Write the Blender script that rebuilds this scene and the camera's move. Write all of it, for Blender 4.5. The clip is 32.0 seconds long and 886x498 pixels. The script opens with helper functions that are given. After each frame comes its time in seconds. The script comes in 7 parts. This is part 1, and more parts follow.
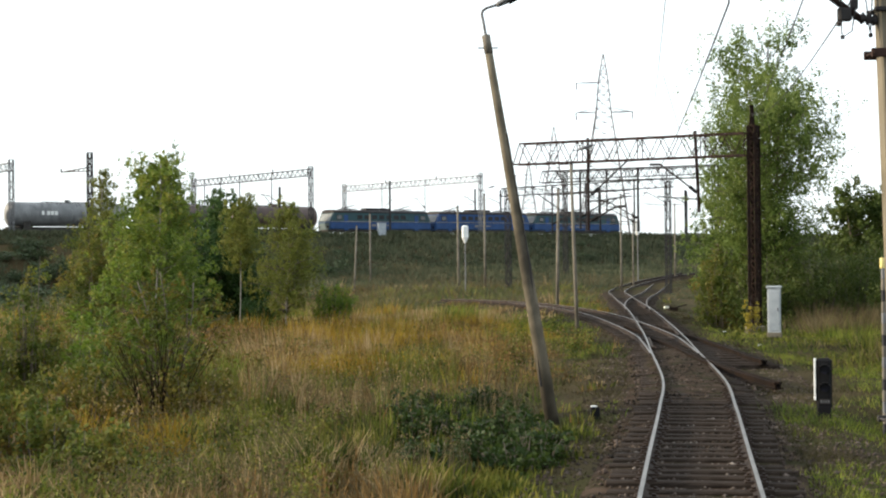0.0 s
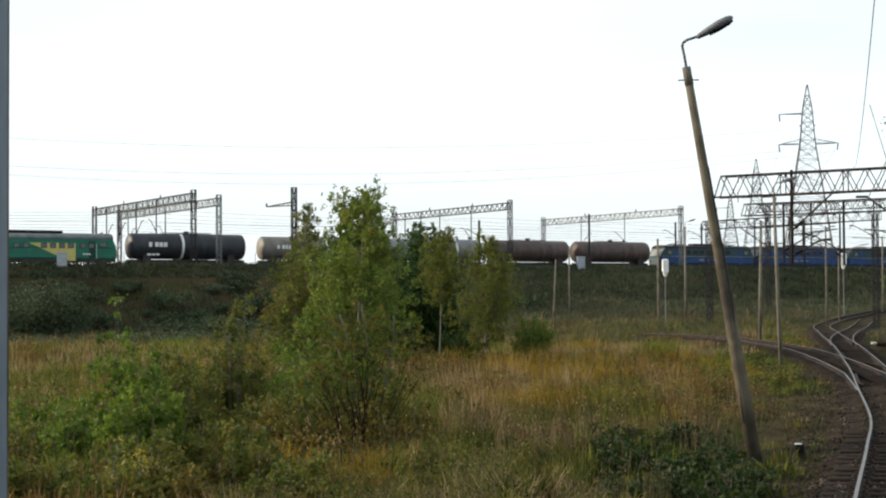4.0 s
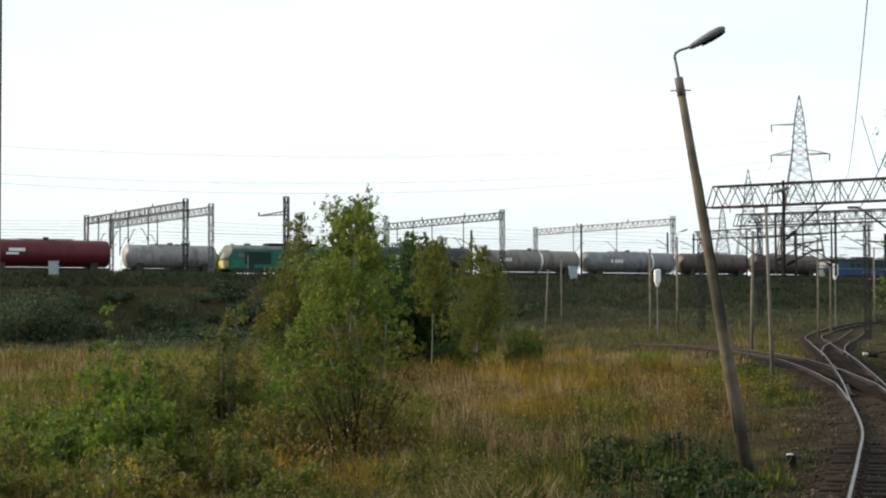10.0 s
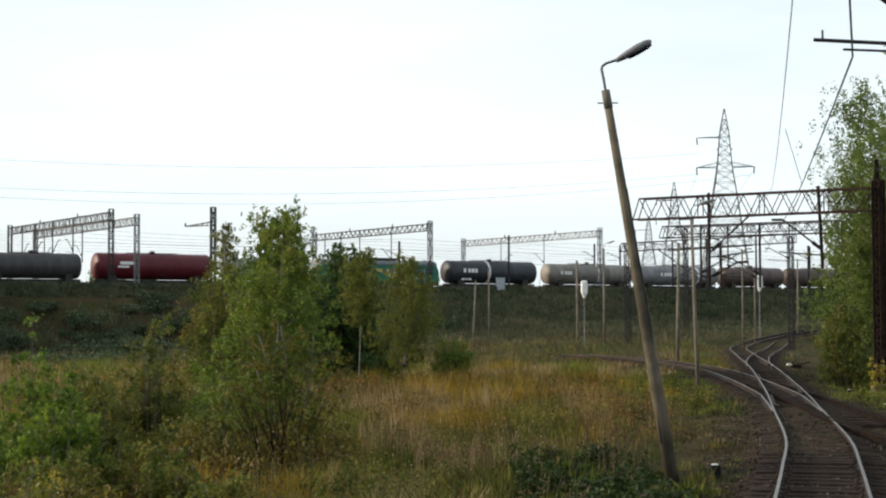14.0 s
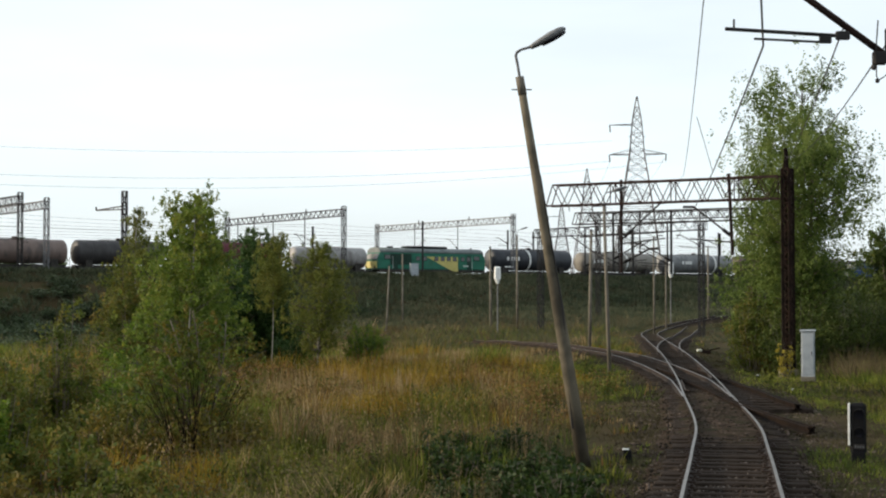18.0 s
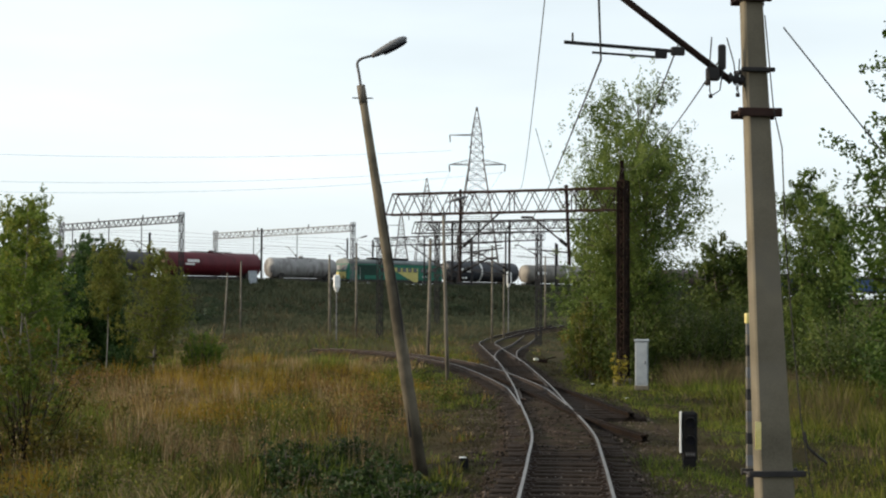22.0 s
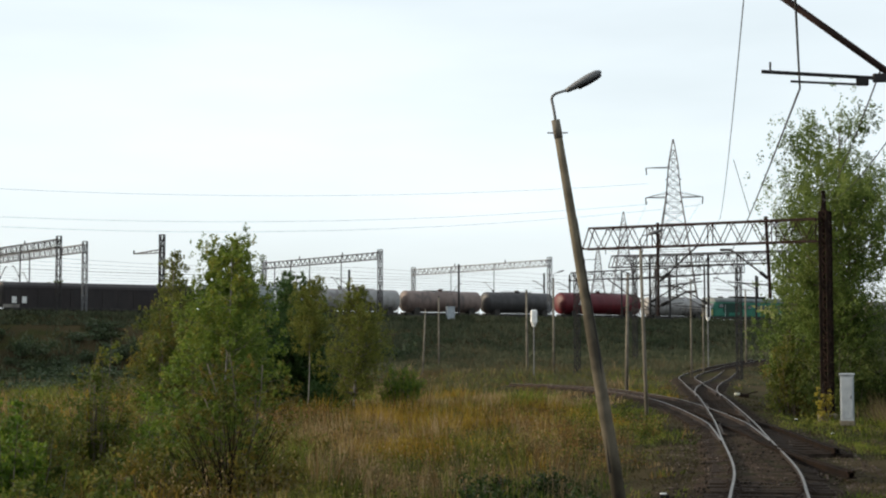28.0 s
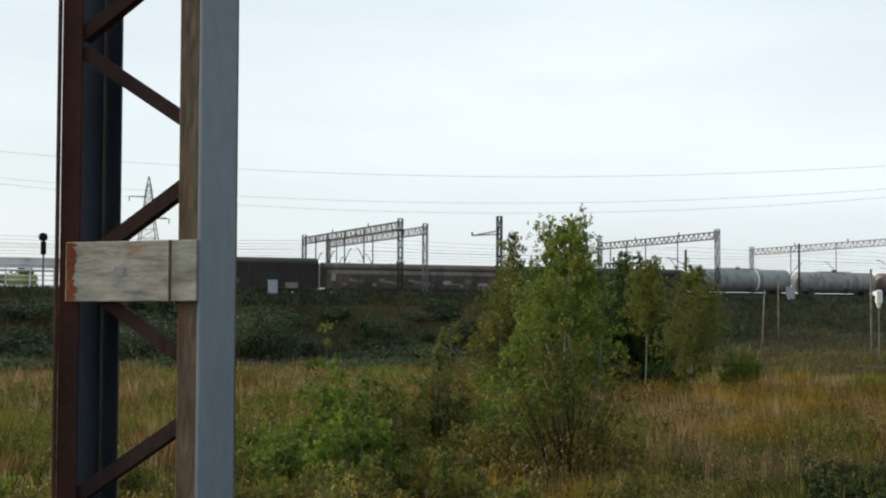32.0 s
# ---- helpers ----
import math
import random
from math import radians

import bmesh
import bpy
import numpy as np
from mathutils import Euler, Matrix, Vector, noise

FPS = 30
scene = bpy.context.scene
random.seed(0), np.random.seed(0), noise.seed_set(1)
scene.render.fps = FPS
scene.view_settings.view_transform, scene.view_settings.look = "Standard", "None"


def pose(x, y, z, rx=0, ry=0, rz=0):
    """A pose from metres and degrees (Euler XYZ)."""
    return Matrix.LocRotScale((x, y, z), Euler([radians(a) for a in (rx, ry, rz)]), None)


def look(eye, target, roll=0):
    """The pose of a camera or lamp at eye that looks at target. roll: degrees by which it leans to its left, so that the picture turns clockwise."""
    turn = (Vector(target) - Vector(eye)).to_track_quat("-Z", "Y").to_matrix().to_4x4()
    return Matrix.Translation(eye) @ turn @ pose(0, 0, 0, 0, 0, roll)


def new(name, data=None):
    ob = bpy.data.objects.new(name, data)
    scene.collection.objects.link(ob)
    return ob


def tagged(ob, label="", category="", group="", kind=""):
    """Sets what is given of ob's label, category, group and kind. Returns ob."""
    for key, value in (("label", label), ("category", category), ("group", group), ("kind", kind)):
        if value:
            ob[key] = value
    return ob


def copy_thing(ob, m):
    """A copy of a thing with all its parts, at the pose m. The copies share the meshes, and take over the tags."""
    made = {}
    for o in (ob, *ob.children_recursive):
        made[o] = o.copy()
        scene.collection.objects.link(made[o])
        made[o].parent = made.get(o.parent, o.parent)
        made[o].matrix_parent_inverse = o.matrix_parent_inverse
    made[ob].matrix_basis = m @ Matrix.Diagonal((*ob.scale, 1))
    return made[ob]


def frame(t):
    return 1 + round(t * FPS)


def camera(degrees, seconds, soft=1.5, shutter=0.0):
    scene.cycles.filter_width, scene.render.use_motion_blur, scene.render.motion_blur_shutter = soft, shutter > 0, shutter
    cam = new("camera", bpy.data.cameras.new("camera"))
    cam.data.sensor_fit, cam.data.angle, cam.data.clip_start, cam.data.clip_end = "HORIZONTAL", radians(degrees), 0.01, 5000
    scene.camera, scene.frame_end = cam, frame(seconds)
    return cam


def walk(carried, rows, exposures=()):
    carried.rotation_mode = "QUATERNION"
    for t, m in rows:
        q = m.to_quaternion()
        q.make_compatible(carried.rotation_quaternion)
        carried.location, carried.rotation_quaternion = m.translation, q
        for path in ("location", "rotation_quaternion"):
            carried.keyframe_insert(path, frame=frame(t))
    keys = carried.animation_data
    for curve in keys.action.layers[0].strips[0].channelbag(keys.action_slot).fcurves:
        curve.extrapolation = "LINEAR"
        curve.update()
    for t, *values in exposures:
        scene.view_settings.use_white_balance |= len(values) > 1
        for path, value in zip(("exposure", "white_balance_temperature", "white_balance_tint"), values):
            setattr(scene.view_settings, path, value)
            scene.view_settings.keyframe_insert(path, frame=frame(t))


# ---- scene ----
# exposure over time: seconds and stops
EXPO = [(0.0, 0.6), (1.5, 0.35), (3.5, 0.07), (9.0, 0.05), (13.0, 0.0), (19.0, -0.05), (23.0, -0.08), (27.0, -0.04), (28.5, -0.15), (30.0, -0.22), (32.0, -0.2)]
SKY, SUN = 0.12, 4.6
CLOUD = (10.0, 11.0, 11.5, 1.0)

EYE_HEIGHT = 2.7   # above the head of the near rails


def view(yaw, tilt, lean, shift=0.0):
    """The camera in the cab: yaw to the right of the y axis, tilt upwards, lean, all in degrees."""
    a, b = radians(yaw), radians(tilt)
    eye = Vector((shift, 0.0, EYE_HEIGHT))
    return look(eye, eye + Vector((math.sin(a) * math.cos(b), math.cos(a) * math.cos(b), math.sin(b))), lean)


cam = camera(30.82, 32.0, soft=2.1)
walk(cam, [
    (0, view(-0.01, 0.53, -0.54)),
    (0.5, view(-0.52, 1.05, -0.40)),
    (1, view(-2.01, 1.14, -0.52)),
    (1.5, view(-3.37, 1.35, -0.38)),
    (2, view(-4.54, 1.64, -0.55)),
    (2.5, view(-5.12, 1.94, -0.57)),
    (3, view(-5.78, 1.35, -0.36)),
    (3.5, view(-6.37, 1.57, -0.24)),
    (4, view(-7.09, 1.78, -0.34)),
    (4.5, view(-7.29, 1.86, -0.17)),
    (6.5, view(-7.53, 1.89, 0.20)),
    (7, view(-7.63, 2.03, 0.18)),
    (7.5, view(-7.33, 2.16, 0.06)),
    (8, view(-7.22, 2.11, 0.12)),
    (8.5, view(-7.46, 1.99, -0.10)),
    (9, view(-7.22, 1.93, -0.03)),
    (9.5, view(-6.91, 1.93, -0.03)),
    (10, view(-6.81, 2.12, -0.20)),
    (10.5, view(-6.61, 2.17, 0.04)),
    (11, view(-6.26, 2.23, 0.06)),
    (11.5, view(-5.53, 2.32, -0.05)),
    (12, view(-5.09, 2.28, -0.08)),
    (12.5, view(-4.74, 2.28, -0.08)),
    (13, view(-4.70, 2.41, 0.04)),
    (13.5, view(-4.52, 2.50, -0.11)),
    (15.5, view(-3.21, 2.48, 0.02)),
    (16, view(-2.79, 2.43, 0.04)),
    (16.5, view(-2.19, 2.40, 0.18)),
    (17, view(-1.70, 2.01, -0.09)),
    (17.5, view(-1.45, 2.08, -0.11)),
    (18, view(-1.16, 1.99, -0.07)),
    (18.5, view(-0.71, 2.12, 0.07)),
    (19, view(-0.21, 1.90, 0.21)),
    (19.5, view(0.31, 2.00, 0.36)),
    (20, view(0.91, 2.16, 0.42)),
    (20.5, view(1.76, 2.15, 0.60)),
    (21, view(3.18, 2.16, 0.33)),
    (21.5, view(4.08, 2.41, 0.16)),
    (22, view(4.56, 2.30, 0.27)),
    (22.5, view(5.09, 2.20, 0.24)),
    (23, view(5.51, 2.04, 0.21)),
    (23.5, view(5.18, 2.21, 0.12)),
    (24, view(5.52, 2.38, 0.20)),
    (24.5, view(5.73, 2.42, 0.08)),
    (26.5, view(2.21, 2.96, -0.17)),
    (27, view(0.46, 3.03, -0.12)),
    (27.5, view(-1.23, 3.34, -0.28)),
    (28, view(-2.45, 3.53, -0.05)),
    (28.5, view(-2.96, 3.74, 0.10)),
    (29, view(-3.85, 3.53, 0.06)),
    (29.5, view(-5.14, 2.99, 0.23)),
    (30, view(-6.22, 2.77, 0.23)),
    (30.5, view(-6.83, 2.64, 0.30)),
    (31, view(-7.07, 2.85, 0.34, -0.004)),
    (31.5, view(-9.73, 2.84, 0.07, -0.02)),
    (32, view(-14.38, 2.82, 0.20, -0.04)),
], exposures=EXPO)

# ---- light ----
SUN_AZ, SUN_EL = -86.0, 14.0     # degrees from the y axis to the right, and above the horizon
world = bpy.data.worlds.new("sky")
scene.world = world
world.use_nodes = True
wn, wl = world.node_tree.nodes, world.node_tree.links
wn.clear()
w_out, w_bg, w_sky, w_mix = (wn.new(k) for k in ("ShaderNodeOutputWorld", "ShaderNodeBackground", "ShaderNodeTexSky", "ShaderNodeMix"))
w_sky.sky_type, w_sky.sun_disc = "NISHITA", False
w_sky.sun_elevation, w_sky.sun_rotation = radians(SUN_EL), radians(SUN_AZ)
w_sky.air_density, w_sky.dust_density, w_sky.ozone_density = 1.0, 2.2, 1.2
w_mix.data_type = "RGBA"
w_coord, w_map, w_noise, w_ramp = (wn.new(k) for k in ("ShaderNodeTexCoord", "ShaderNodeMapping", "ShaderNodeTexNoise", "ShaderNodeValToRGB"))
w_map.inputs["Scale"].default_value = (1.0, 1.0, 5.0)
w_noise.inputs["Scale"].default_value, w_noise.inputs["Detail"].default_value = 1.6, 5.0
w_ramp.color_ramp.elements[0].position, w_ramp.color_ramp.elements[0].color = 0.30, (0.50, 0.50, 0.50, 1)
w_ramp.color_ramp.elements[1].position, w_ramp.color_ramp.elements[1].color = 0.75, (0.85, 0.85, 0.85, 1)
wl.new(w_coord.outputs["Generated"], w_map.inputs["Vector"])
wl.new(w_map.outputs["Vector"], w_noise.inputs["Vector"])
wl.new(w_noise.outputs["Fac"], w_ramp.inputs["Fac"])
wl.new(w_ramp.outputs["Color"], w_mix.inputs["Factor"])
wl.new(w_sky.outputs["Color"], w_mix.inputs["A"])
w_mix.inputs["B"].default_value = CLOUD
wl.new(w_mix.outputs["Result"], w_bg.inputs["Color"])
w_bg.inputs["Strength"].default_value = SKY
wl.new(w_bg.outputs["Background"], w_out.inputs["Surface"])

sun_data = bpy.data.lights.new("sun", "SUN")
sun_data.energy, sun_data.angle, sun_data.color = SUN, radians(6.0), (1.0, 0.85, 0.64)
sun_way = Vector((math.sin(radians(SUN_AZ)) * math.cos(radians(SUN_EL)), math.cos(radians(SUN_AZ)) * math.cos(radians(SUN_EL)), math.sin(radians(SUN_EL))))
sun = new("sun", sun_data)
sun.matrix_world = look(sun_way * 400, (0, 0, 0))


# ---- materials ----
def surface(name, dark, light, rough=0.8, metal=0.0, scale=3.0, bump=0.2, fine=40.0, third=None, third_at=0.62, stretch=(1, 1, 1), spec=0.3):
    """A weathered surface: two colours mixed by a broad and a fine noise, and a third (rust, stains) in patches."""
    m = bpy.data.materials.new(name)
    m.use_nodes = True
    n, l = m.node_tree.nodes, m.node_tree.links
    b = n["Principled BSDF"]
    b.inputs["Roughness"].default_value, b.inputs["Metallic"].default_value = rough, metal
    b.inputs["Specular IOR Level"].default_value = spec
    co, mp = n.new("ShaderNodeTexCoord"), n.new("ShaderNodeMapping")
    mp.inputs["Scale"].default_value = stretch
    l.new(co.outputs["Object"], mp.inputs["Vector"])
    big, small = n.new("ShaderNodeTexNoise"), n.new("ShaderNodeTexNoise")
    big.inputs["Scale"].default_value, big.inputs["Detail"].default_value = scale, 6.0
    small.inputs["Scale"].default_value, small.inputs["Detail"].default_value = fine, 3.0
    add = n.new("ShaderNodeMath")
    add.operation = "MULTIPLY_ADD"
    ramp = n.new("ShaderNodeValToRGB")
    ramp.color_ramp.elements[0].position, ramp.color_ramp.elements[0].color = 0.42, (*dark, 1)
    ramp.color_ramp.elements[1].position, ramp.color_ramp.elements[1].color = 0.78, (*light, 1)
    for t in (big, small):
        l.new(mp.outputs["Vector"], t.inputs["Vector"])
    l.new(small.outputs["Fac"], add.inputs[0])
    add.inputs[1].default_value = 0.3
    l.new(big.outputs["Fac"], add.inputs[2])
    l.new(add.outputs[0], ramp.inputs["Fac"])
    colour = ramp.outputs["Color"]
    if third:
        patch, step, mix = n.new("ShaderNodeTexNoise"), n.new("ShaderNodeValToRGB"), n.new("ShaderNodeMix")
        patch.inputs["Scale"].default_value, patch.inputs["Detail"].default_value = scale * 0.7 + 0.3, 8.0
        l.new(mp.outputs["Vector"], patch.inputs["Vector"])
        step.color_ramp.elements[0].position, step.color_ramp.elements[1].position = third_at - 0.08, third_at + 0.08
        l.new(patch.outputs["Fac"], step.inputs["Fac"])
        mix.data_type = "RGBA"
        l.new(step.outputs["Color"], mix.inputs["Factor"])
        l.new(colour, mix.inputs["A"])
        mix.inputs["B"].default_value = (*third, 1)
        colour = mix.outputs["Result"]
    l.new(colour, b.inputs["Base Color"])
    if bump:
        bp = n.new("ShaderNodeBump")
        bp.inputs["Strength"].default_value, bp.inputs["Distance"].default_value = bump, 0.03
        l.new(add.outputs[0], bp.inputs["Height"])
        l.new(bp.outputs["Normal"], b.inputs["Normal"])
    return m


def foliage(name, colours, patch=0.15, through_light=0.35, rough=0.6, clump=2.6, clump_weight=0.62, upright=0.45):
    """Leaves or blades: colour by broad patches, by clumps of a hand's to an arm's width, and by piece; some light passes through."""
    m = bpy.data.materials.new(name)
    m.use_nodes = True
    n, l = m.node_tree.nodes, m.node_tree.links
    b = n["Principled BSDF"]
    geo, tex, co = n.new("ShaderNodeNewGeometry"), n.new("ShaderNodeTexNoise"), n.new("ShaderNodeTexCoord")
    tex.inputs["Scale"].default_value, tex.inputs["Detail"].default_value = patch, 4.0
    l.new(co.outputs["Object"], tex.inputs["Vector"])
    mp, tuft = n.new("ShaderNodeMapping"), n.new("ShaderNodeTexNoise")
    mp.inputs["Scale"].default_value = (1, 1, upright)
    tuft.inputs["Scale"].default_value, tuft.inputs["Detail"].default_value = clump, 2.0
    l.new(co.outputs["Object"], mp.inputs["Vector"])
    l.new(mp.outputs["Vector"], tuft.inputs["Vector"])

    def spread(source, weight, low, high):
        r = n.new("ShaderNodeMapRange")
        r.inputs["From Min"].default_value, r.inputs["From Max"].default_value = low, high
        r.inputs["To Min"].default_value, r.inputs["To Max"].default_value = -weight / 2, weight / 2
        l.new(source, r.inputs["Value"])
        return r.outputs["Result"]

    total = None
    for term in (spread(tex.outputs["Fac"], 0.55, 0.33, 0.67), spread(tuft.outputs["Fac"], clump_weight, 0.34, 0.66), spread(geo.outputs["Random Per Island"], 0.30, 0.0, 1.0)):
        add = n.new("ShaderNodeMath")
        add.operation = "ADD"
        l.new(term, add.inputs[0])
        if total is None:
            add.inputs[1].default_value = 0.5
        else:
            l.new(total, add.inputs[1])
        total = add.outputs[0]
    ramp = n.new("ShaderNodeValToRGB")
    l.new(total, ramp.inputs["Fac"])
    e = ramp.color_ramp.elements
    while len(e) < len(colours):
        e.new(0.5)
    for i, c in enumerate(colours):
        e[i].position, e[i].color = i / (len(colours) - 1), (*c, 1)
    l.new(ramp.outputs["Color"], b.inputs["Base Color"])
    b.inputs["Roughness"].default_value, b.inputs["Specular IOR Level"].default_value = rough, 0.2
    tr, mx = n.new("ShaderNodeBsdfTranslucent"), n.new("ShaderNodeMixShader")
    l.new(ramp.outputs["Color"], tr.inputs["Color"])
    mx.inputs["Fac"].default_value = through_light
    l.new(b.outputs["BSDF"], mx.inputs[1])
    l.new(tr.outputs["BSDF"], mx.inputs[2])
    l.new(mx.outputs["Shader"], n["Material Output"].inputs["Surface"])
    return m


M_SOIL = surface("meadow_soil", (0.022, 0.019, 0.010), (0.060, 0.046, 0.024), 0.98, spec=0.02, scale=0.12, bump=0.6, fine=6.0, third=(0.035, 0.036, 0.013), third_at=0.55)
M_BALLAST = surface("old_ballast", (0.010, 0.007, 0.005), (0.062, 0.043, 0.031), 0.98, spec=0.02, scale=2.2, bump=0.35, fine=9.0, third=(0.024, 0.023, 0.011), third_at=0.56)
M_SLEEPER = surface("sleeper_wood", (0.014, 0.010, 0.008), (0.046, 0.035, 0.028), 0.95, spec=0.05, scale=3.0, bump=0.5, fine=30.0, stretch=(1, 6, 6))
M_RAIL = surface("rail_rust", (0.010, 0.006, 0.005), (0.028, 0.017, 0.012), 0.9, 0.0, scale=2.0, bump=0.2)
M_RAILTOP = surface("rail_head", (0.11, 0.105, 0.10), (0.20, 0.19, 0.18), 0.5, 0.6, scale=1.5, bump=0.05)
M_STUBRAIL = surface("stub_rail_rust", (0.005, 0.004, 0.0035), (0.017, 0.011, 0.008), 0.95, 0.0, scale=2.0, bump=0.2, spec=0.05)
M_TWIG = surface("dark_twig", (0.006, 0.005, 0.004), (0.020, 0.014, 0.010), 0.95, spec=0.05, scale=4.0, bump=0.2)
M_RAILDULL = surface("rail_head_dull", (0.09, 0.075, 0.065), (0.18, 0.155, 0.14), 0.55, 0.4, scale=1.5, bump=0.05)
M_RUST = surface("rusty_steel", (0.010, 0.006, 0.005), (0.036, 0.017, 0.013), 0.85, 0.1, scale=3.0, bump=0.3)
M_BLACKRUST = surface("black_rust", (0.007, 0.005, 0.0045), (0.025, 0.015, 0.011), 0.9, 0.0, scale=3.0, bump=0.3, spec=0.1)
M_STEEL = surface("grey_steel", (0.10, 0.10, 0.105), (0.19, 0.19, 0.195), 0.7, 0.3, scale=2.0, bump=0.1)
# pylon steel lightened so that its colour carries the distance haze
M_HAZESTEEL = surface("hazed_galvanised_steel", (0.11, 0.105, 0.11), (0.19, 0.185, 0.19), 0.7, 0.0, scale=1.0, bump=0.0)
M_DARKSTEEL = surface("dark_steel", (0.013, 0.012, 0.012), (0.036, 0.033, 0.033), 0.75, 0.1, scale=2.0, bump=0.1)
M_CONCRETE = surface("weathered_concrete", (0.090, 0.080, 0.060), (0.180, 0.158, 0.118), 0.95, spec=0.08, scale=1.2, bump=0.25, fine=60.0, third=(0.15, 0.135, 0.11), third_at=0.60)
M_POLE = surface("lamp_post_concrete", (0.070, 0.060, 0.044), (0.165, 0.142, 0.105), 0.95, spec=0.08, scale=1.2, bump=0.25, fine=50.0, third=(0.055, 0.048, 0.037), third_at=0.56)
M_OLDWOOD = surface("pole_concrete_dark", (0.09, 0.08, 0.066), (0.19, 0.17, 0.14), 0.95, spec=0.08, scale=1.5, bump=0.3, fine=50.0)
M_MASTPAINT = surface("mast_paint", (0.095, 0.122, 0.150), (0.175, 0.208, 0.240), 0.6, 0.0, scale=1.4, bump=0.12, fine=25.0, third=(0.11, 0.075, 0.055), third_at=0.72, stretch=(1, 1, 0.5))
M_MASTRUST = surface("mast_rust", (0.045, 0.026, 0.016), (0.125, 0.100, 0.070), 0.85, 0.0, scale=5.0, bump=0.35, fine=40.0, third=(0.10, 0.045, 0.018), third_at=0.58, stretch=(1, 1, 0.35))
M_REDRUST = surface("red_rust", (0.011, 0.003, 0.002), (0.045, 0.011, 0.005), 0.85, 0.0, scale=3.0, bump=0.3, fine=40.0, third=(0.10, 0.03, 0.01), third_at=0.74)
M_ORANGERUST = surface("orange_rust", (0.07, 0.016, 0.005), (0.20, 0.055, 0.016), 0.85, 0.0, scale=9.0, bump=0.3, fine=60.0, third=(0.30, 0.15, 0.05), third_at=0.66)
# the mast paint again, darkened: shade inside the left channel put into colour
M_MASTSHADE = surface("mast_paint_shaded", (0.014, 0.019, 0.027), (0.034, 0.045, 0.060), 0.6, 0.0, scale=2.0, bump=0.12, third=(0.05, 0.02, 0.012), third_at=0.72, stretch=(1, 1, 0.4))
M_PLATE = surface("plate_paint", (0.19, 0.185, 0.15), (0.38, 0.365, 0.31), 0.7, 0.0, scale=9.0, bump=0.2, fine=40.0, third=(0.30, 0.13, 0.05), third_at=0.66, stretch=(1, 1, 3))
M_WHITE = surface("white_enamel", (0.62, 0.63, 0.62), (0.82, 0.82, 0.80), 0.5, scale=4.0, bump=0.05)
M_GREYBOX = surface("cabinet_grey", (0.26, 0.29, 0.315), (0.37, 0.40, 0.43), 0.55, scale=3.0, bump=0.05, third=(0.30, 0.29, 0.26), third_at=0.70)
M_BLACK = surface("black_enamel", (0.003, 0.003, 0.004), (0.009, 0.009, 0.010), 0.7, scale=3.0, bump=0.05, spec=0.12)
M_LENS = surface("signal_lens", (0.01, 0.01, 0.015), (0.02, 0.02, 0.03), 0.15, scale=3.0, bump=0.0, spec=0.3)
M_YELLOW = surface("yellow_paint", (0.55, 0.45, 0.12), (0.75, 0.64, 0.28), 0.6, scale=4.0, bump=0.05)
M_GREEN = surface("locomotive_green", (0.010, 0.105, 0.068), (0.016, 0.15, 0.095), 0.42, scale=0.8, bump=0.03, third=(0.02, 0.10, 0.06), third_at=0.62)
M_GREENDARK = surface("grille_green", (0.006, 0.026, 0.018), (0.010, 0.045, 0.030), 0.6, scale=2.0, bump=0.05)
M_LOCOYELLOW = surface("locomotive_yellow", (0.40, 0.35, 0.10), (0.54, 0.47, 0.16), 0.45, scale=1.0, bump=0.03)
M_LOCOROOF = surface("locomotive_roof", (0.085, 0.100, 0.100), (0.16, 0.18, 0.18), 0.6, scale=1.0, bump=0.05)
M_BLUE = surface("locomotive_blue", (0.007, 0.034, 0.110), (0.012, 0.052, 0.160), 0.42, scale=0.8, bump=0.03)
M_PALEBLUE = surface("locomotive_teal", (0.012, 0.040, 0.048), (0.024, 0.066, 0.076), 0.5, scale=0.8, bump=0.03, third=(0.012, 0.030, 0.040), third_at=0.6)
M_GLASS = surface("cab_glass", (0.015, 0.018, 0.02), (0.03, 0.035, 0.04), 0.08, scale=2.0, bump=0.0, spec=0.7)
M_CABWHITE = surface("cab_front_cream", (0.60, 0.60, 0.50), (0.75, 0.74, 0.62), 0.5, scale=2.0, bump=0.03)
M_REDPAINT = surface("buffer_red", (0.35, 0.02, 0.03), (0.5, 0.04, 0.05), 0.5, scale=2.0, bump=0.03)
M_BOGIE = surface("bogie_grime", (0.015, 0.014, 0.013), (0.05, 0.045, 0.04), 0.85, scale=2.0, bump=0.2)
M_LETTER = surface("lettering_white", (0.62, 0.62, 0.60), (0.78, 0.78, 0.76), 0.6, scale=3.0, bump=0.0)


def tank_paint(name, dark, light, stain, at=0.56):
    return surface(name, dark, light, 0.5, scale=0.55, bump=0.04, fine=7.0, third=stain, third_at=at, stretch=(1, 1, 0.5))


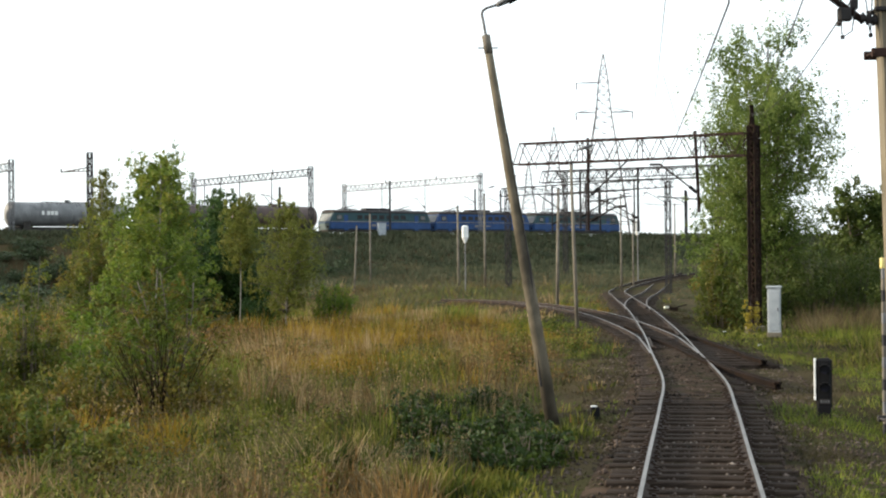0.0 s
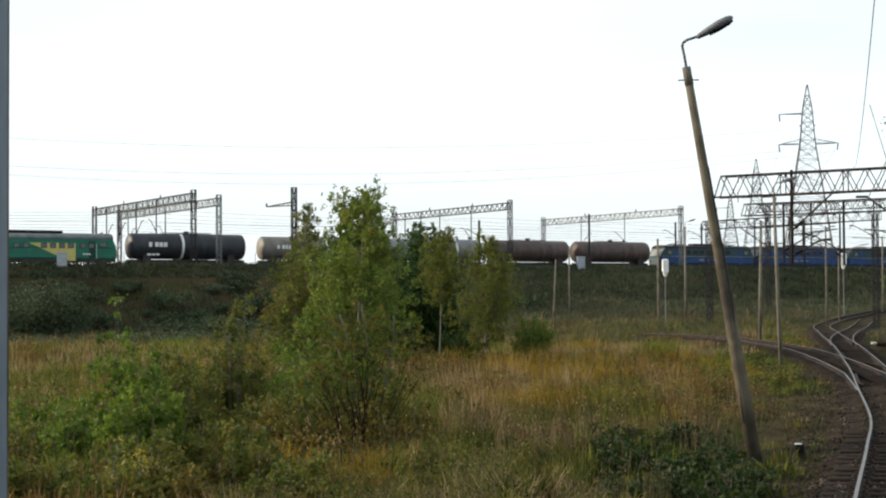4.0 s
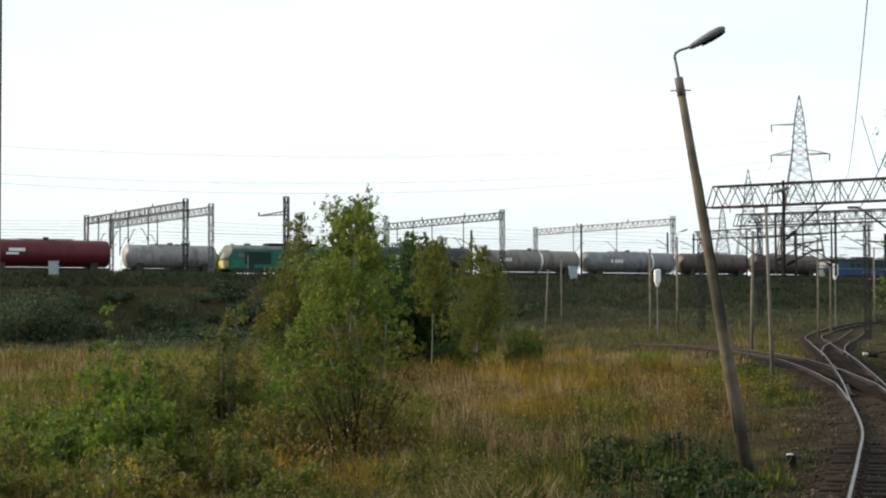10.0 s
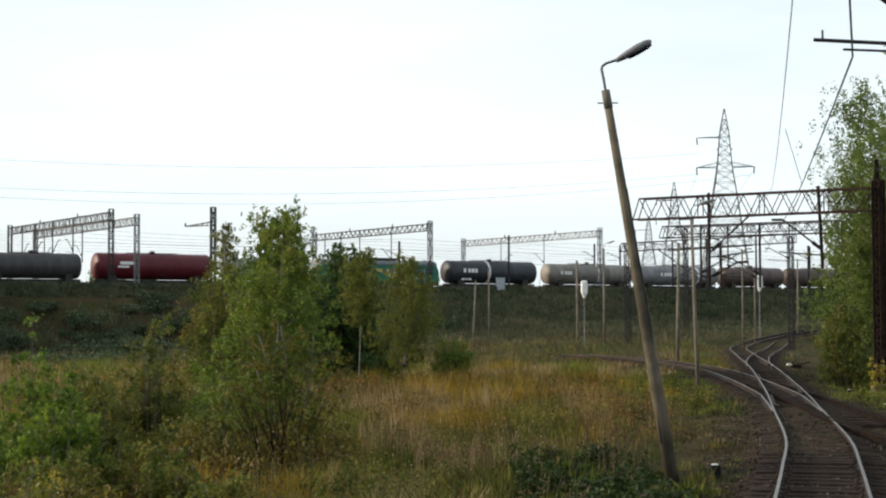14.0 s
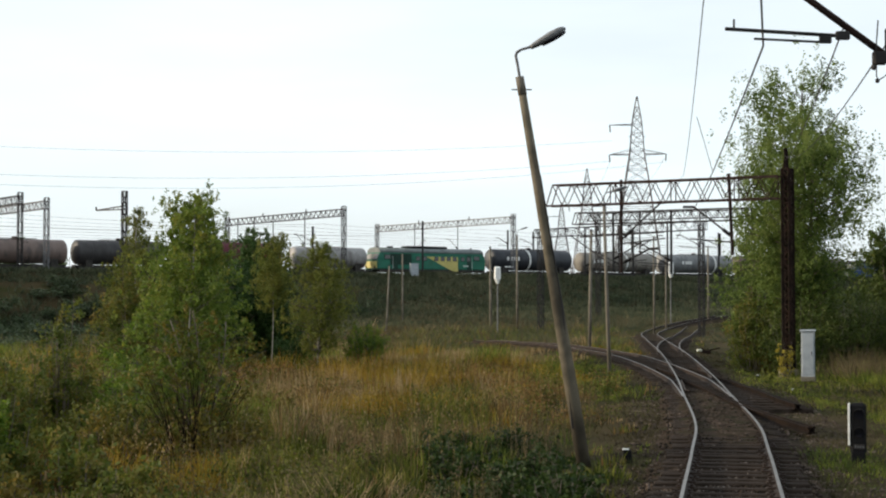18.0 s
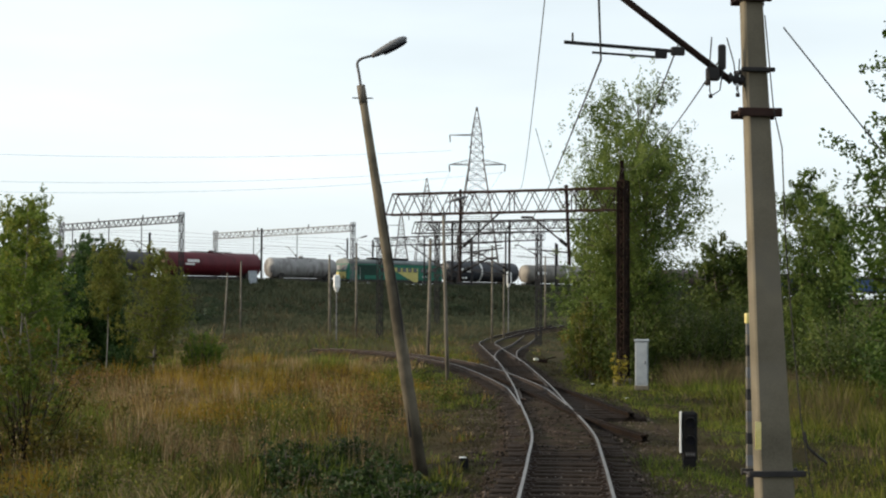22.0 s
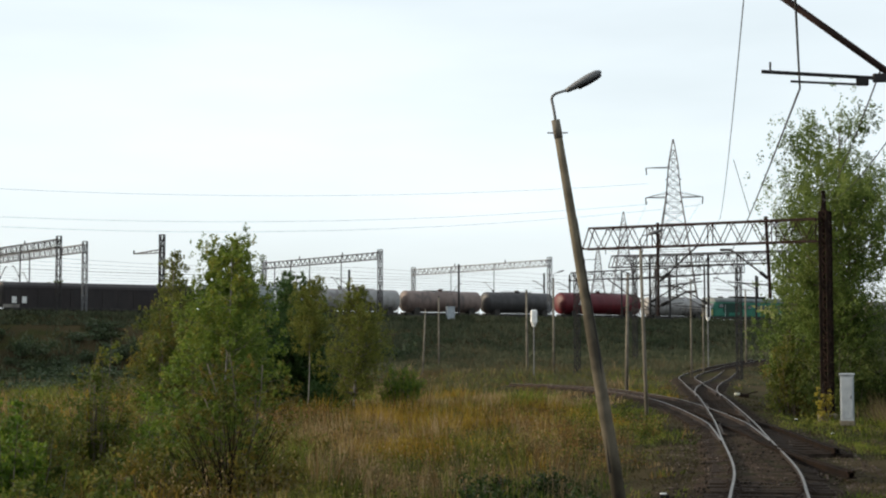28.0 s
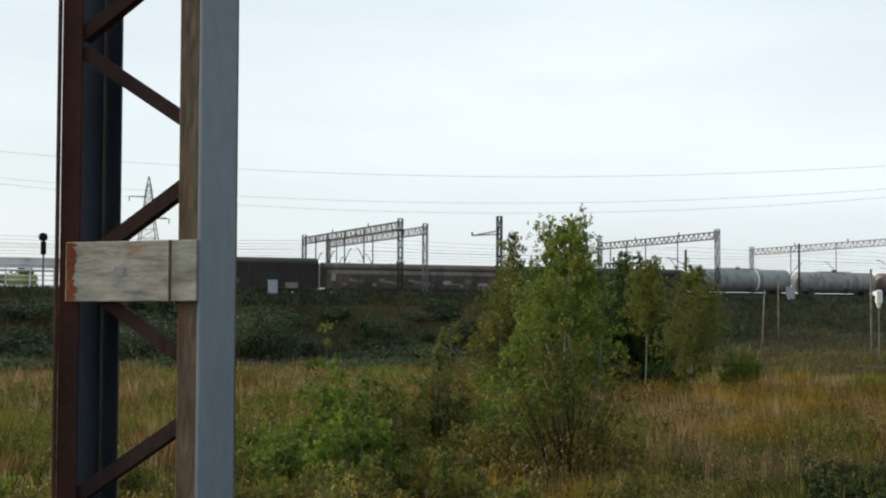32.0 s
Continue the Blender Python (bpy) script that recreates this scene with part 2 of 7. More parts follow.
M_TANK = {
    "brown": tank_paint("tank_brown", (0.044, 0.031, 0.027), (0.111, 0.074, 0.063), (0.037, 0.033, 0.031)),
    "grey": tank_paint("tank_grey", (0.118, 0.122, 0.126), (0.222, 0.226, 0.229), (0.081, 0.081, 0.085)),
    "beige": tank_paint("tank_beige", (0.126, 0.115, 0.100), (0.222, 0.204, 0.178), (0.089, 0.081, 0.074)),
    "black": tank_paint("tank_black", (0.016, 0.018, 0.024), (0.041, 0.044, 0.052), (0.022, 0.022, 0.026)),
    "pale": tank_paint("tank_pale", (0.178, 0.174, 0.167), (0.311, 0.303, 0.296), (0.126, 0.111, 0.107)),
    "red": tank_paint("tank_red", (0.062, 0.006, 0.011), (0.105, 0.011, 0.017), (0.045, 0.008, 0.011), 0.62),
    "charcoal": tank_paint("tank_charcoal", (0.026, 0.025, 0.027), (0.063, 0.059, 0.059), (0.037, 0.034, 0.033)),
    "rose": tank_paint("tank_rose", (0.118, 0.085, 0.074), (0.207, 0.152, 0.133), (0.074, 0.063, 0.059)),
    "sage": tank_paint("tank_sage", (0.163, 0.181, 0.174), (0.281, 0.303, 0.292), (0.126, 0.133, 0.130)),
}
M_VANDARK = tank_paint("van_dark", (0.011, 0.009, 0.0095), (0.029, 0.022, 0.022), (0.018, 0.015, 0.015))
M_VANBROWN = tank_paint("van_brown", (0.052, 0.040, 0.029), (0.100, 0.078, 0.058), (0.034, 0.027, 0.023))
M_VANWHITE = tank_paint("carrier_white", (0.55, 0.57, 0.58), (0.75, 0.77, 0.78), (0.42, 0.44, 0.45))
M_CARGO = tank_paint("cargo_yellow_green", (0.30, 0.34, 0.08), (0.48, 0.50, 0.16), (0.2, 0.24, 0.08))
M_BARK = surface("birch_bark", (0.13, 0.12, 0.105), (0.27, 0.255, 0.23), 0.85, scale=3.0, bump=0.2, fine=20.0, third=(0.03, 0.027, 0.023), third_at=0.58, stretch=(1, 1, 0.4))
M_BARKDARK = surface("grey_bark", (0.06, 0.05, 0.04), (0.15, 0.125, 0.10), 0.9, scale=3.0, bump=0.4, fine=20.0, stretch=(1, 1, 0.3))
M_BIRCH = foliage("birch_leaves", [(0.046, 0.080, 0.012), (0.092, 0.140, 0.020), (0.155, 0.200, 0.030), (0.25, 0.235, 0.042)], 0.5, 0.42)
M_BIRCHRUST = foliage("yellowing_birch_leaves", [(0.072, 0.095, 0.018), (0.135, 0.155, 0.030), (0.205, 0.200, 0.044)], 0.5, 0.45)
M_RUSTLEAF = foliage("rusty_birch_leaves", [(0.065, 0.078, 0.014), (0.125, 0.110, 0.020), (0.195, 0.130, 0.026)], 0.6, 0.4)
M_AUTUMN = foliage("turning_birch_leaves", [(0.045, 0.070, 0.012), (0.085, 0.112, 0.018), (0.140, 0.135, 0.026), (0.185, 0.125, 0.028)], 0.6, 0.4)
M_DARKLEAF = foliage("dark_leaves", [(0.026, 0.056, 0.016), (0.050, 0.096, 0.024), (0.085, 0.135, 0.034)], 0.4, 0.25)
M_WILLOW = foliage("poplar_leaves", [(0.040, 0.068, 0.015), (0.092, 0.138, 0.030), (0.160, 0.215, 0.050), (0.235, 0.28, 0.080)], 0.3, 0.42, clump=1.6)
M_ELM = foliage("elm_leaves", [(0.022, 0.046, 0.008), (0.050, 0.090, 0.014), (0.090, 0.140, 0.022)], 0.3, 0.35, clump=1.8)
M_WILLOWBUSH = foliage("willow_bush_leaves", [(0.036, 0.058, 0.012), (0.068, 0.096, 0.019), (0.115, 0.130, 0.030)], 0.25, 0.3)
M_SHRUB = foliage("shrub_leaves", [(0.034, 0.066, 0.008), (0.076, 0.135, 0.014), (0.145, 0.200, 0.024), (0.225, 0.205, 0.036)], 0.5, 0.42)
# bush leaves greyed: haze before the embankment mixed into their colour
M_BANKLEAF = foliage("bank_leaves", [(0.034, 0.052, 0.024), (0.055, 0.078, 0.036), (0.085, 0.104, 0.052)], 0.08, 0.25, clump=0.9)
M_YELLOWLEAF = foliage("yellow_leaves", [(0.25, 0.22, 0.03), (0.38, 0.30, 0.04)], 0.5)
M_STONE = foliage("broken_stone", [(0.022, 0.016, 0.013), (0.060, 0.044, 0.036), (0.16, 0.125, 0.105)], 0.8, 0.0, 0.95)
M_GRAVEL = foliage("pale_gravel", [(0.040, 0.031, 0.025), (0.105, 0.083, 0.070), (0.24, 0.205, 0.18)], 0.8, 0.0, 0.95)
M_CLOD = foliage("dark_clods", [(0.006, 0.005, 0.004), (0.022, 0.016, 0.011), (0.060, 0.044, 0.032)], 0.8, 0.0, 0.98)
M_NETTLE = foliage("nettle_leaves", [(0.012, 0.026, 0.005), (0.026, 0.047, 0.008), (0.054, 0.080, 0.014)], 0.5, 0.25)
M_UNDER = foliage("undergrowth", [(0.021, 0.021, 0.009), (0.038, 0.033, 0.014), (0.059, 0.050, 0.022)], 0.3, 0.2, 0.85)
M_ORANGE = foliage("orange_weed_leaves", [(0.080, 0.054, 0.009), (0.180, 0.105, 0.012), (0.29, 0.185, 0.020), (0.31, 0.25, 0.040)], 0.4, 0.3, 0.8)
M_STRAW = foliage("straw_grass", [(0.080, 0.054, 0.022), (0.175, 0.115, 0.050), (0.31, 0.22, 0.112), (0.43, 0.325, 0.18)], 0.30, 0.3, 0.8, clump_weight=0.8)
M_RUSTWEED = foliage("rusty_weeds", [(0.034, 0.028, 0.010), (0.092, 0.056, 0.018), (0.185, 0.105, 0.032), (0.25, 0.160, 0.060)], 0.35, 0.3, 0.8, clump_weight=0.8)
M_GRASS = foliage("meadow_grass", [(0.014, 0.024, 0.004), (0.050, 0.066, 0.009), (0.115, 0.125, 0.016), (0.185, 0.165, 0.034)], 0.35, 0.35, 0.7, clump_weight=0.8)
M_DRYWEED = foliage("dry_brown_grass", [(0.048, 0.038, 0.018), (0.105, 0.082, 0.042), (0.185, 0.150, 0.083)], 0.3, 0.3, 0.8)
M_VERGE = foliage("dull_verge_grass", [(0.020, 0.028, 0.008), (0.045, 0.056, 0.014), (0.085, 0.092, 0.026), (0.12, 0.105, 0.045)], 0.25, 0.3, 0.8, clump_weight=0.8)
M_LAWN = foliage("short_green_grass", [(0.030, 0.048, 0.008), (0.080, 0.118, 0.014), (0.160, 0.190, 0.024), (0.225, 0.215, 0.045)], 0.25, 0.35, 0.7, clump_weight=0.8)
# greens turned greyer, so the grass colour itself holds the far bank's haze
M_BANKGRASS = foliage("bank_grass", [(0.042, 0.052, 0.028), (0.074, 0.084, 0.046), (0.118, 0.116, 0.064)], 0.06, 0.25, 0.8, clump=0.5)


# ---- geometry helpers ----
class Geo:
    """Collects vertices and faces of one mesh."""

    def __init__(self):
        self.v, self.f, self.flat = [], [], []

    def add(self, verts, faces):
        k = len(self.v)
        self.v += [tuple(p) for p in verts]
        self.f += [tuple(i + k for i in f) for f in faces]
        return self

    def box(self, c, s, bevel=0.0, turn=None):
        """A box of size s about c, with chamfered edges."""
        hx, hy, hz = s[0] / 2, s[1] / 2, s[2] / 2
        b = min(bevel, hx * 0.9, hy * 0.9, hz * 0.9)
        c = Vector(c)
        put = (lambda p: c + turn @ Vector(p)) if turn else (lambda p: c + Vector(p))
        if b <= 0:
            v = [put((x * hx, y * hy, z * hz)) for z in (-1, 1) for y in (-1, 1) for x in (-1, 1)]
            return self.add(v, [(0, 2, 3, 1), (4, 5, 7, 6), (0, 1, 5, 4), (2, 6, 7, 3), (0, 4, 6, 2), (1, 3, 7, 5)])
        v, at = [], {}
        for x in (-1, 1):
            for y in (-1, 1):
                for z in (-1, 1):
                    for a in range(3):
                        p = [x * (hx - b), y * (hy - b), z * (hz - b)]
                        p[a] = (x * hx, y * hy, z * hz)[a]
                        at[x, y, z, a] = len(v)
                        v.append(put(p))
        f = []
        for a in range(3):
            o = [i for i in range(3) if i != a]
            for s1 in (-1, 1):
                ring = []
                for p, q in ((-1, -1), (1, -1), (1, 1), (-1, 1)):
                    k = [0, 0, 0]
                    k[a], k[o[0]], k[o[1]] = s1, p, q
                    ring.append(at[(*k, a)])
                f.append(tuple(ring))
            for p in (-1, 1):
                for q in (-1, 1):
                    k1, k2 = [0, 0, 0], [0, 0, 0]
                    k1[a], k2[a] = -1, 1
                    k1[o[0]] = k2[o[0]] = p
                    k1[o[1]] = k2[o[1]] = q
                    f.append((at[(*k1, o[0])], at[(*k2, o[0])], at[(*k2, o[1])], at[(*k1, o[1])]))
        for x in (-1, 1):
            for y in (-1, 1):
                for z in (-1, 1):
                    f.append((at[x, y, z, 0], at[x, y, z, 1], at[x, y, z, 2]))
        return self.add(v, f)

    def ring_tube(self, rings, close=True, caps=True):
        """Skin over equal rings of points."""
        n, k, v = len(rings[0]), len(rings), [p for r in rings for p in r]
        f = [(i * n + j, i * n + (j + 1) % n, (i + 1) * n + (j + 1) % n, (i + 1) * n + j) for i in range(k - 1) for j in range(n if close else n - 1)]
        if caps:
            f += [tuple(range(n - 1, -1, -1)), tuple(range((k - 1) * n, k * n))]
        return self.add(v, f)

    def tube(self, a, b, r0, r1=None, n=8):
        a, b = Vector(a), Vector(b)
        r1 = r0 if r1 is None else r1
        z = (b - a).normalized()
        x = z.orthogonal().normalized()
        y = z.cross(x)
        c = [(math.cos(2 * math.pi * i / n), math.sin(2 * math.pi * i / n)) for i in range(n)]
        return self.ring_tube([[a + (x * p + y * q) * r0 for p, q in c], [b + (x * p + y * q) * r1 for p, q in c]])

    def pipe(self, pts, radii, n=8):
        """A round tube along a line of points."""
        pts = [Vector(p) for p in pts]
        if not hasattr(radii, "__len__"):
            radii = [radii] * len(pts)
        rings = []
        ref = Vector((0.31, 0.17, 0.94)) if abs((pts[-1] - pts[0]).normalized().z) < 0.9 else Vector((1, 0.1, 0))
        for i, p in enumerate(pts):
            z = (pts[min(i + 1, len(pts) - 1)] - pts[max(i - 1, 0)]).normalized()
            x = (ref - z * ref.dot(z)).normalized()
            y = z.cross(x)
            rings.append([p + (x * math.cos(2 * math.pi * j / n) + y * math.sin(2 * math.pi * j / n)) * radii[i] for j in range(n)])
        return self.ring_tube(rings)

    def beam(self, a, b, w, h=None, up=(0, 0, 1)):
        """A square bar from a to b."""
        a, b, up = Vector(a), Vector(b), Vector(up)
        h = w if h is None else h
        z = (b - a).normalized()
        if abs(z.dot(up)) > 0.99:
            up = Vector((1, 0, 0))
        x = z.cross(up).normalized() * w / 2
        y = x.cross(z).normalized() * h / 2
        return self.ring_tube([[p - x - y, p + x - y, p + x + y, p - x + y] for p in (a, b)])

    def lathe(self, profile, n=24, axis="x"):
        """profile: (along, radius) pairs, turned about an axis through the origin."""
        rings = []
        for s, r in profile:
            r = max(r, 0.001)
            rings.append([(s, r * math.cos(2 * math.pi * j / n), r * math.sin(2 * math.pi * j / n)) if axis == "x" else
                          (r * math.cos(2 * math.pi * j / n), r * math.sin(2 * math.pi * j / n), s) for j in range(n)])
        return self.ring_tube(rings)

    def prism(self, outline, y0, y1):
        """An outline in x and z, pulled from y0 to y1."""
        return self.ring_tube([[(x, y0, z) for x, z in outline], [(x, y1, z) for x, z in outline]])

    def shift(self, d, start=0):
        d = Vector(d)
        self.v[start:] = [tuple(Vector(p) + d) for p in self.v[start:]]
        return self


def mesh_of(name, geo, material, smooth=False):
    me = bpy.data.meshes.new(name)
    me.from_pydata(geo.v, [], geo.f)
    bm = bmesh.new()
    bm.from_mesh(me)
    bmesh.ops.recalc_face_normals(bm, faces=bm.faces)
    if smooth:
        for f in bm.faces:
            f.smooth = len(f.verts) < 5
    bm.to_mesh(me)
    bm.free()
    me.materials.append(material)
    return me


def thing(name, m=None, label="", category="", group="", kind=""):
    ob = new(name)
    ob.empty_display_size = 0.2
    if m is not None:
        ob.matrix_world = m
    return tagged(ob, label, category, group, kind)


def part(name, geo, material, parent, label="", smooth=False, at=None):
    ob = new(name, mesh_of(name, geo, material, smooth))
    ob.parent = parent
    if at is not None:
        ob.matrix_basis = at
    return tagged(ob, label)


def solid(name, geo, material, label="", category="", group="", kind="", smooth=False, at=None):
    ob = new(name, mesh_of(name, geo, material, smooth))
    if at is not None:
        ob.matrix_world = at
    return tagged(ob, label, category, group, kind)


def raw_mesh(name, verts, faces, material, smooth=False):
    """A large mesh from arrays: verts (n, 3), faces (m, k)."""
    verts, faces = np.asarray(verts, np.float32), np.asarray(faces, np.int32)
    me = bpy.data.meshes.new(name)
    k = faces.shape[1]
    me.vertices.add(len(verts))
    me.vertices.foreach_set("co", verts.ravel())
    me.loops.add(faces.size)
    me.loops.foreach_set("vertex_index", faces.ravel())
    me.polygons.add(len(faces))
    me.polygons.foreach_set("loop_start", np.arange(0, faces.size, k, dtype=np.int32))
    if smooth:
        me.polygons.foreach_set("use_smooth", np.ones(len(faces), bool))
    me.update(calc_edges=True)
    me.validate()
    me.materials.append(material)
    return me


# ---- the plan ----
LINE_D, LINE_TURN = 209.0, radians(37.07)      # the main line: distance along the y axis, and its turn from the x axis
LC, LS = math.cos(LINE_TURN), math.sin(LINE_TURN)
RAIL_Z = 5.65                                 # rails on the embankment


def along(u, w, z=0.0):
    """A point u metres along the main line and w metres from it towards the camera."""
    return Vector((u * LC + w * LS, LINE_D + u * LS - w * LC, z))


def spline(pts, step):
    """Even points on a smooth line through pts."""
    p = [Vector((*q, 0.0)[:3]) for q in pts]
    p = [p[0] * 2 - p[1]] + p + [p[-1] * 2 - p[-2]]
    fine = []
    for i in range(1, len(p) - 2):
        for k in range(24):
            t = k / 24
            fine.append(0.5 * ((2 * p[i]) + (p[i + 1] - p[i - 1]) * t + (2 * p[i - 1] - 5 * p[i] + 4 * p[i + 1] - p[i + 2]) * t * t + (3 * p[i] - p[i - 1] - 3 * p[i + 1] + p[i + 2]) * t ** 3))
    fine.append(p[-2])
    out, left = [fine[0]], step
    for a, b in zip(fine, fine[1:]):
        d = (b - a).length
        while d >= left and d > 0:
            a = a + (b - a) * (left / d)
            out.append(a)
            d = (b - a).length
            left = step
        left -= d
    return out


MAIN = [(-2.2, -16), (-0.7, -4), (1.0, 6), (3.57, 22.6), (4.70, 29.9), (5.74, 37.1), (7.0, 49.0), (8.0, 58.3), (9.35, 72.0), (11.4, 94.0), (14.2, 128, 0.0), (16.2, 149, 0.15), (20.2, 160, 0.85), (26.0, 169.0, 1.6)]
BRANCH = [(6.80, 47.5), (7.16, 51.5), (7.50, 55.5), (7.78, 59.5), (8.10, 69.6), (8.20, 79), (8.05, 88), (7.25, 97.5), (5.8, 108.5), (3.4, 117), (0.2, 123.5)]
STUB = [(8.16, 34.8, 0.02), (7.96, 40, 0.02), (7.93, 45, 0.02), (8.22, 52, 0.0), (8.30, 58, 0.0), (8.40, 64, 0.0), (8.45, 69.5, -0.01)]
SIDING = [(11.05, 91.5), (12.3, 103), (13.85, 115), (16.0, 129), (18.3, 142.5), (21.4, 158, 0.55)]
HALF_GAUGE = 0.70


def near_track(x, y):
    """Distance from the middle of the nearest track in the foreground."""
    best = np.full(np.shape(x), 1e9)
    for line in (MAIN, BRANCH, STUB, SIDING):
        pts = [p[:2] for p in line]
        for (x0, y0), (x1, y1) in zip(pts, pts[1:]):
            dx, dy = x1 - x0, y1 - y0
            t = np.clip(((x - x0) * dx + (y - y0) * dy) / (dx * dx + dy * dy), 0, 1)
            best = np.minimum(best, np.hypot(x - x0 - t * dx, y - y0 - t * dy))
    return best


def smooth(a, b, v):
    t = np.clip((v - a) / (b - a), 0, 1)
    return t * t * (3 - 2 * t)


def wobble(x, y):
    return 0.5 * np.sin(0.31 * x + 1.3) * np.sin(0.27 * y + 0.4) + 0.3 * np.sin(0.83 * x - 0.5 * y) + 0.2 * np.sin(1.7 * x + 1.1 * y + 2.0)


def ground_z(x, y):
    x, y = np.asarray(x, float), np.asarray(y, float)
    u, w = x * LC + (y - LINE_D) * LS, x * LS - (y - LINE_D) * LC
    right = smooth(-75, -18, u)
    zr = np.interp(w, [22, 29, 40, 50, 66, 90], [1.9, 1.1, 0.5, 0.1, -0.2, -0.3])
    zl = np.interp(w, [22, 60, 110, 150], [-0.8, -0.8, -0.6, -0.4])
    z = zl * (1 - right) + zr * right + 0.16 * wobble(x, y)
    top = RAIL_Z + 0.05
    foot = z
    t = smooth(5.0, 23.0, w)
    top = top + 0.72 * np.exp(-((w - 5.6) / 1.3) ** 2)
    bank = top * (1 - t) + foot * t + 0.25 * wobble(x * 0.7, y * 0.7) * t * (1 - t) * 4
    z = np.where(w < 23.0, bank, z)
    z = np.where(w < -38.0, RAIL_Z - (top + 1.0) * smooth(38.0, 62.0, -w), z)
    k = smooth(2.0, 3.6, near_track(x, y))
    zt = np.interp(np.hypot(x, y), [0, 140, 150, 163, 180], [-0.25, -0.25, -0.05, 0.72, 1.65])
    return z * k + zt * (1 - k)


# ---- the ground ----
def build_ground():
    r = np.concatenate([np.linspace(0.4, 60, 120), np.linspace(61, 140, 70), np.linspace(141.2, 260, 100), np.geomspace(265, 4000, 40)])
    a = np.radians(np.concatenate([np.linspace(-46, 32, 235), np.linspace(34, 312, 110)]))
    R, A = np.meshgrid(r, a, indexing="ij")
    x, y = R * np.sin(A), R * np.cos(A)
    v = np.stack([x, y, ground_z(x, y)], -1).reshape(-1, 3)
    nr, na = len(r), len(a)
    i, j = np.meshgrid(np.arange(nr - 1), np.arange(na), indexing="ij")
    j2 = (j + 1) % na
    f = np.stack([i * na + j, i * na + j2, (i + 1) * na + j2, (i + 1) * na + j], -1).reshape(-1, 4)
    v = np.concatenate([v, [[0, 0, float(ground_z(0, 0))]]])
    k = np.arange(na)
    hub = np.stack([np.full(na, len(v) - 1), np.full(na, len(v) - 1), (k + 1) % na, k], -1)[:, 1:]
    f = np.concatenate([np.concatenate([f[:, [0, 1, 2]], f[:, [0, 2, 3]]]), hub[:, [0, 2, 1]]])
    ob = new("ground", raw_mesh("ground", v, f, M_SOIL, True))
    tagged(ob, "rough meadow soil rising to a railway embankment", "ground", kind="structure")


build_ground()


# ---- tracks in the foreground ----
RAIL_OUTLINE = [(-0.065, -0.16), (0.065, -0.16), (0.065, -0.148), (0.010, -0.125), (0.010, -0.05), (0.036, -0.038), (0.036, -0.004), (0.028, 0.0), (-0.028, 0.0), (-0.036, -0.004), (-0.036, -0.038), (-0.010, -0.05), (-0.010, -0.125), (-0.065, -0.148)]


def sweep(pts, outline):
    geo, rings = Geo(), []
    for i, p in enumerate(pts):
        d = (pts[min(i + 1, len(pts) - 1)] - pts[max(i - 1, 0)]).normalized()
        side = Vector((d.y, -d.x, 0)).normalized()
        rings.append([p + side * a + Vector((0, 0, b)) for a, b in outline])
    return geo.ring_tube(rings)


def side_line(pts, off):
    out = []
    for i, p in enumerate(pts):
        d = (pts[min(i + 1, len(pts) - 1)] - pts[max(i - 1, 0)]).normalized()
        out.append(p + Vector((d.y, -d.x, 0)).normalized() * off)
    return out


def build_bed(line, name, label, half=1.25):
    """Dirt and old ballast that fills the track and runs out unevenly into the verge."""
    pts = spline(line, 0.7)
    v = []
    offs = [-half - 0.7, -half - 0.1, -0.95, -0.55, 0.0, 0.55, 0.95, half + 0.1, half + 0.7]
    for i, p in enumerate(pts):
        d = (pts[min(i + 1, len(pts) - 1)] - pts[max(i - 1, 0)]).normalized()
        s = Vector((d.y, -d.x, 0))
        fill = 0.10 * (smooth(31, 37, p.y) - smooth(50, 58, p.y)) if line is MAIN else 0.0
        for k, o in enumerate(offs):
            rim = abs(o) - half
            o2 = o + noise.noise(Vector((o, i * 0.23, 3.1))) * (0.55 if rim > 0.3 else 0.08)
            q = p + s * o2
            drop = -0.42 if rim > 0.3 else (-0.20 if rim > 0 else -0.185 + fill * (1.0 if abs(o) < 0.6 else 0.35))
            v.append((q.x, q.y, p.z + drop + 0.02 * noise.noise(Vector((q.x * 0.5, q.y * 0.5, 0.4)))))
    n = len(offs)
    f = [(i * n + j, i * n + j + 1, (i + 1) * n + j + 1, (i + 1) * n + j) for i in range(len(pts) - 1) for j in range(n - 1)]
    ob = new(name, raw_mesh(name, v, f, M_BALLAST, True))
    return tagged(ob, label, "ballast bed", kind="structure")


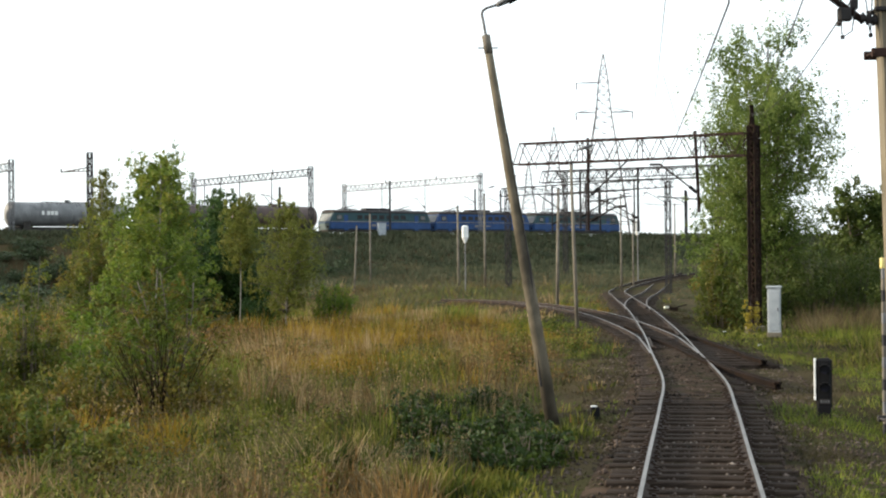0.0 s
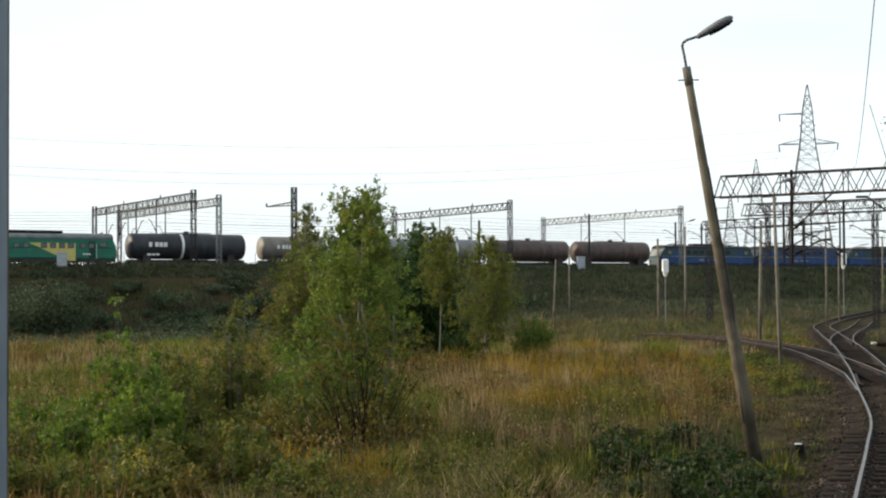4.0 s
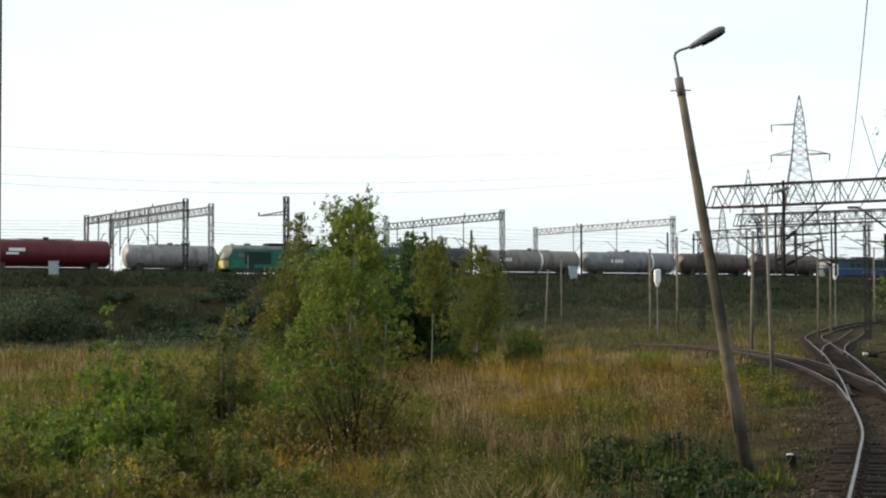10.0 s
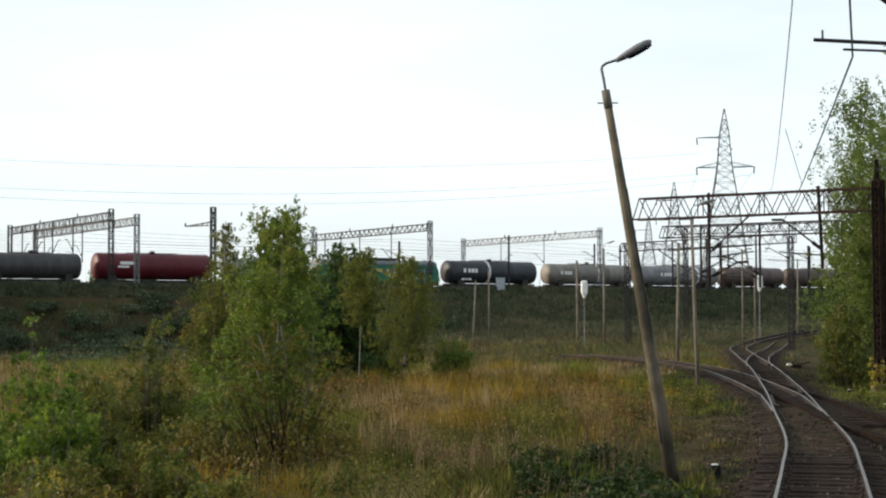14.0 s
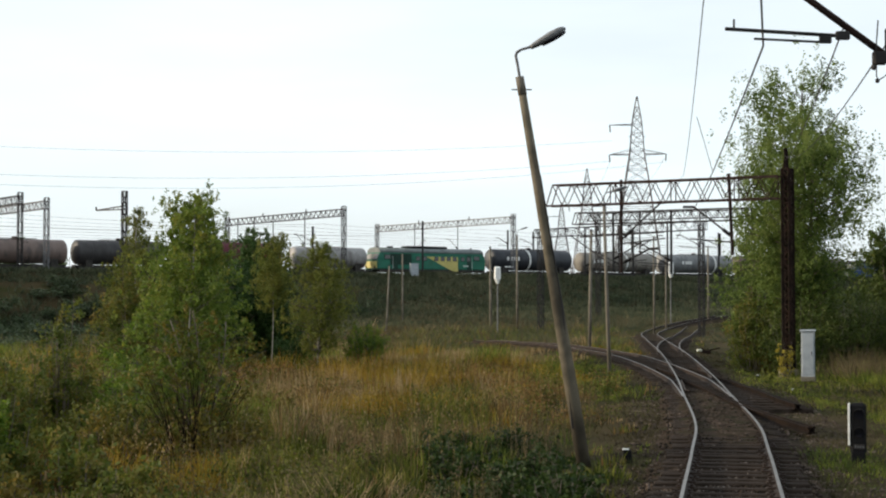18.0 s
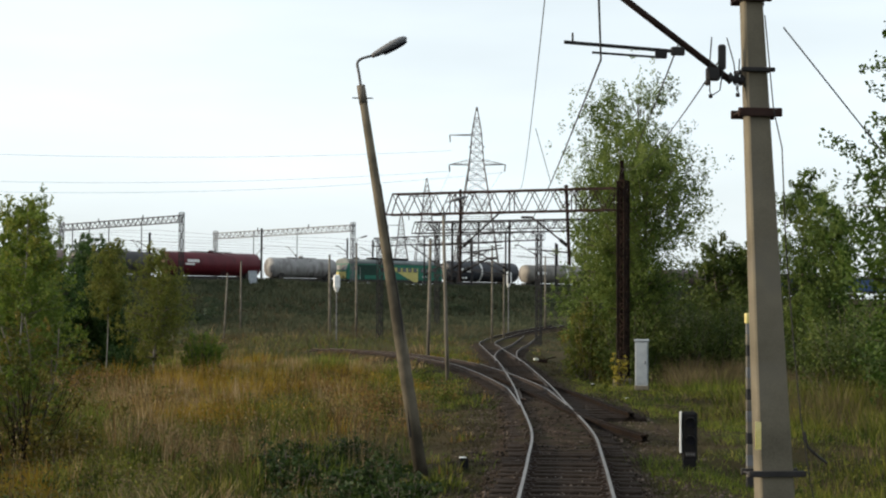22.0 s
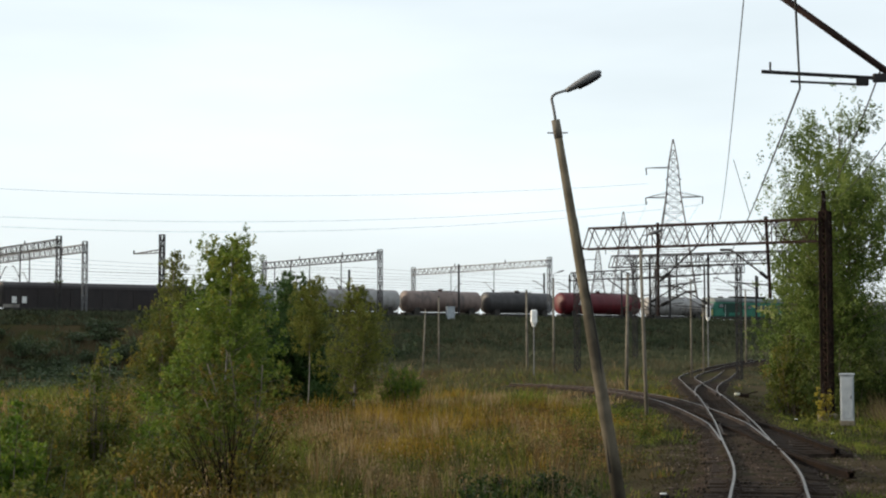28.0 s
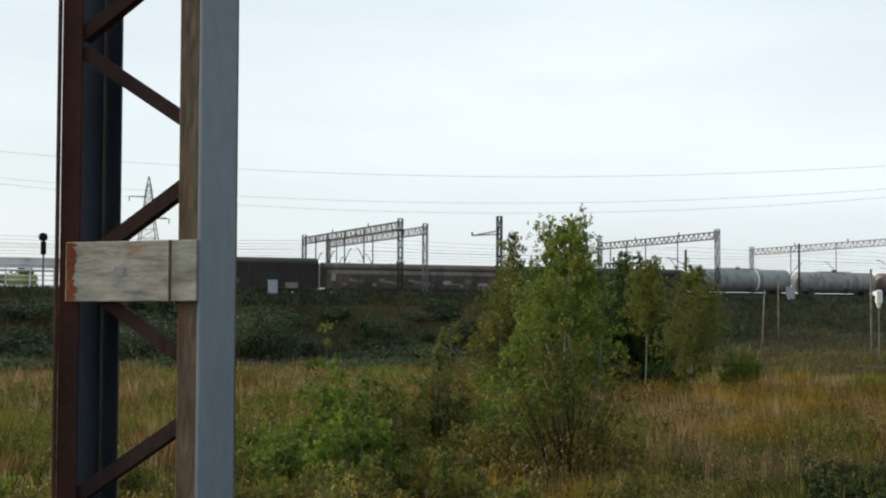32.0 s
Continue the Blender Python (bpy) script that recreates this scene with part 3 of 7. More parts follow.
def build_track(line, label, shiny, sleepers_to, start=0.0, cut=(None, None), light=M_RAILTOP):
    """Two rails on sleepers; cut: where the left and the right rail begin, if short of the line's own start."""
    track = thing("track", label=label, category="railway track", group="yard tracks", kind="structure")
    pts = spline(line, 0.8)
    for s, first in zip((-1, 1), cut):
        rail_line = [p for p in side_line(pts, s * HALF_GAUGE) if first is None or p.y >= first]
        part("rail", sweep(rail_line, RAIL_OUTLINE), M_RAIL if shiny else M_STUBRAIL, track)
        if not shiny:
            part("check_rail", sweep([p + Vector((0.11 * s, 0, -0.015)) for p in rail_line if p.y < 58], RAIL_OUTLINE), M_STUBRAIL, track)
        if shiny:
            part("rail_head", sweep([p + Vector((0, 0, 0.003)) for p in rail_line], [(-0.026, -0.006), (0.026, -0.006), (0.026, 0.001), (-0.026, 0.001)]), light, track, "bright worn running surface")
    sl = mesh_of("sleeper", Geo().box((0, 0, -0.215), (2.45, 0.25, 0.14), 0.02), M_SLEEPER)
    chair = mesh_of("rail_fastening", Geo().box((0, 0, -0.138), (0.30, 0.16, 0.03), 0.008).box((-0.1, 0, -0.115), (0.05, 0.07, 0.04), 0.006).box((0.1, 0, -0.115), (0.05, 0.07, 0.04), 0.006), M_RAIL)
    run = spline(line, 0.65)
    for i, p in enumerate(run[:-1]):
        if p.y < start or p.y > sleepers_to:
            continue
        d = run[i + 1] - p
        turn = math.degrees(math.atan2(-d.x, d.y)) + random.uniform(-2.2, 2.2)
        o = new("sleeper", sl)
        o.parent = track
        o.matrix_basis = pose(p.x + random.uniform(-0.06, 0.06), p.y, p.z + random.uniform(-0.02, 0.012) + 0.010, random.uniform(-1, 1), random.uniform(-0.6, 0.6), turn)
        if p.y < 42:
            for s in (-HALF_GAUGE, HALF_GAUGE):
                c = new("rail_fastening", chair)
                c.parent = o
                c.matrix_basis = pose(s, 0, 0.0)
    return track


def check_rails():
    """Short guard and closure rails inside the turnouts."""
    main = spline(MAIN, 0.8)
    for lo, hi, off in ((51, 58, -0.60), (60, 70, 0.58), (72, 80, -0.58), (96, 106, 0.55)):
        run = [p for p in side_line(main, off) if lo < p.y < hi]
        ends = [run[0] + Vector((0.10 if off < 0 else -0.10, -0.5, 0))] + run + [run[-1] + Vector((0.10 if off < 0 else -0.10, 0.5, 0))]
        solid("check_rail", sweep(ends, RAIL_OUTLINE), M_RAIL, "short rusty check rail inside the turnout", "rail", "check rails", "structure")


def switch_lever(x, y, turn):
    """A ground lever with its weight, beside the points."""
    z = gz(x, y)
    ob = thing("switch_lever", pose(x, y, z, 0, 0, turn), "dark ground lever with a white weight beside the points", "points lever")
    part("base", Geo().box((0, 0, 0.08), (0.55, 0.35, 0.22), 0.03), M_BLACKRUST, ob)
    part("lever", Geo().beam((0, 0, 0.15), (0.85, 0, 0.34), 0.07).beam((0, 0, 0.15), (-0.3, 0, 0.30), 0.05), M_BLACKRUST, ob)
    part("weight", Geo().box((-0.42, 0, 0.20), (0.30, 0.2, 0.14), 0.03), M_CABWHITE, ob, "white painted weight")


build_bed(MAIN, "trackbed_1", "brown stained old ballast under the worn track")
build_bed(BRANCH, "trackbed_2", "overgrown brown ballast under the branch track", 1.1)
build_bed([(x, y, -0.10 if y < 46 else -0.06) for x, y, z in STUB[1:]], "trackbed_3", "overgrown ballast under the rusty stub", 1.1)
build_bed(SIDING, "trackbed_4", "overgrown ballast under the far siding", 1.1)
build_track(MAIN, "curving track with bright rails on dark wooden sleepers", True, 128, -12)
build_track(BRANCH, "branch track leaving the main one towards the meadow", True, 116, 60)
build_track(STUB, "rusty disused stub of track ending in grass", False, 68, 43.6, (34.9, 43.2))
build_track(SIDING, "dull rusty siding leaving towards the bushes", True, 130, 106, light=M_RAILDULL)
check_rails()


# ---- small trackside things ----
def gz(x, y):
    return float(ground_z(x, y))


def leaning_lamp():
    base, top = Vector((2.01, 29.55, -0.45)), Vector((0.83, 29.6, 6.85))
    lamp = thing("street_lamp", pose(0, 0, 0), "leaning weathered concrete lamp post beside the track", "lamp post")
    d = (top - base).normalized()
    part("pole", Geo().pipe([base, base + d * 2.2, base + d * 5, top], [0.132, 0.118, 0.090, 0.072], 10), M_POLE, lamp, smooth=True)
    part("dark_stripe", Geo().beam(base + d * 0.9 + Vector((-0.10, -0.08, 0)), base + d * 3.2 + Vector((0.085, -0.085, 0)), 0.034, 0.03), M_DARKSTEEL, lamp, "dark seam and shaded edge as a stripe down the post")
    # shade on the post's right edge, built as a dark strip
    part("dark_stripe", Geo().beam(base + d * 3.1 + Vector((0.083, -0.085, 0)), base + d * 5.6 + Vector((0.080, -0.055, 0)), 0.024, 0.02), M_DARKSTEEL, lamp, "dark seam and shaded edge as a stripe down the post")
    part("collar", Geo().tube(top - d * 0.28, top + d * 0.06, 0.083, 0.080, 12), M_OLDWOOD, lamp, smooth=True)
    part("collar_bolt", Geo().tube(top - d * 0.18 + Vector((-0.19, 0, 0)), top - d * 0.18 + Vector((0.19, 0, 0)), 0.012, n=6), M_DARKSTEEL, lamp)
    part("arm", Geo().pipe([top - d * 0.1, top + d * 0.28, (0.75, 29.6, 7.30), (0.77, 29.6, 7.36), (0.84, 29.6, 7.41), (0.95, 29.58, 7.44), (1.06, 29.57, 7.47)], 0.026, 8), M_STEEL, lamp, smooth=True)
    a, b = Vector((1.02, 29.57, 7.45)), Vector((1.66, 29.55, 7.80))
    x = (b - a).normalized()
    z = Vector((-x.z, 0, x.x))
    rings = []
    for s, w, h in ((0.0, 0.05, 0.04), (0.06, 0.075, 0.05), (0.22, 0.10, 0.07), (0.45, 0.135, 0.085), (0.62, 0.12, 0.075), (0.70, 0.08, 0.05), (0.735, 0.03, 0.02)):
        c = a + x * s
        rings.append([c + Vector((0, 1, 0)) * w * math.cos(t) + z * h * math.sin(t) for t in [2 * math.pi * k / 14 for k in range(14)]])
    head = part("lamp_head", Geo().ring_tube(rings), M_STEEL, lamp, "long oval grey lamp head", smooth=True)
    part("lamp_bowl", Geo().ring_tube([[p + Vector((0, 0, 0)) - z * 0.045 - (p - (a + x * s)) * 0.25 for p in r] for s, r in zip((0.0, 0.06, 0.22, 0.45, 0.62, 0.70, 0.735)[2:6], rings[2:6])]), M_LENS, head, smooth=True)


leaning_lamp()
switch_lever(13.9, 97.5, 10)


def yard_lamp(x, y, top_z, head_left, label, lean=(0, 0), lamp_on=True, r=0.10, bottom=None):
    r *= 0.72
    z = gz(x, y) - 0.3 if bottom is None else bottom
    ob = thing("street_lamp" if lamp_on else "utility_pole", pose(0, 0, 0), label, "lamp post" if lamp_on else "pole", "poles across the meadow")
    top = Vector((x + lean[0], y + lean[1], top_z))
    part("pole", Geo().pipe([(x, y, z), ((x + top.x) / 2, (y + top.y) / 2, (z + top_z) / 2), top], [r * 1.25, r * 1.1, r * 0.85], 8), M_OLDWOOD, ob, smooth=True)
    part("cap", Geo().tube(top, top + Vector((0, 0, 0.12)), r * 0.95, r * 0.9, 8), M_DARKSTEEL, ob)
    if lamp_on:
        dx = 0.95 if head_left > 0 else -0.95
        a = top + Vector((0, 0, 0.45))
        part("arm", Geo().pipe([top, a, a + Vector((dx * 0.12, 0, 0.14)), a + Vector((dx * 0.4, 0, 0.2))], 0.025, 6), M_STEEL, ob)
        part("lamp_head", Geo().ring_tube([[a + Vector((dx * (0.35 + s), h * 0 + w * math.cos(t), 0.19 + s * 0.28 + h * math.sin(t))) for t in [2 * math.pi * k / 8 for k in range(8)]] for s, w, h in ((0, 0.05, 0.04), (0.25, 0.13, 0.08), (0.5, 0.12, 0.08), (0.72, 0.04, 0.03))]), M_STEEL, ob, smooth=True)
    return ob


yard_lamp(5.83, 70.23, 7.0, 1, "slim concrete lamp post beside the crossing track", (-0.22, 0))
yard_lamp(3.94, 152.4, 9.2, 1, "tall far concrete lamp post in the meadow", r=0.13)
yard_lamp(7.57, 107.3, 7.6, 1, "bare concrete pole beside the far track", (0.15, 0), False, 0.14)
yard_lamp(1.49, 157.7, 8.3, 1, "bare dark pole near the white sign", (-0.05, 0), False, 0.15)
yard_lamp(-7.49, 164.8, 7.9, 1, "slim grey pole at the foot of the embankment", lamp_on=False, r=0.11)
yard_lamp(-8.35, 149.8, 6.3, 1, "slim leaning grey pole at the foot of the embankment", (0.3, 0), False, 0.10)
yard_lamp(23.98, 166.3, 8.6, 1, "slim grey pole beside the far track", lamp_on=False, r=0.12)
yard_lamp(16.6, 150.0, 9.0, 1, "slim grey pole beyond the turnout", lamp_on=False, r=0.11)
yard_lamp(18.3, 155.0, 7.4, 1, "slim grey pole beyond the turnout", lamp_on=False, r=0.10)


def white_sign(x, y, z0, z1, w):
    ob = thing("signal_box_post", pose(x, y, 0), "white rounded box on a thin grey post in the meadow", "trackside box", "white boxes on posts")
    part("post", Geo().tube((0, 0, z0), (0, 0, z1 - 1.0), 0.055, 0.05, 8), M_STEEL, ob)
    part("box", Geo().box((0, 0, z1 - 0.65), (w, 0.35, 1.25), 0.12), M_WHITE, ob, "white enamelled box")
    part("cone", Geo().tube((0, 0, z1 - 1.6), (0, 0, z1 - 1.26), 0.10, 0.24, 8), M_WHITE, ob)
    return ob


white_sign(1.99, 146.0, gz(1.99, 146) - 0.3, 6.2, 0.6)
white_sign(19.6, 162.0, gz(19.6, 162) - 0.3, 7.0, 0.62)


def cabinet(x, y, z0, w, d, h, label, turn=0.0):
    ob = thing("relay_cabinet", pose(x, y, z0, 0, 0, turn), label, "cabinet", "grey trackside cabinets")
    part("body", Geo().box((0, 0, h / 2 + 0.05), (w, d, h - 0.1), 0.015), M_GREYBOX, ob)
    part("lid", Geo().box((0, 0, h + 0.03), (w + 0.10, d + 0.10, 0.09), 0.025), M_GREYBOX, ob, "overhanging pale lid")
    part("plinth", Geo().box((0, 0, 0.03), (w + 0.06, d + 0.06, 0.2), 0.02), M_CONCRETE, ob)
    door = part("door", Geo().box((0, -d / 2 - 0.008, h * 0.52), (w * 0.84, 0.02, h * 0.82), 0.006), M_GREYBOX, ob)
    part("handle", Geo().box((w * 0.30, -d / 2 - 0.03, h * 0.55), (0.03, 0.03, 0.14), 0.005), M_DARKSTEEL, door)
    return ob


cabinet(13.5, 65.7, -0.35, 0.52, 0.45, 1.95, "tall narrow pale grey relay cabinet on grass", -14)
cabinet(-7.48, 195.6, 6.1, 0.95, 0.6, 1.58, "pale grey cabinet on top of the embankment", 20)
cabinet(-58.5, 157.0, 6.15, 1.0, 0.6, 1.42, "pale grey cabinet on top of the embankment", 20)


def dwarf_signal():
    ob = thing("dwarf_signal", pose(7.14, 30.27, -0.42, 0, 0, -14), "black two-lamp dwarf signal with a white edge in grass", "railway signal")
    part("foot", Geo().box((0, 0.02, 0.17), (0.26, 0.22, 0.42), 0.02), M_BLACK, ob)
    body = part("body", Geo().box((0, 0, 0.80), (0.30, 0.16, 0.96), 0.05), M_BLACK, ob)
    part("white_edge", Geo().box((-0.165, 0.0, 0.88), (0.04, 0.17, 0.78), 0.008), M_WHITE, ob, "white painted side plate")
    for z in (1.07, 0.73):
        part("lens", Geo().tube((0.02, -0.075, z), (0.02, -0.10, z), 0.085, n=14), M_LENS, body, "dark unlit lens")
        rings = [[(0.02 + 0.105 * math.cos(t), -0.07 - s, z + 0.105 * math.sin(t)) for t in [math.pi * (-0.12 + 1.24 * k / 12) for k in range(13)]] for s in (0, 0.16)]
        rings.append([(0.02 + 0.095 * math.cos(t), -0.07 - 0.16, z + 0.095 * math.sin(t)) for t in [math.pi * (-0.12 + 1.24 * k / 12) for k in range(13)]])
        rings.append([(0.02 + 0.095 * math.cos(t), -0.07, z + 0.095 * math.sin(t)) for t in [math.pi * (-0.12 + 1.24 * k / 12) for k in range(13)]])
        part("hood", Geo().ring_tube(rings, close=False, caps=False), M_BLACK, body)
    part("number_plate", Geo().box((0.02, -0.085, 0.47), (0.20, 0.012, 0.09), 0.003), M_DARKSTEEL, body)
    for k in range(4):
        part("character_bar", Geo().box((-0.05 + 0.045 * k, -0.094, 0.47), (0.018, 0.004, 0.04)), M_STEEL, body)


dwarf_signal()


def marker(x, y, h, label):
    ob = thing("marker_stone", pose(x, y, gz(x, y) - 0.1), label, "marker")
    part("body", Geo().box((0, 0, h / 2), (0.17, 0.15, h), 0.02), M_BLACK, ob)
    part("top", Geo().box((-0.02, 0, h + 0.006), (0.12, 0.11, 0.025), 0.008), M_WHITE, ob, "white painted top")


marker(2.80, 30.0, 0.36, "small black marker with white top beside the track")
marker(11.0, 56.0, 0.22, "small white-topped marker in the grass")
marker(11.7, 67.0, 0.22, "small white-topped marker beside the track")


def striped_post():
    ob = thing("striped_post", pose(7.95, 28.9, 0), "narrow post of grey and dark segments with yellow cap", "marker post")
    z, k = -0.45, 0
    while z < 2.55:
        h = 0.20
        part("segment", Geo().box((0, 0, z + h / 2), (0.15, 0.10, h - 0.006), 0.006), (M_DARKSTEEL, M_OLDWOOD, M_STEEL, M_OLDWOOD)[k % 4], ob)
        z, k = z + h, k + 1
    part("cap", Geo().box((0, 0, z + 0.09), (0.19, 0.12, 0.19), 0.015), M_YELLOW, ob, "pale yellow cap")


striped_post()


# ---- the concrete catenary mast beside the track ----
def catenary_mast():
    ob = thing("catenary_mast", pose(5.38, 18.5, 0, 0, 0, 1), "tall tapered concrete catenary mast beside the track", "catenary mast")
    prof = []
    for z in (-0.8, 0.4, 3.0, 6.4, 9.4):
        w, d = 0.213 - 0.0157 * z, 0.15 - 0.006 * z
        b = 0.02
        cx = -0.045 * (z - 0.4)
        prof.append([(cx + x, y, z) for x, y in ((-w + b, -d), (w - b, -d), (w, -d + b), (w, d - b), (w - b, d), (-w + b, d), (-w, d - b), (-w, -d + b))])
    part("shaft", Geo().ring_tube(prof), M_CONCRETE, ob)

    def at(z):
        return -0.045 * (z - 0.4)

    for z, dx, mat, h, lab in ((5.07, 0.26, M_RUST, 0.10, "rusty clamp"), (0.86, 0.34, M_DARKSTEEL, 0.07, "dark clamp"), (5.57, 0.20, M_DARKSTEEL, 0.05, "dark clamp"), (6.42, 0.20, M_RUST, 0.09, "rusty clamp")):
        g = Geo()
        for y in (-0.155, 0.155):
            g.box((at(z), y, z), (dx * 2, 0.05, h), 0.006)
        for x in (-dx + 0.03, dx - 0.03):
            g.tube((at(z) + x, -0.2, z), (at(z) + x, 0.2, z), 0.016, n=6)
        part("clamp", g, mat, ob, lab)
    part("yellow_mark", Geo().box((at(1.25) - 0.205, -0.144, 1.30), (0.07, 0.006, 0.32)), M_YELLOW, ob, "faded yellow paint mark")
    # earth wire down the shaft
    part("earth_wire", Geo().pipe([(at(z) + x, -0.19, z) for x, z in ((0.10, 6.2), (0.15, 5.1), (0.23, 4.65), (0.22, 3.5), (0.255, 2.4), (0.30, 1.5), (0.36, 0.9), (0.43, 0.4), (0.5, -0.3))], 0.008, 6), M_DARKSTEEL, ob)
    part("cable_clip", Geo().pipe([(0.29, -0.19, 1.35), (0.31, -0.19, 1.25), (0.33, -0.18, 1.18), (0.44, -0.16, 1.08), (0.58, -0.14, 0.98)], 0.016, 6), M_DARKSTEEL, ob)
    # bracket arm towards the track
    x0 = at(5.57) - 0.22
    arm = part("bracket_arm", Geo().tube((x0 - 0.06, 0, 5.45), (x0 - 2.50, 0, 7.25), 0.042, n=10), M_RUST, ob, "rust-brown tube arm", smooth=True)
    part("insulator", Geo().lathe([(0.0, 0.03), (0.03, 0.075), (0.06, 0.035), (0.10, 0.075), (0.13, 0.035), (0.17, 0.075), (0.20, 0.035), (0.24, 0.075), (0.27, 0.03), (0.34, 0.03)], 14), M_DARKSTEEL, arm, "dark ribbed insulator", True, pose(x0 + 0.16, 0, 5.45, 0, -172, 0))
    part("bracket_hinge", Geo().box((x0 - 0.28, 0, 5.53), (0.16, 0.10, 0.16), 0.02).box((x0 - 0.17, 0, 5.73), (0.09, 0.07, 0.30), 0.02), M_DARKSTEEL, ob)
    reg = part("registration_arm", Geo().tube((x0 - 0.62, 0, 5.78), (x0 - 2.05, 0, 5.87), 0.022, n=8), M_DARKSTEEL, ob)
    part("steady_arm", Geo().tube((x0 - 0.85, 0, 5.71), (x0 - 1.72, 0, 5.755), 0.014, n=6), M_DARKSTEEL, reg)
    part("arm_clip", Geo().box((x0 - 0.9, 0, 5.745), (0.14, 0.05, 0.09), 0.01).box((x0 - 0.7, 0, 5.79), (0.16, 0.06, 0.1), 0.01), M_DARKSTEEL, reg)
    part("arm_end", Geo().tube((x0 - 1.95, 0, 5.86), (x0 - 1.95, 0, 5.98), 0.012, n=6), M_DARKSTEEL, reg)
    for dx, dz in ((-0.10, 0.0), (0.08, 0.02)):
        part("jumper_wire", Geo().pipe([(x0 - 0.2 + dx, -0.03, 5.96), (x0 - 0.17 + dx * 1.6, -0.05, 5.66), (x0 - 0.15 + dx * 1.8, -0.05, 5.31 + dz), (x0 - 0.12 + dx * 1.8, -0.05, 5.27 + dz), (x0 - 0.09 + dx * 1.2, -0.05, 5.33 + dz), (x0 - 0.05 + dx, -0.04, 5.71)], 0.008, 6), M_DARKSTEEL, ob)
        part("wire_weight", Geo().box((x0 - 0.14 + dx * 1.8, -0.05, 5.26 + dz), (0.045, 0.03, 0.05), 0.008), M_DARKSTEEL, ob)


catenary_mast()


def wires(name, runs, label, r, mat=None, group=""):
    """runs: (start, end, sag)."""
    for a, b, sag in runs:
        a, b = Vector(a), Vector(b)
        pts = [a.lerp(b, k / 20) - Vector((0, 0, sag * 4 * (k / 20) * (1 - k / 20))) for k in range(21)]
        solid(name, Geo().pipe(pts, r, 4), mat or M_DARKSTEEL, label, "wire", group)


wires("contact_wire", [((3.40, 18.95, 5.75), (5.55, 37.6, 5.80), 0.02), ((5.55, 37.6, 5.80), (9.5, 76.3, 5.80), 0.1), ((3.40, 18.95, 5.75), (-2.4, -12, 7.62), 0.0)], "thin dark contact wire over the track", 0.012, group="wires over the track")
wires("carrier_wire", [((2.80, 18.95, 7.26), (7.7, 59.5, 7.5), 0.35), ((7.7, 59.5, 7.5), (9.3, 76.4, 7.9), 0.02), ((2.80, 18.95, 7.26), (0.2, -12, 7.6), 0.2)], "thin dark carrier wire above the contact wire", 0.008, group="wires over the track")
wires("dropper_wire", [((5.55, 37.6, 5.8), (5.2, 37.7, 7.1), 0.0)], "short dropper between the wires", 0.008, group="wires over the track")
wires("stay_wire", [((4.75, 18.6, 5.70), (14.2, 73.8, 9.5), 0.5), ((4.3, 18.7, 5.95), (14.2, 73.8, 9.3), 0.25), ((5.5, 18.5, 6.1), (10.8, 18.7, -0.3), 0.0)], "thin steel stay wire from the concrete mast", 0.010, group="wires over the track")
for d in (0.10, 0.16):
    a = Vector((4.75, 18.6, 5.70)).lerp(Vector((14.0, 73.5, 9.2)), d * 0.2) - Vector((0, 0, 0.9 * 4 * d * 0.2 * (1 - d * 0.2)))
    solid("wire_insulator", Geo().lathe([(-0.09, 0.015), (-0.05, 0.04), (0.05, 0.04), (0.09, 0.015)], 8), M_DARKSTEEL, "dark egg insulator on a stay wire", "insulator", "stay insulators", at=Matrix.Translation(a) @ pose(0, 0, 0, 0, -8, 80))


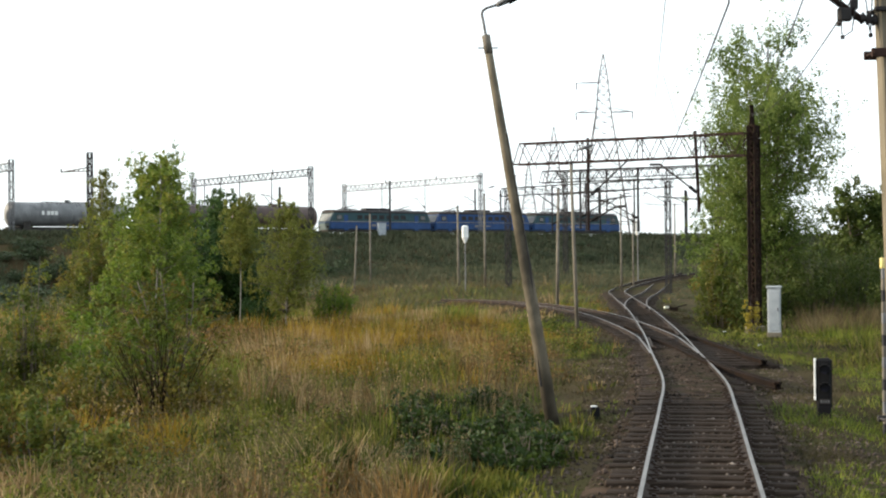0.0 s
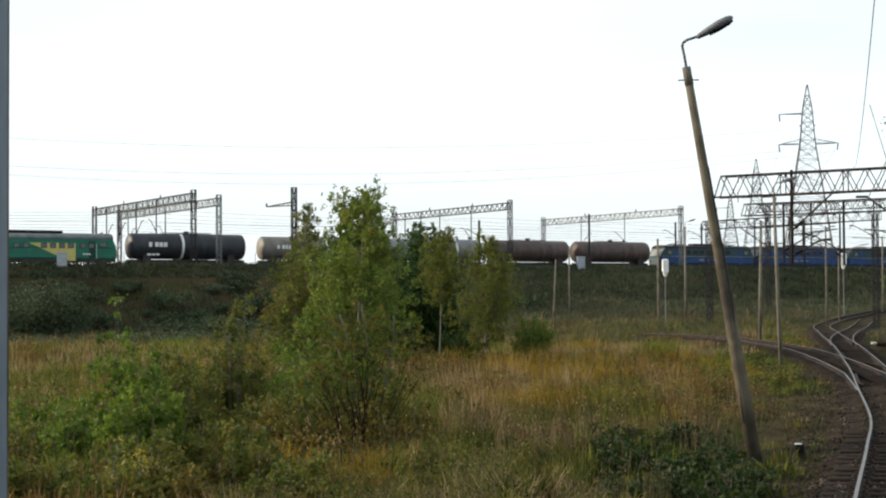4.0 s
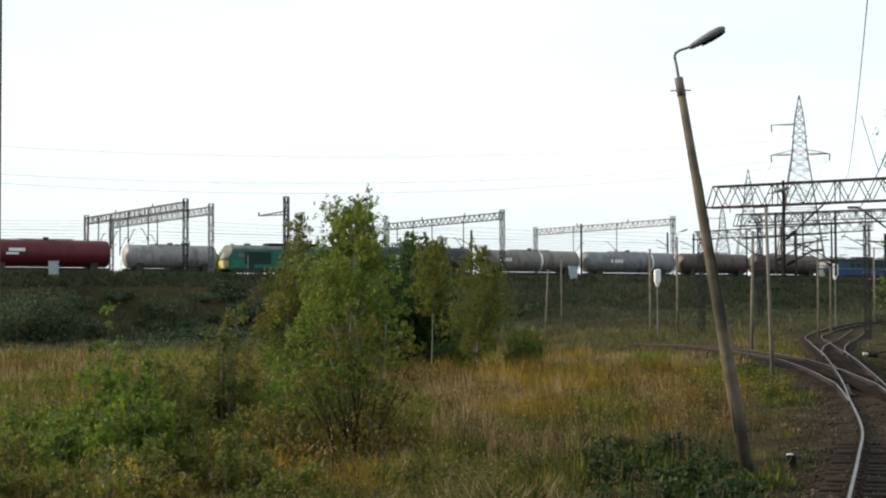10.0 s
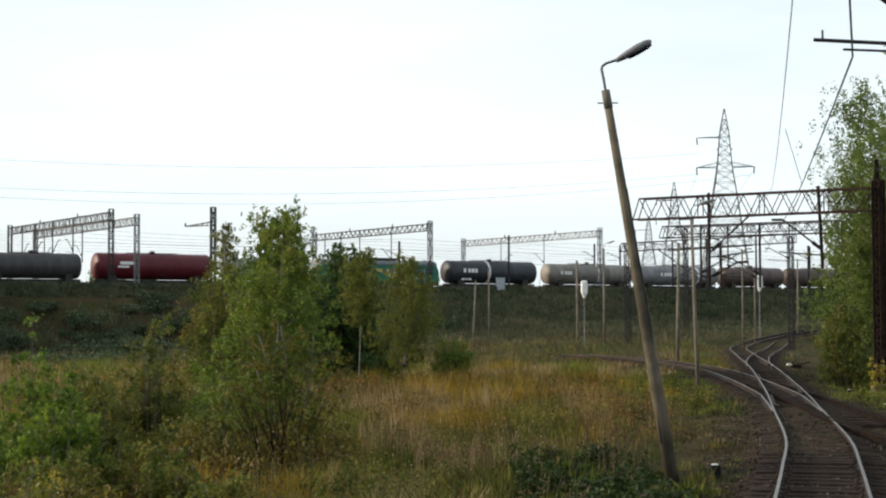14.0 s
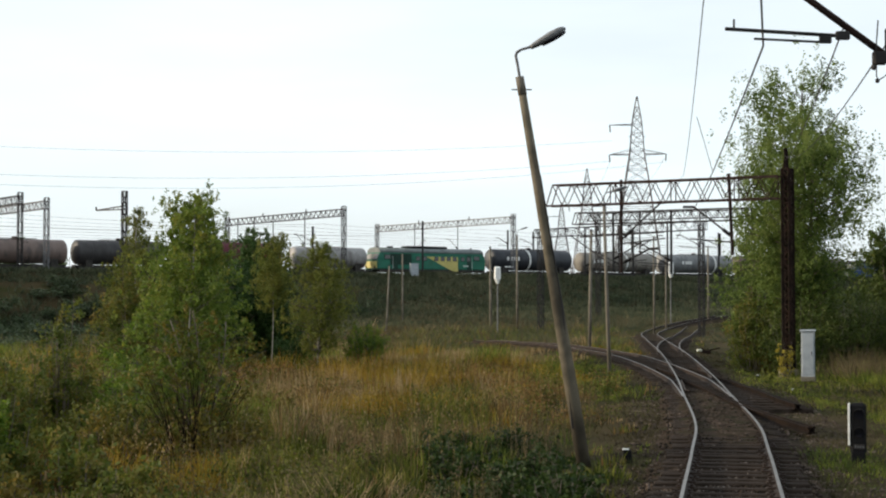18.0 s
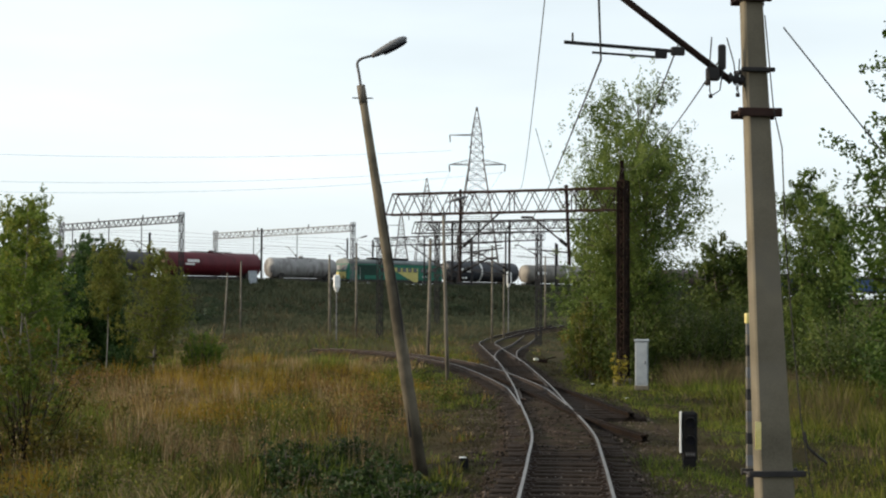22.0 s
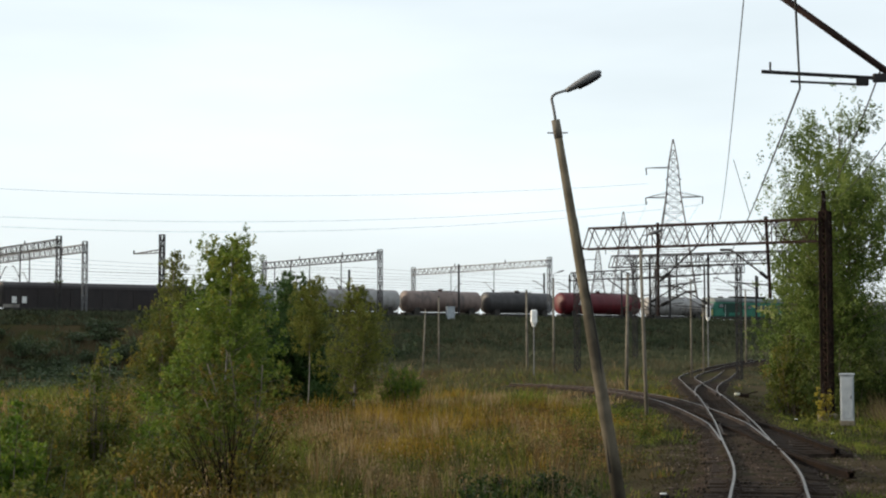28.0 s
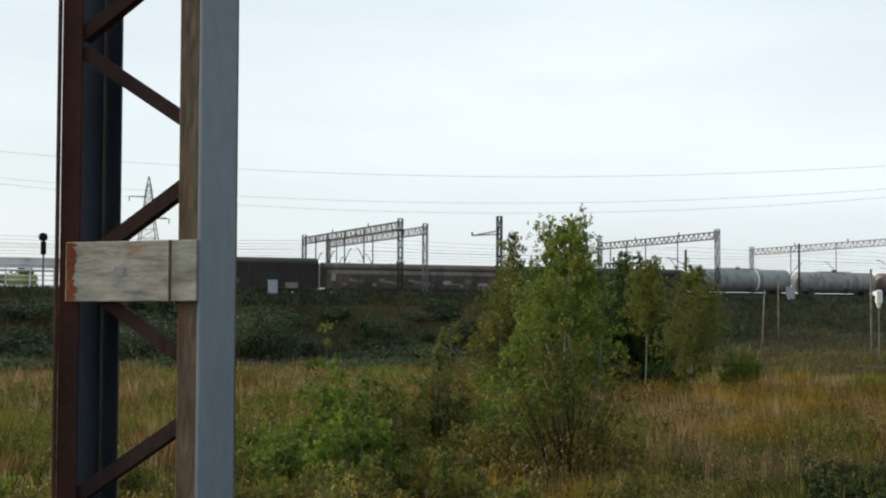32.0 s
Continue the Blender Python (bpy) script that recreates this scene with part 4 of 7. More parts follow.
# ---- the lattice mast beside the cab ----
def lattice_mast():
    # aligned with the track; local x runs along the front, y away from the camera
    ob = thing("lattice_mast", pose(-1.990, 3.705, 0, 0, 0, -8.5), "lattice mast of two steel channels, grey paint over rust", "catenary mast")
    W, D, T, F = 0.412, 0.166, 0.008, 0.060
    z0, z1 = -0.9, 8.5
    # one paint on both webs; the left copy has shade in its colour
    for side, web in ((0, M_MASTSHADE), (1, M_MASTPAINT)):
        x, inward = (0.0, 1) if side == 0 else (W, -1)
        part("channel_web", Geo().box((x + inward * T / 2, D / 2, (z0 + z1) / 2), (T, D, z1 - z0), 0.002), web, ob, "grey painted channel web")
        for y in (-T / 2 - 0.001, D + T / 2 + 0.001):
            part("channel_flange", Geo().box((x + inward * (F / 2 + 0.001), y, (z0 + z1) / 2), (F, T, z1 - z0), 0.002), M_MASTRUST if side else (M_REDRUST if y < 0 else M_MASTSHADE), ob, "weathered channel flange")
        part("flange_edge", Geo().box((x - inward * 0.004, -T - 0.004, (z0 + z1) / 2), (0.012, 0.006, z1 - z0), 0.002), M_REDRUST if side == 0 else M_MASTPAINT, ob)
    mid, half = 2.838, 0.292
    for y, mat in ((0.008, M_RUST),):
        for zc in (mid - 2.92, mid, mid + 2.92):
            part("batten", Geo().box((W / 2 + 0.014, -T - 0.009, zc), (W - 0.03, 0.008, 0.150), 0.002), M_PLATE, ob, "flaking pale painted batten plate")
            rng = random.Random(int(zc * 10))
            yf = -T - 0.0145

            def flake(name, cx, cz, w, h, mat, label, n=11):
                ring = [(cx + w * math.cos(2 * math.pi * k / n) * rng.uniform(0.6, 1.1), cz + h * math.sin(2 * math.pi * k / n) * rng.uniform(0.6, 1.1)) for k in range(n)]
                part(name, Geo().prism(ring, yf, yf + 0.003), mat, ob, label)

            edge = [(0.058 + 0.016 * noise.noise(Vector((3.0 * zc, 1.7 * k, 0.5))) + rng.uniform(-0.004, 0.004), zc - 0.073 + 0.146 * k / 26) for k in range(27)]
            part("rust_stain", Geo().prism([(0.032, zc - 0.073)] + edge + [(0.032, zc + 0.073)], yf + 0.001, yf + 0.003), M_ORANGERUST, ob, "orange-brown rust at the plate's end")
            for cx, cz, w, h in ((0.19, 0.0, 0.020, 0.017), (0.255, 0.035, 0.030, 0.005), (0.225, -0.050, 0.03, 0.004), (0.12, 0.05, 0.02, 0.004)):
                flake("paint_flake", cx, zc + cz, w, h, M_TANK["pale"], "", 17)
            part("rust_line", Geo().box((W - 0.075, yf + 0.001, zc), (0.007, 0.003, 0.149)), M_MASTRUST, ob)
        for j in range(-12, 19):
            even = j % 2 == 0
            za, zb = mid + half * j + (0.022 if even else 0.08), mid + half * (j + 1) - (0.08 if even else 0.022)
            xa, xb = (0.052, W - 0.055) if even else (W - 0.055, 0.052)
            bar = Geo().beam((xa, y, za), (xb, y, zb), 0.036, 0.006, up=(0, 1, 0))
            bar.beam((xa, y + 0.016, za - 0.016), (xb, y + 0.016, zb - 0.016), 0.006, 0.032, up=(0, 1, 0))
            part("lacing_bar", bar, mat, ob)
    part("footing", Geo().box((W / 2, D / 2, -0.75), (0.9, 0.8, 0.9), 0.05), M_CONCRETE, ob)


lattice_mast()


# ---- rusty gantry over the yard tracks ----
def lattice_post(parent, x, y, z0, z1, w, d, mat, name="post", pitch=0.9, turn=None, chord=0.07, bar=0.035):
    """A four-cornered lattice column as one part."""
    g = Geo()
    t = turn or Matrix()
    c = [Vector((sx * w / 2, sy * d / 2, 0)) for sx, sy in ((-1, -1), (1, -1), (1, 1), (-1, 1))]
    o = Vector((x, y, 0))
    for p in c:
        q = o + t @ p
        g.beam((q.x, q.y, z0), (q.x, q.y, z1), chord)
    n = max(2, int((z1 - z0) / pitch))
    for i in range(n):
        za, zb = z0 + (z1 - z0) * i / n, z0 + (z1 - z0) * (i + 1) / n
        for k in range(4):
            a, b = o + t @ c[k], o + t @ c[(k + 1) % 4]
            if (i + k) % 2:
                a, b = b, a
            g.beam((a.x, a.y, za), (b.x, b.y, zb), bar)
            g.beam((a.x, a.y, zb), (b.x, b.y, zb), bar)
    return part(name, g, mat, parent)


def truss(parent, a, b, depth, mat, chord=0.08, bar=0.04, panel=1.0, width=0.5, slant=0.0, name="truss"):
    """A lattice girder between two points of its top chord, with two faces."""
    a, b = Vector(a), Vector(b)
    L = (b - a).length
    d = (b - a).normalized()
    side = Vector((-d.y, d.x, 0)) * width / 2
    n = max(3, int(round(L / panel)))
    down = Vector((0, 0, -depth))
    g = Geo()
    for s in (-1, 1):
        o = side * s
        g.beam(a + o, b + o, chord)
        g.beam(a - d * slant + down + o, b + down + o, chord)
        g.beam(a + o, a - d * slant + down + o, bar * 1.3)
        g.beam(b + o, b + down + o, bar * 1.3)
        for i in range(n):
            p, q = a + d * (L * i / n), a + d * (L * (i + 0.5) / n)
            r = a + d * (L * (i + 1) / n)
            g.beam(p + o, q + down + o, bar)
            g.beam(q + down + o, r + o, bar)
            if i % 3 == 2:
                g.beam(r + o, r + down + o, bar * 1.4)
    for i in range(0, n + 1):
        p = a + d * (L * i / n)
        g.beam(p - side, p + side, bar)
        g.beam(p + down - side, p + down + side, bar)
    return part(name, g, mat, parent)


def cantilever(parent, top, length, way, rise, mat, steady=True):
    """A bracket arm with its strut on a hanging post: root point, horizontal length and direction."""
    root, d = Vector(top), Vector(way)
    tip = root + d * length + Vector((0, 0, rise))
    g = Geo().tube(root, tip, 0.045, n=6)
    g.tube(tip, tip + d * 0.55 + Vector((0, 0, 0.02)), 0.06, n=6)
    arm = part("bracket_arm", g, mat, parent)
    if steady:
        part("registration_arm", Geo().tube(root + Vector((0, 0, -0.25)), root + d * (length * 1.1) + Vector((0, 0, -0.05)), 0.03, n=6), mat, arm)
    part("insulator", Geo().tube(root + d * 0.1 + Vector((0, 0, rise * 0.1 / length)), root + d * 0.45 + Vector((0, 0, rise * 0.45 / length)), 0.085, n=8), M_BLACK, arm)


def near_gantry():
    ob = thing("catenary_gantry", pose(0, 0, 0), "rust-brown lattice gantry spanning the yard tracks", "gantry", "catenary gantries")
    base_l, base_r = Vector((3.97, 79.9, 8.62)), Vector((13.95, 73.7, 8.57))
    d = (base_r - base_l).normalized()
    turn = Matrix.Rotation(math.atan2(d.y, d.x), 3, "Z")
    truss(ob, base_l, base_r, 1.02, M_RUST, 0.085, 0.035, 1.05, 0.55, 0.36)
    lattice_post(ob, 14.28, 73.75, -0.4, 8.9, 0.34, 0.44, M_BLACKRUST, "post", 0.50, turn, 0.13, 0.06)
    part("post_top", Geo().beam((14.28, 73.75, 8.8), (14.22, 73.8, 9.85), 0.16).beam((14.1, 73.75, 8.8), (14.22, 73.8, 9.7), 0.06), M_BLACKRUST, ob)
    part("post_footing", Geo().box((14.28, 73.75, -0.62), (0.8, 0.8, 0.7), 0.05), M_CONCRETE, ob)
    for x, y, z0, z1, lean in ((7.06, 77.9, 4.25, 8.75, 0.0), (11.80, 75.0, 5.0, 8.8, 0.16)):
        part("hanging_post", Geo().beam((x, y, z1), (x + lean, y, z0), 0.17, 0.13), M_RUST, ob, "rust-red hanging post")
    r = Vector((0.86, -0.51, 0)).normalized()
    cantilever(ob, (7.12, 77.8, 5.9), 2.0, r, 1.65, M_DARKSTEEL)
    cantilever(ob, (7.12, 77.8, 4.7), 1.35, r, 0.65, M_DARKSTEEL, False)
    cantilever(ob, (11.95, 75.0, 5.85), 1.9, -r, 1.45, M_DARKSTEEL)
    part("brace", Geo().beam((5.1, 78.6, 6.0), (9.0, 76.8, 6.15), 0.06).beam((4.7, 78.8, 6.05), (6.6, 78, 4.6), 0.05), M_DARKSTEEL, ob)


near_gantry()


def mid_gantry(al, ar, depth, posts, drops, label, mat):
    ob = thing("catenary_gantry", pose(0, 0, 0), label, "gantry", "catenary gantries")
    a, b = Vector(al), Vector(ar)
    d = (b - a).normalized()
    turn = Matrix.Rotation(math.atan2(d.y, d.x), 3, "Z")
    truss(ob, a, b, depth, mat, 0.075, 0.035, 1.0, 0.5, 0.25)
    for s in posts:
        p = a.lerp(b, s)
        lattice_post(ob, p.x, p.y, gz(p.x, p.y) - 0.3, p.z, 0.4, 0.5, mat, "post", 0.8, turn, 0.08, 0.04)
    for s, h in drops:
        p = a.lerp(b, s)
        part("hanging_post", Geo().beam(p, p - Vector((0, 0, h)), 0.14), mat, ob)
        cantilever(ob, p - Vector((0, 0, h * 0.8)), 2.2, d if s < 0.5 else -d, 1.2, M_DARKSTEEL)
    return ob


mid_gantry((6.93, 109.8, 8.95), (17.6, 103.4, 8.9), 0.78, (1.0,), ((0.56, 4.2), (0.22, 4.0)), "dark lattice gantry behind the rusty one", M_DARKSTEEL)
mid_gantry((5.6, 150.0, 9.7), (20.5, 143.0, 10.1), 0.75, (0.03, 0.97), ((0.30, 4.5), (0.50, 4.4), (0.78, 4.6)), "dark far lattice gantry over the yard tracks", M_DARKSTEEL)
mid_gantry((13.0, 183.0, 13.0), (31.0, 174.0, 13.0), 0.8, (0.05, 0.95), ((0.3, 4.8), (0.65, 4.8)), "dark far lattice gantry near the embankment", M_DARKSTEEL)


# ---- gantries of the main line ----
def line_gantry(u, w0, span, ztop, label, mat, drops, lamp=False):
    ob = thing("catenary_gantry", pose(0, 0, 0), label, "gantry", "main line gantries")
    turn = Matrix.Rotation(LINE_TURN, 3, "Z")
    a, b = along(u, w0 - span, ztop - 0.35), along(u, w0, ztop - 0.35)
    truss(ob, a, b, 0.80, mat, 0.075, 0.04, 1.15, 0.6)
    for w in (w0, w0 - span):
        p = along(u, w)
        lattice_post(ob, p.x, p.y, RAIL_Z - 1.2, ztop, 0.44, 0.40, mat, "post", 0.85, turn, 0.085, 0.04)
        part("footing", Geo().box((p.x, p.y, RAIL_Z - 0.5), (1.3, 1.3, 1.4), 0.05), M_CONCRETE, ob)
    for s, h in drops:
        p = a.lerp(b, s) - Vector((0, 0, 0.1))
        part("hanging_post", Geo().beam(p, p - Vector((0, 0, h)), 0.13, 0.11), mat, ob)
        way = Vector((LS, -LC, 0)) * (1 if s < 0.5 else -1)
        cantilever(ob, p - Vector((0, 0, h * 0.85)), 2.0, way, 1.4, mat)
    for s in (0.33, 0.7):
        p = a.lerp(b, s)
        part("arm_insulator", Geo().tube(p + Vector((0, 0, 0)), p + Vector((0, 0, 0.45)), 0.10, 0.05, 8), M_DARKSTEEL, ob)
    return ob


line_gantry(-63.2, 4.5, 34.0, 14.55, "tall dark steel lattice gantry over the main line", M_DARKSTEEL, ((0.14, 4.2), (0.28, 4.2), (0.46, 4.2), (0.66, 4.2)))
line_gantry(-60.3, 4.5, 33.0, 14.1, "tall grey steel lattice gantry over the main line", M_STEEL, ((0.1, 4.2), (0.5, 4.2)))
line_gantry(-23.1, 4.5, 29.1, 14.5, "tall dark steel lattice gantry behind the birches", M_DARKSTEEL, ((0.1, 4.3), (0.25, 4.3), (0.42, 4.5), (0.69, 4.6)))
line_gantry(2.7, 4.5, 31.7, 14.4, "tall grey steel lattice gantry over the main line", M_STEEL, ((0.3, 4.4), (0.62, 4.4)))


def line_mast(u, w, ztop, label, arm):
    ob = thing("catenary_mast", pose(0, 0, 0), label, "catenary mast", "main line masts")
    p = along(u, w)
    turn = Matrix.Rotation(LINE_TURN, 3, "Z")
    lattice_post(ob, p.x, p.y, RAIL_Z - 1.0, ztop, 0.46, 0.42, M_DARKSTEEL, "post", 0.9, turn, 0.12, 0.06)
    if arm:
        q = along(u, w - arm)
        g = Geo()
        for dz in (-1.6, -2.0):
            g.beam((p.x, p.y, ztop + dz), (q.x, q.y, ztop - 1.75), 0.12)
        for k in range(6):
            c = p.lerp(q, k / 6)
            e = p.lerp(q, (k + 0.5) / 6)
            g.beam((c.x, c.y, ztop - 1.6 - 0.025 * k), (e.x, e.y, ztop - 2.0 + 0.04 * k), 0.05)
        part("arm", g, M_DARKSTEEL, ob)
        part("insulator", Geo().tube((q.x, q.y, ztop - 1.7), (q.x, q.y, ztop - 1.35), 0.11, 0.09, 8), M_DARKSTEEL, ob)
    return ob


line_mast(-51.4, 4.5, 15.15, "dark lattice mast with a short cross arm", 7.5)
for u, w, zt, arm in ((-11.1, 3.8, 13.1, 0), (-27.0, 3.8, 12.0, 2.5), (8.5, -4.0, 12.8, 2.0), (17, -9, 13.0, 2.5), (24, 4, 13.2, 2.5), (33, -6, 13.5, 2.5), (41, 3.5, 13.0, 2.5), (50, -5, 13.4, 2.5), (58, 4, 13.2, 2.0)):
    ob = thing("catenary_pole", pose(0, 0, 0), "slim dark steel catenary pole on the embankment", "catenary mast", "main line masts")
    p = along(u, w)
    part("post", Geo().beam((p.x, p.y, RAIL_Z - 0.8), (p.x, p.y, zt), 0.26, 0.24), M_DARKSTEEL, ob)
    if arm:
        cantilever(ob, (p.x, p.y, zt - 1.9), arm, Vector((-LS, LC, 0)), 0.9, M_DARKSTEEL)

# the wires of the main line
for w in (-2.0, -9.0, -16.0, -23.0):
    for z, sag in ((RAIL_Z + 5.6, 0.12), (RAIL_Z + 7.0, 0.7)):
        stops = [-190, -126, -62, -22, 3, 45, 90]
        wires("overhead_wire", [(along(a, w, z), along(b, w, z), sag * (b - a) / 64) for a, b in zip(stops, stops[1:])], "thin overhead wire above the main line", 0.013, group="main line wires")

# a signal at the far end of the embankment
sig = thing("railway_signal", pose(*along(-101, 3.5, 0)), "dark round-topped signal on the embankment", "railway signal")
part("post", Geo().tube((0, 0, RAIL_Z - 0.6), (0, 0, RAIL_Z + 5.6), 0.10, n=8), M_STEEL, sig)
part("head", Geo().tube((0, -0.25, RAIL_Z + 6.0), (0, 0.1, RAIL_Z + 6.0), 0.42, n=16), M_BLACK, sig)
part("housing", Geo().box((0, 0, RAIL_Z + 4.9), (0.5, 0.4, 1.3), 0.08), M_BLACK, sig)


# ---- high-voltage pylons ----
def pylon(x, y, h, turn, label, k=1.0):
    ob = thing("pylon", pose(x, y, 0, 0, 0, turn), label, "pylon", "high-voltage pylons")
    s = h / 41.0

    def half(z):
        return np.interp(z / s, [0, 11, 20.5, 26, 30.3, 36.5, 41], [5.4, 4.2, 2.85, 2.05, 1.35, 0.85, 0.06]) * s

    levels = [0, 4.2, 8, 11.5, 14.8, 17.8, 20.5, 23, 25.3, 27.5, 29.4, 31, 32.6, 34.2, 35.8, 37.4, 39, 41]
    levels = [q * s for q in levels]
    legs, lace = Geo(), Geo()
    for i in range(4):
        sx, sy = ((-1, -1), (1, -1), (1, 1), (-1, 1))[i]
        tx, ty = ((-1, -1), (1, -1), (1, 1), (-1, 1))[(i + 1) % 4]
        for a, b in zip(levels, levels[1:]):
            ha, hb = half(a), half(b)
            legs.beam((sx * ha, sy * ha, a), (sx * hb, sy * hb, b), 0.14 * k)
            lace.beam((sx * ha, sy * ha, a), (tx * hb, ty * hb, b), 0.065 * k)
            lace.beam((tx * ha, ty * ha, a), (sx * hb, sy * hb, b), 0.065 * k)
            lace.beam((sx * hb, sy * hb, b), (tx * hb, ty * hb, b), 0.075 * k)
    part("leg_frame", legs, M_HAZESTEEL, ob)
    part("lacing", lace, M_HAZESTEEL, ob)
    for z, left, right in ((30.3, 5.1, 5.3), (35.8, 5.0, 0.9), (33.6, 1.4, 1.4)):
        for sx, reach in ((-1, left), (1, right)):
            g = Geo()
            hh = half(z * s)
            for sy in (-1, 1):
                g.beam((sx * hh, sy * hh, z * s), (sx * reach * s, 0, z * s), 0.12 * k)
                if reach > 2 and z < 35:
                    g.beam((sx * hh, sy * hh, (z + 0.8) * s), (sx * reach * s, 0, z * s), 0.07 * k)
            arm = part("cross_arm", g, M_DARKSTEEL, ob)
            if reach > 2:
                part("insulator", Geo().pipe([(sx * reach * s, 0, z * s), (sx * (reach - 0.1) * s, -0.2, (z - 1.3) * s)], 0.11 * k, 6), M_DARKSTEEL, arm)
    return ob


pylon(29.9, 297, 41.2, -8, "tall grey lattice pylon beyond the embankment")
pylon(31.4, 452, 41.0, -8, "distant grey lattice pylon beyond the embankment", 1.1)
pylon(32.3, 603, 41.0, -8, "far distant grey lattice pylon", 1.3)
pylon(-173.7, 376, 41.0, 35, "distant grey lattice pylon beyond the white wagons", 1.1)
pylon(-156, 251, 41.0, 20, "grey lattice pylon at the edge of the meadow")
wires("power_line", [((25.0, 296, 29.1), (-160, 250, 30.4), 5.1), ((34.9, 298, 29.1), (-152, 252, 28.6), 6.0), ((25.1, 296, 32.9), (-160, 250, 35.0), 4.6),
                     ((25.0, 296, 29.6), (27, 452, 30.5), 4.0), ((34.9, 298, 29.6), (36, 452, 30.5), 4.0)], "high-voltage line sagging between pylons", 0.022, M_STEEL, "power lines")


# ---- the freight train ----
SPEED = 5.085                       # metres a second, towards larger u
TRAIN = []                          # (thing, u of its middle at 16 s)
SC = 0.972
BOGIE = {}


def bogie_meshes():
    if BOGIE:
        return BOGIE
    g = Geo()
    for y in (-0.95, 0.95):
        g.prism([(-1.35, 0.42), (-1.35, 0.62), (-0.7, 0.66), (-0.35, 0.40), (0.35, 0.40), (0.7, 0.66), (1.35, 0.62), (1.35, 0.42), (0.5, 0.28), (-0.5, 0.28)], y - 0.07, y + 0.07)
        for x in (-0.9, 0.9):
            g.box((x, y * 1.06, 0.46), (0.30, 0.18, 0.30), 0.03)
        for x in (-0.22, 0, 0.22):
            g.tube((x, y, 0.36), (x, y, 0.68), 0.075, n=8)
    g.box((0, 0, 0.62), (0.5, 2.1, 0.22), 0.03)
    BOGIE["frame"] = mesh_of("bogie_frame", g, M_BOGIE)
    w = Geo()
    for y in (-0.72, 0.72):
        s = len(w.v)
        w.ring_tube([[(r * math.cos(2 * math.pi * j / 18), yy, r * math.sin(2 * math.pi * j / 18)) for j in range(18)] for yy, r in ((y - 0.065, 0.46), (y + 0.05, 0.455), (y + 0.065, 0.40), (y + 0.03, 0.15))])
    w.tube((0, -0.75, 0), (0, 0.75, 0), 0.08, n=8)
    BOGIE["wheelset"] = mesh_of("wheelset", w, M_BOGIE)
    b = Geo().tube((0, 0, 0), (0.45, 0, 0), 0.08, n=10).tube((0.45, 0, 0), (0.60, 0, 0), 0.055, n=8).tube((0.60, 0, 0), (0.645, 0, 0), 0.20, 0.19, 14)
    BOGIE["buffer"] = mesh_of("buffer", b, M_BOGIE)
    return BOGIE


def running_gear(ob, length, bogie_at, three=False):
    m = bogie_meshes()
    for x in (-bogie_at, bogie_at):
        f = new("bogie", m["frame"])
        f.parent = ob
        f.matrix_basis = pose(x, 0, 0)
        for dx in ((-1.85, 0, 1.85) if three else (-0.9, 0.9)):
            q = new("wheelset", m["wheelset"])
            q.parent = f
            q.matrix_basis = pose(dx, 0, 0.46)
    for sx in (-1, 1):
        for y in (-0.875, 0.875):
            q = new("buffer", m["buffer"])
            q.parent = ob
            q.matrix_basis = pose(sx * (length / 2 - 0.15), y, 1.05, 0, 0, 0 if sx > 0 else 180)
    part("coupling_hook", Geo().box((-length / 2 - 0.2, 0, 1.03), (0.5, 0.09, 0.12), 0.02).box((length / 2 + 0.2, 0, 1.03), (0.5, 0.09, 0.12), 0.02), M_BOGIE, ob)


def place(ob, left, right):
    TRAIN.append((ob, (left + right) / 2 * SC))
    return ob


def barrel_piece(x0, x1, r, ends=(True, True), zc=2.62, n=28):
    prof = []
    e = 0.42
    if ends[0]:
        prof += [(x0 + e * (1 - math.cos(a)), r * math.sin(a)) for a in [math.pi / 2 * k / 6 for k in range(7)]]
    else:
        prof += [(x0, r)]
    if ends[1]:
        prof += [(x1 - e * (1 - math.cos(a)), r * math.sin(a)) for a in [math.pi / 2 * (6 - k) / 6 for k in range(7)]]
    else:
        prof += [(x1, r)]
    return Geo().lathe(prof, n).shift((0, 0, zc))


def bars_on_side(parent, x, z, widths, h, r, zc, mat):
    """Unreadable lettering on the barrel's side towards the camera: plain bars."""
    for w in widths:
        if w > 0:
            y = -math.sqrt(max(r * r - (z - zc) ** 2, 0.01)) - 0.012
            part("lettering_bar", Geo().box((x + w / 2, y, z), (w, 0.02, h)), mat, parent)
        x += abs(w) + 0.10


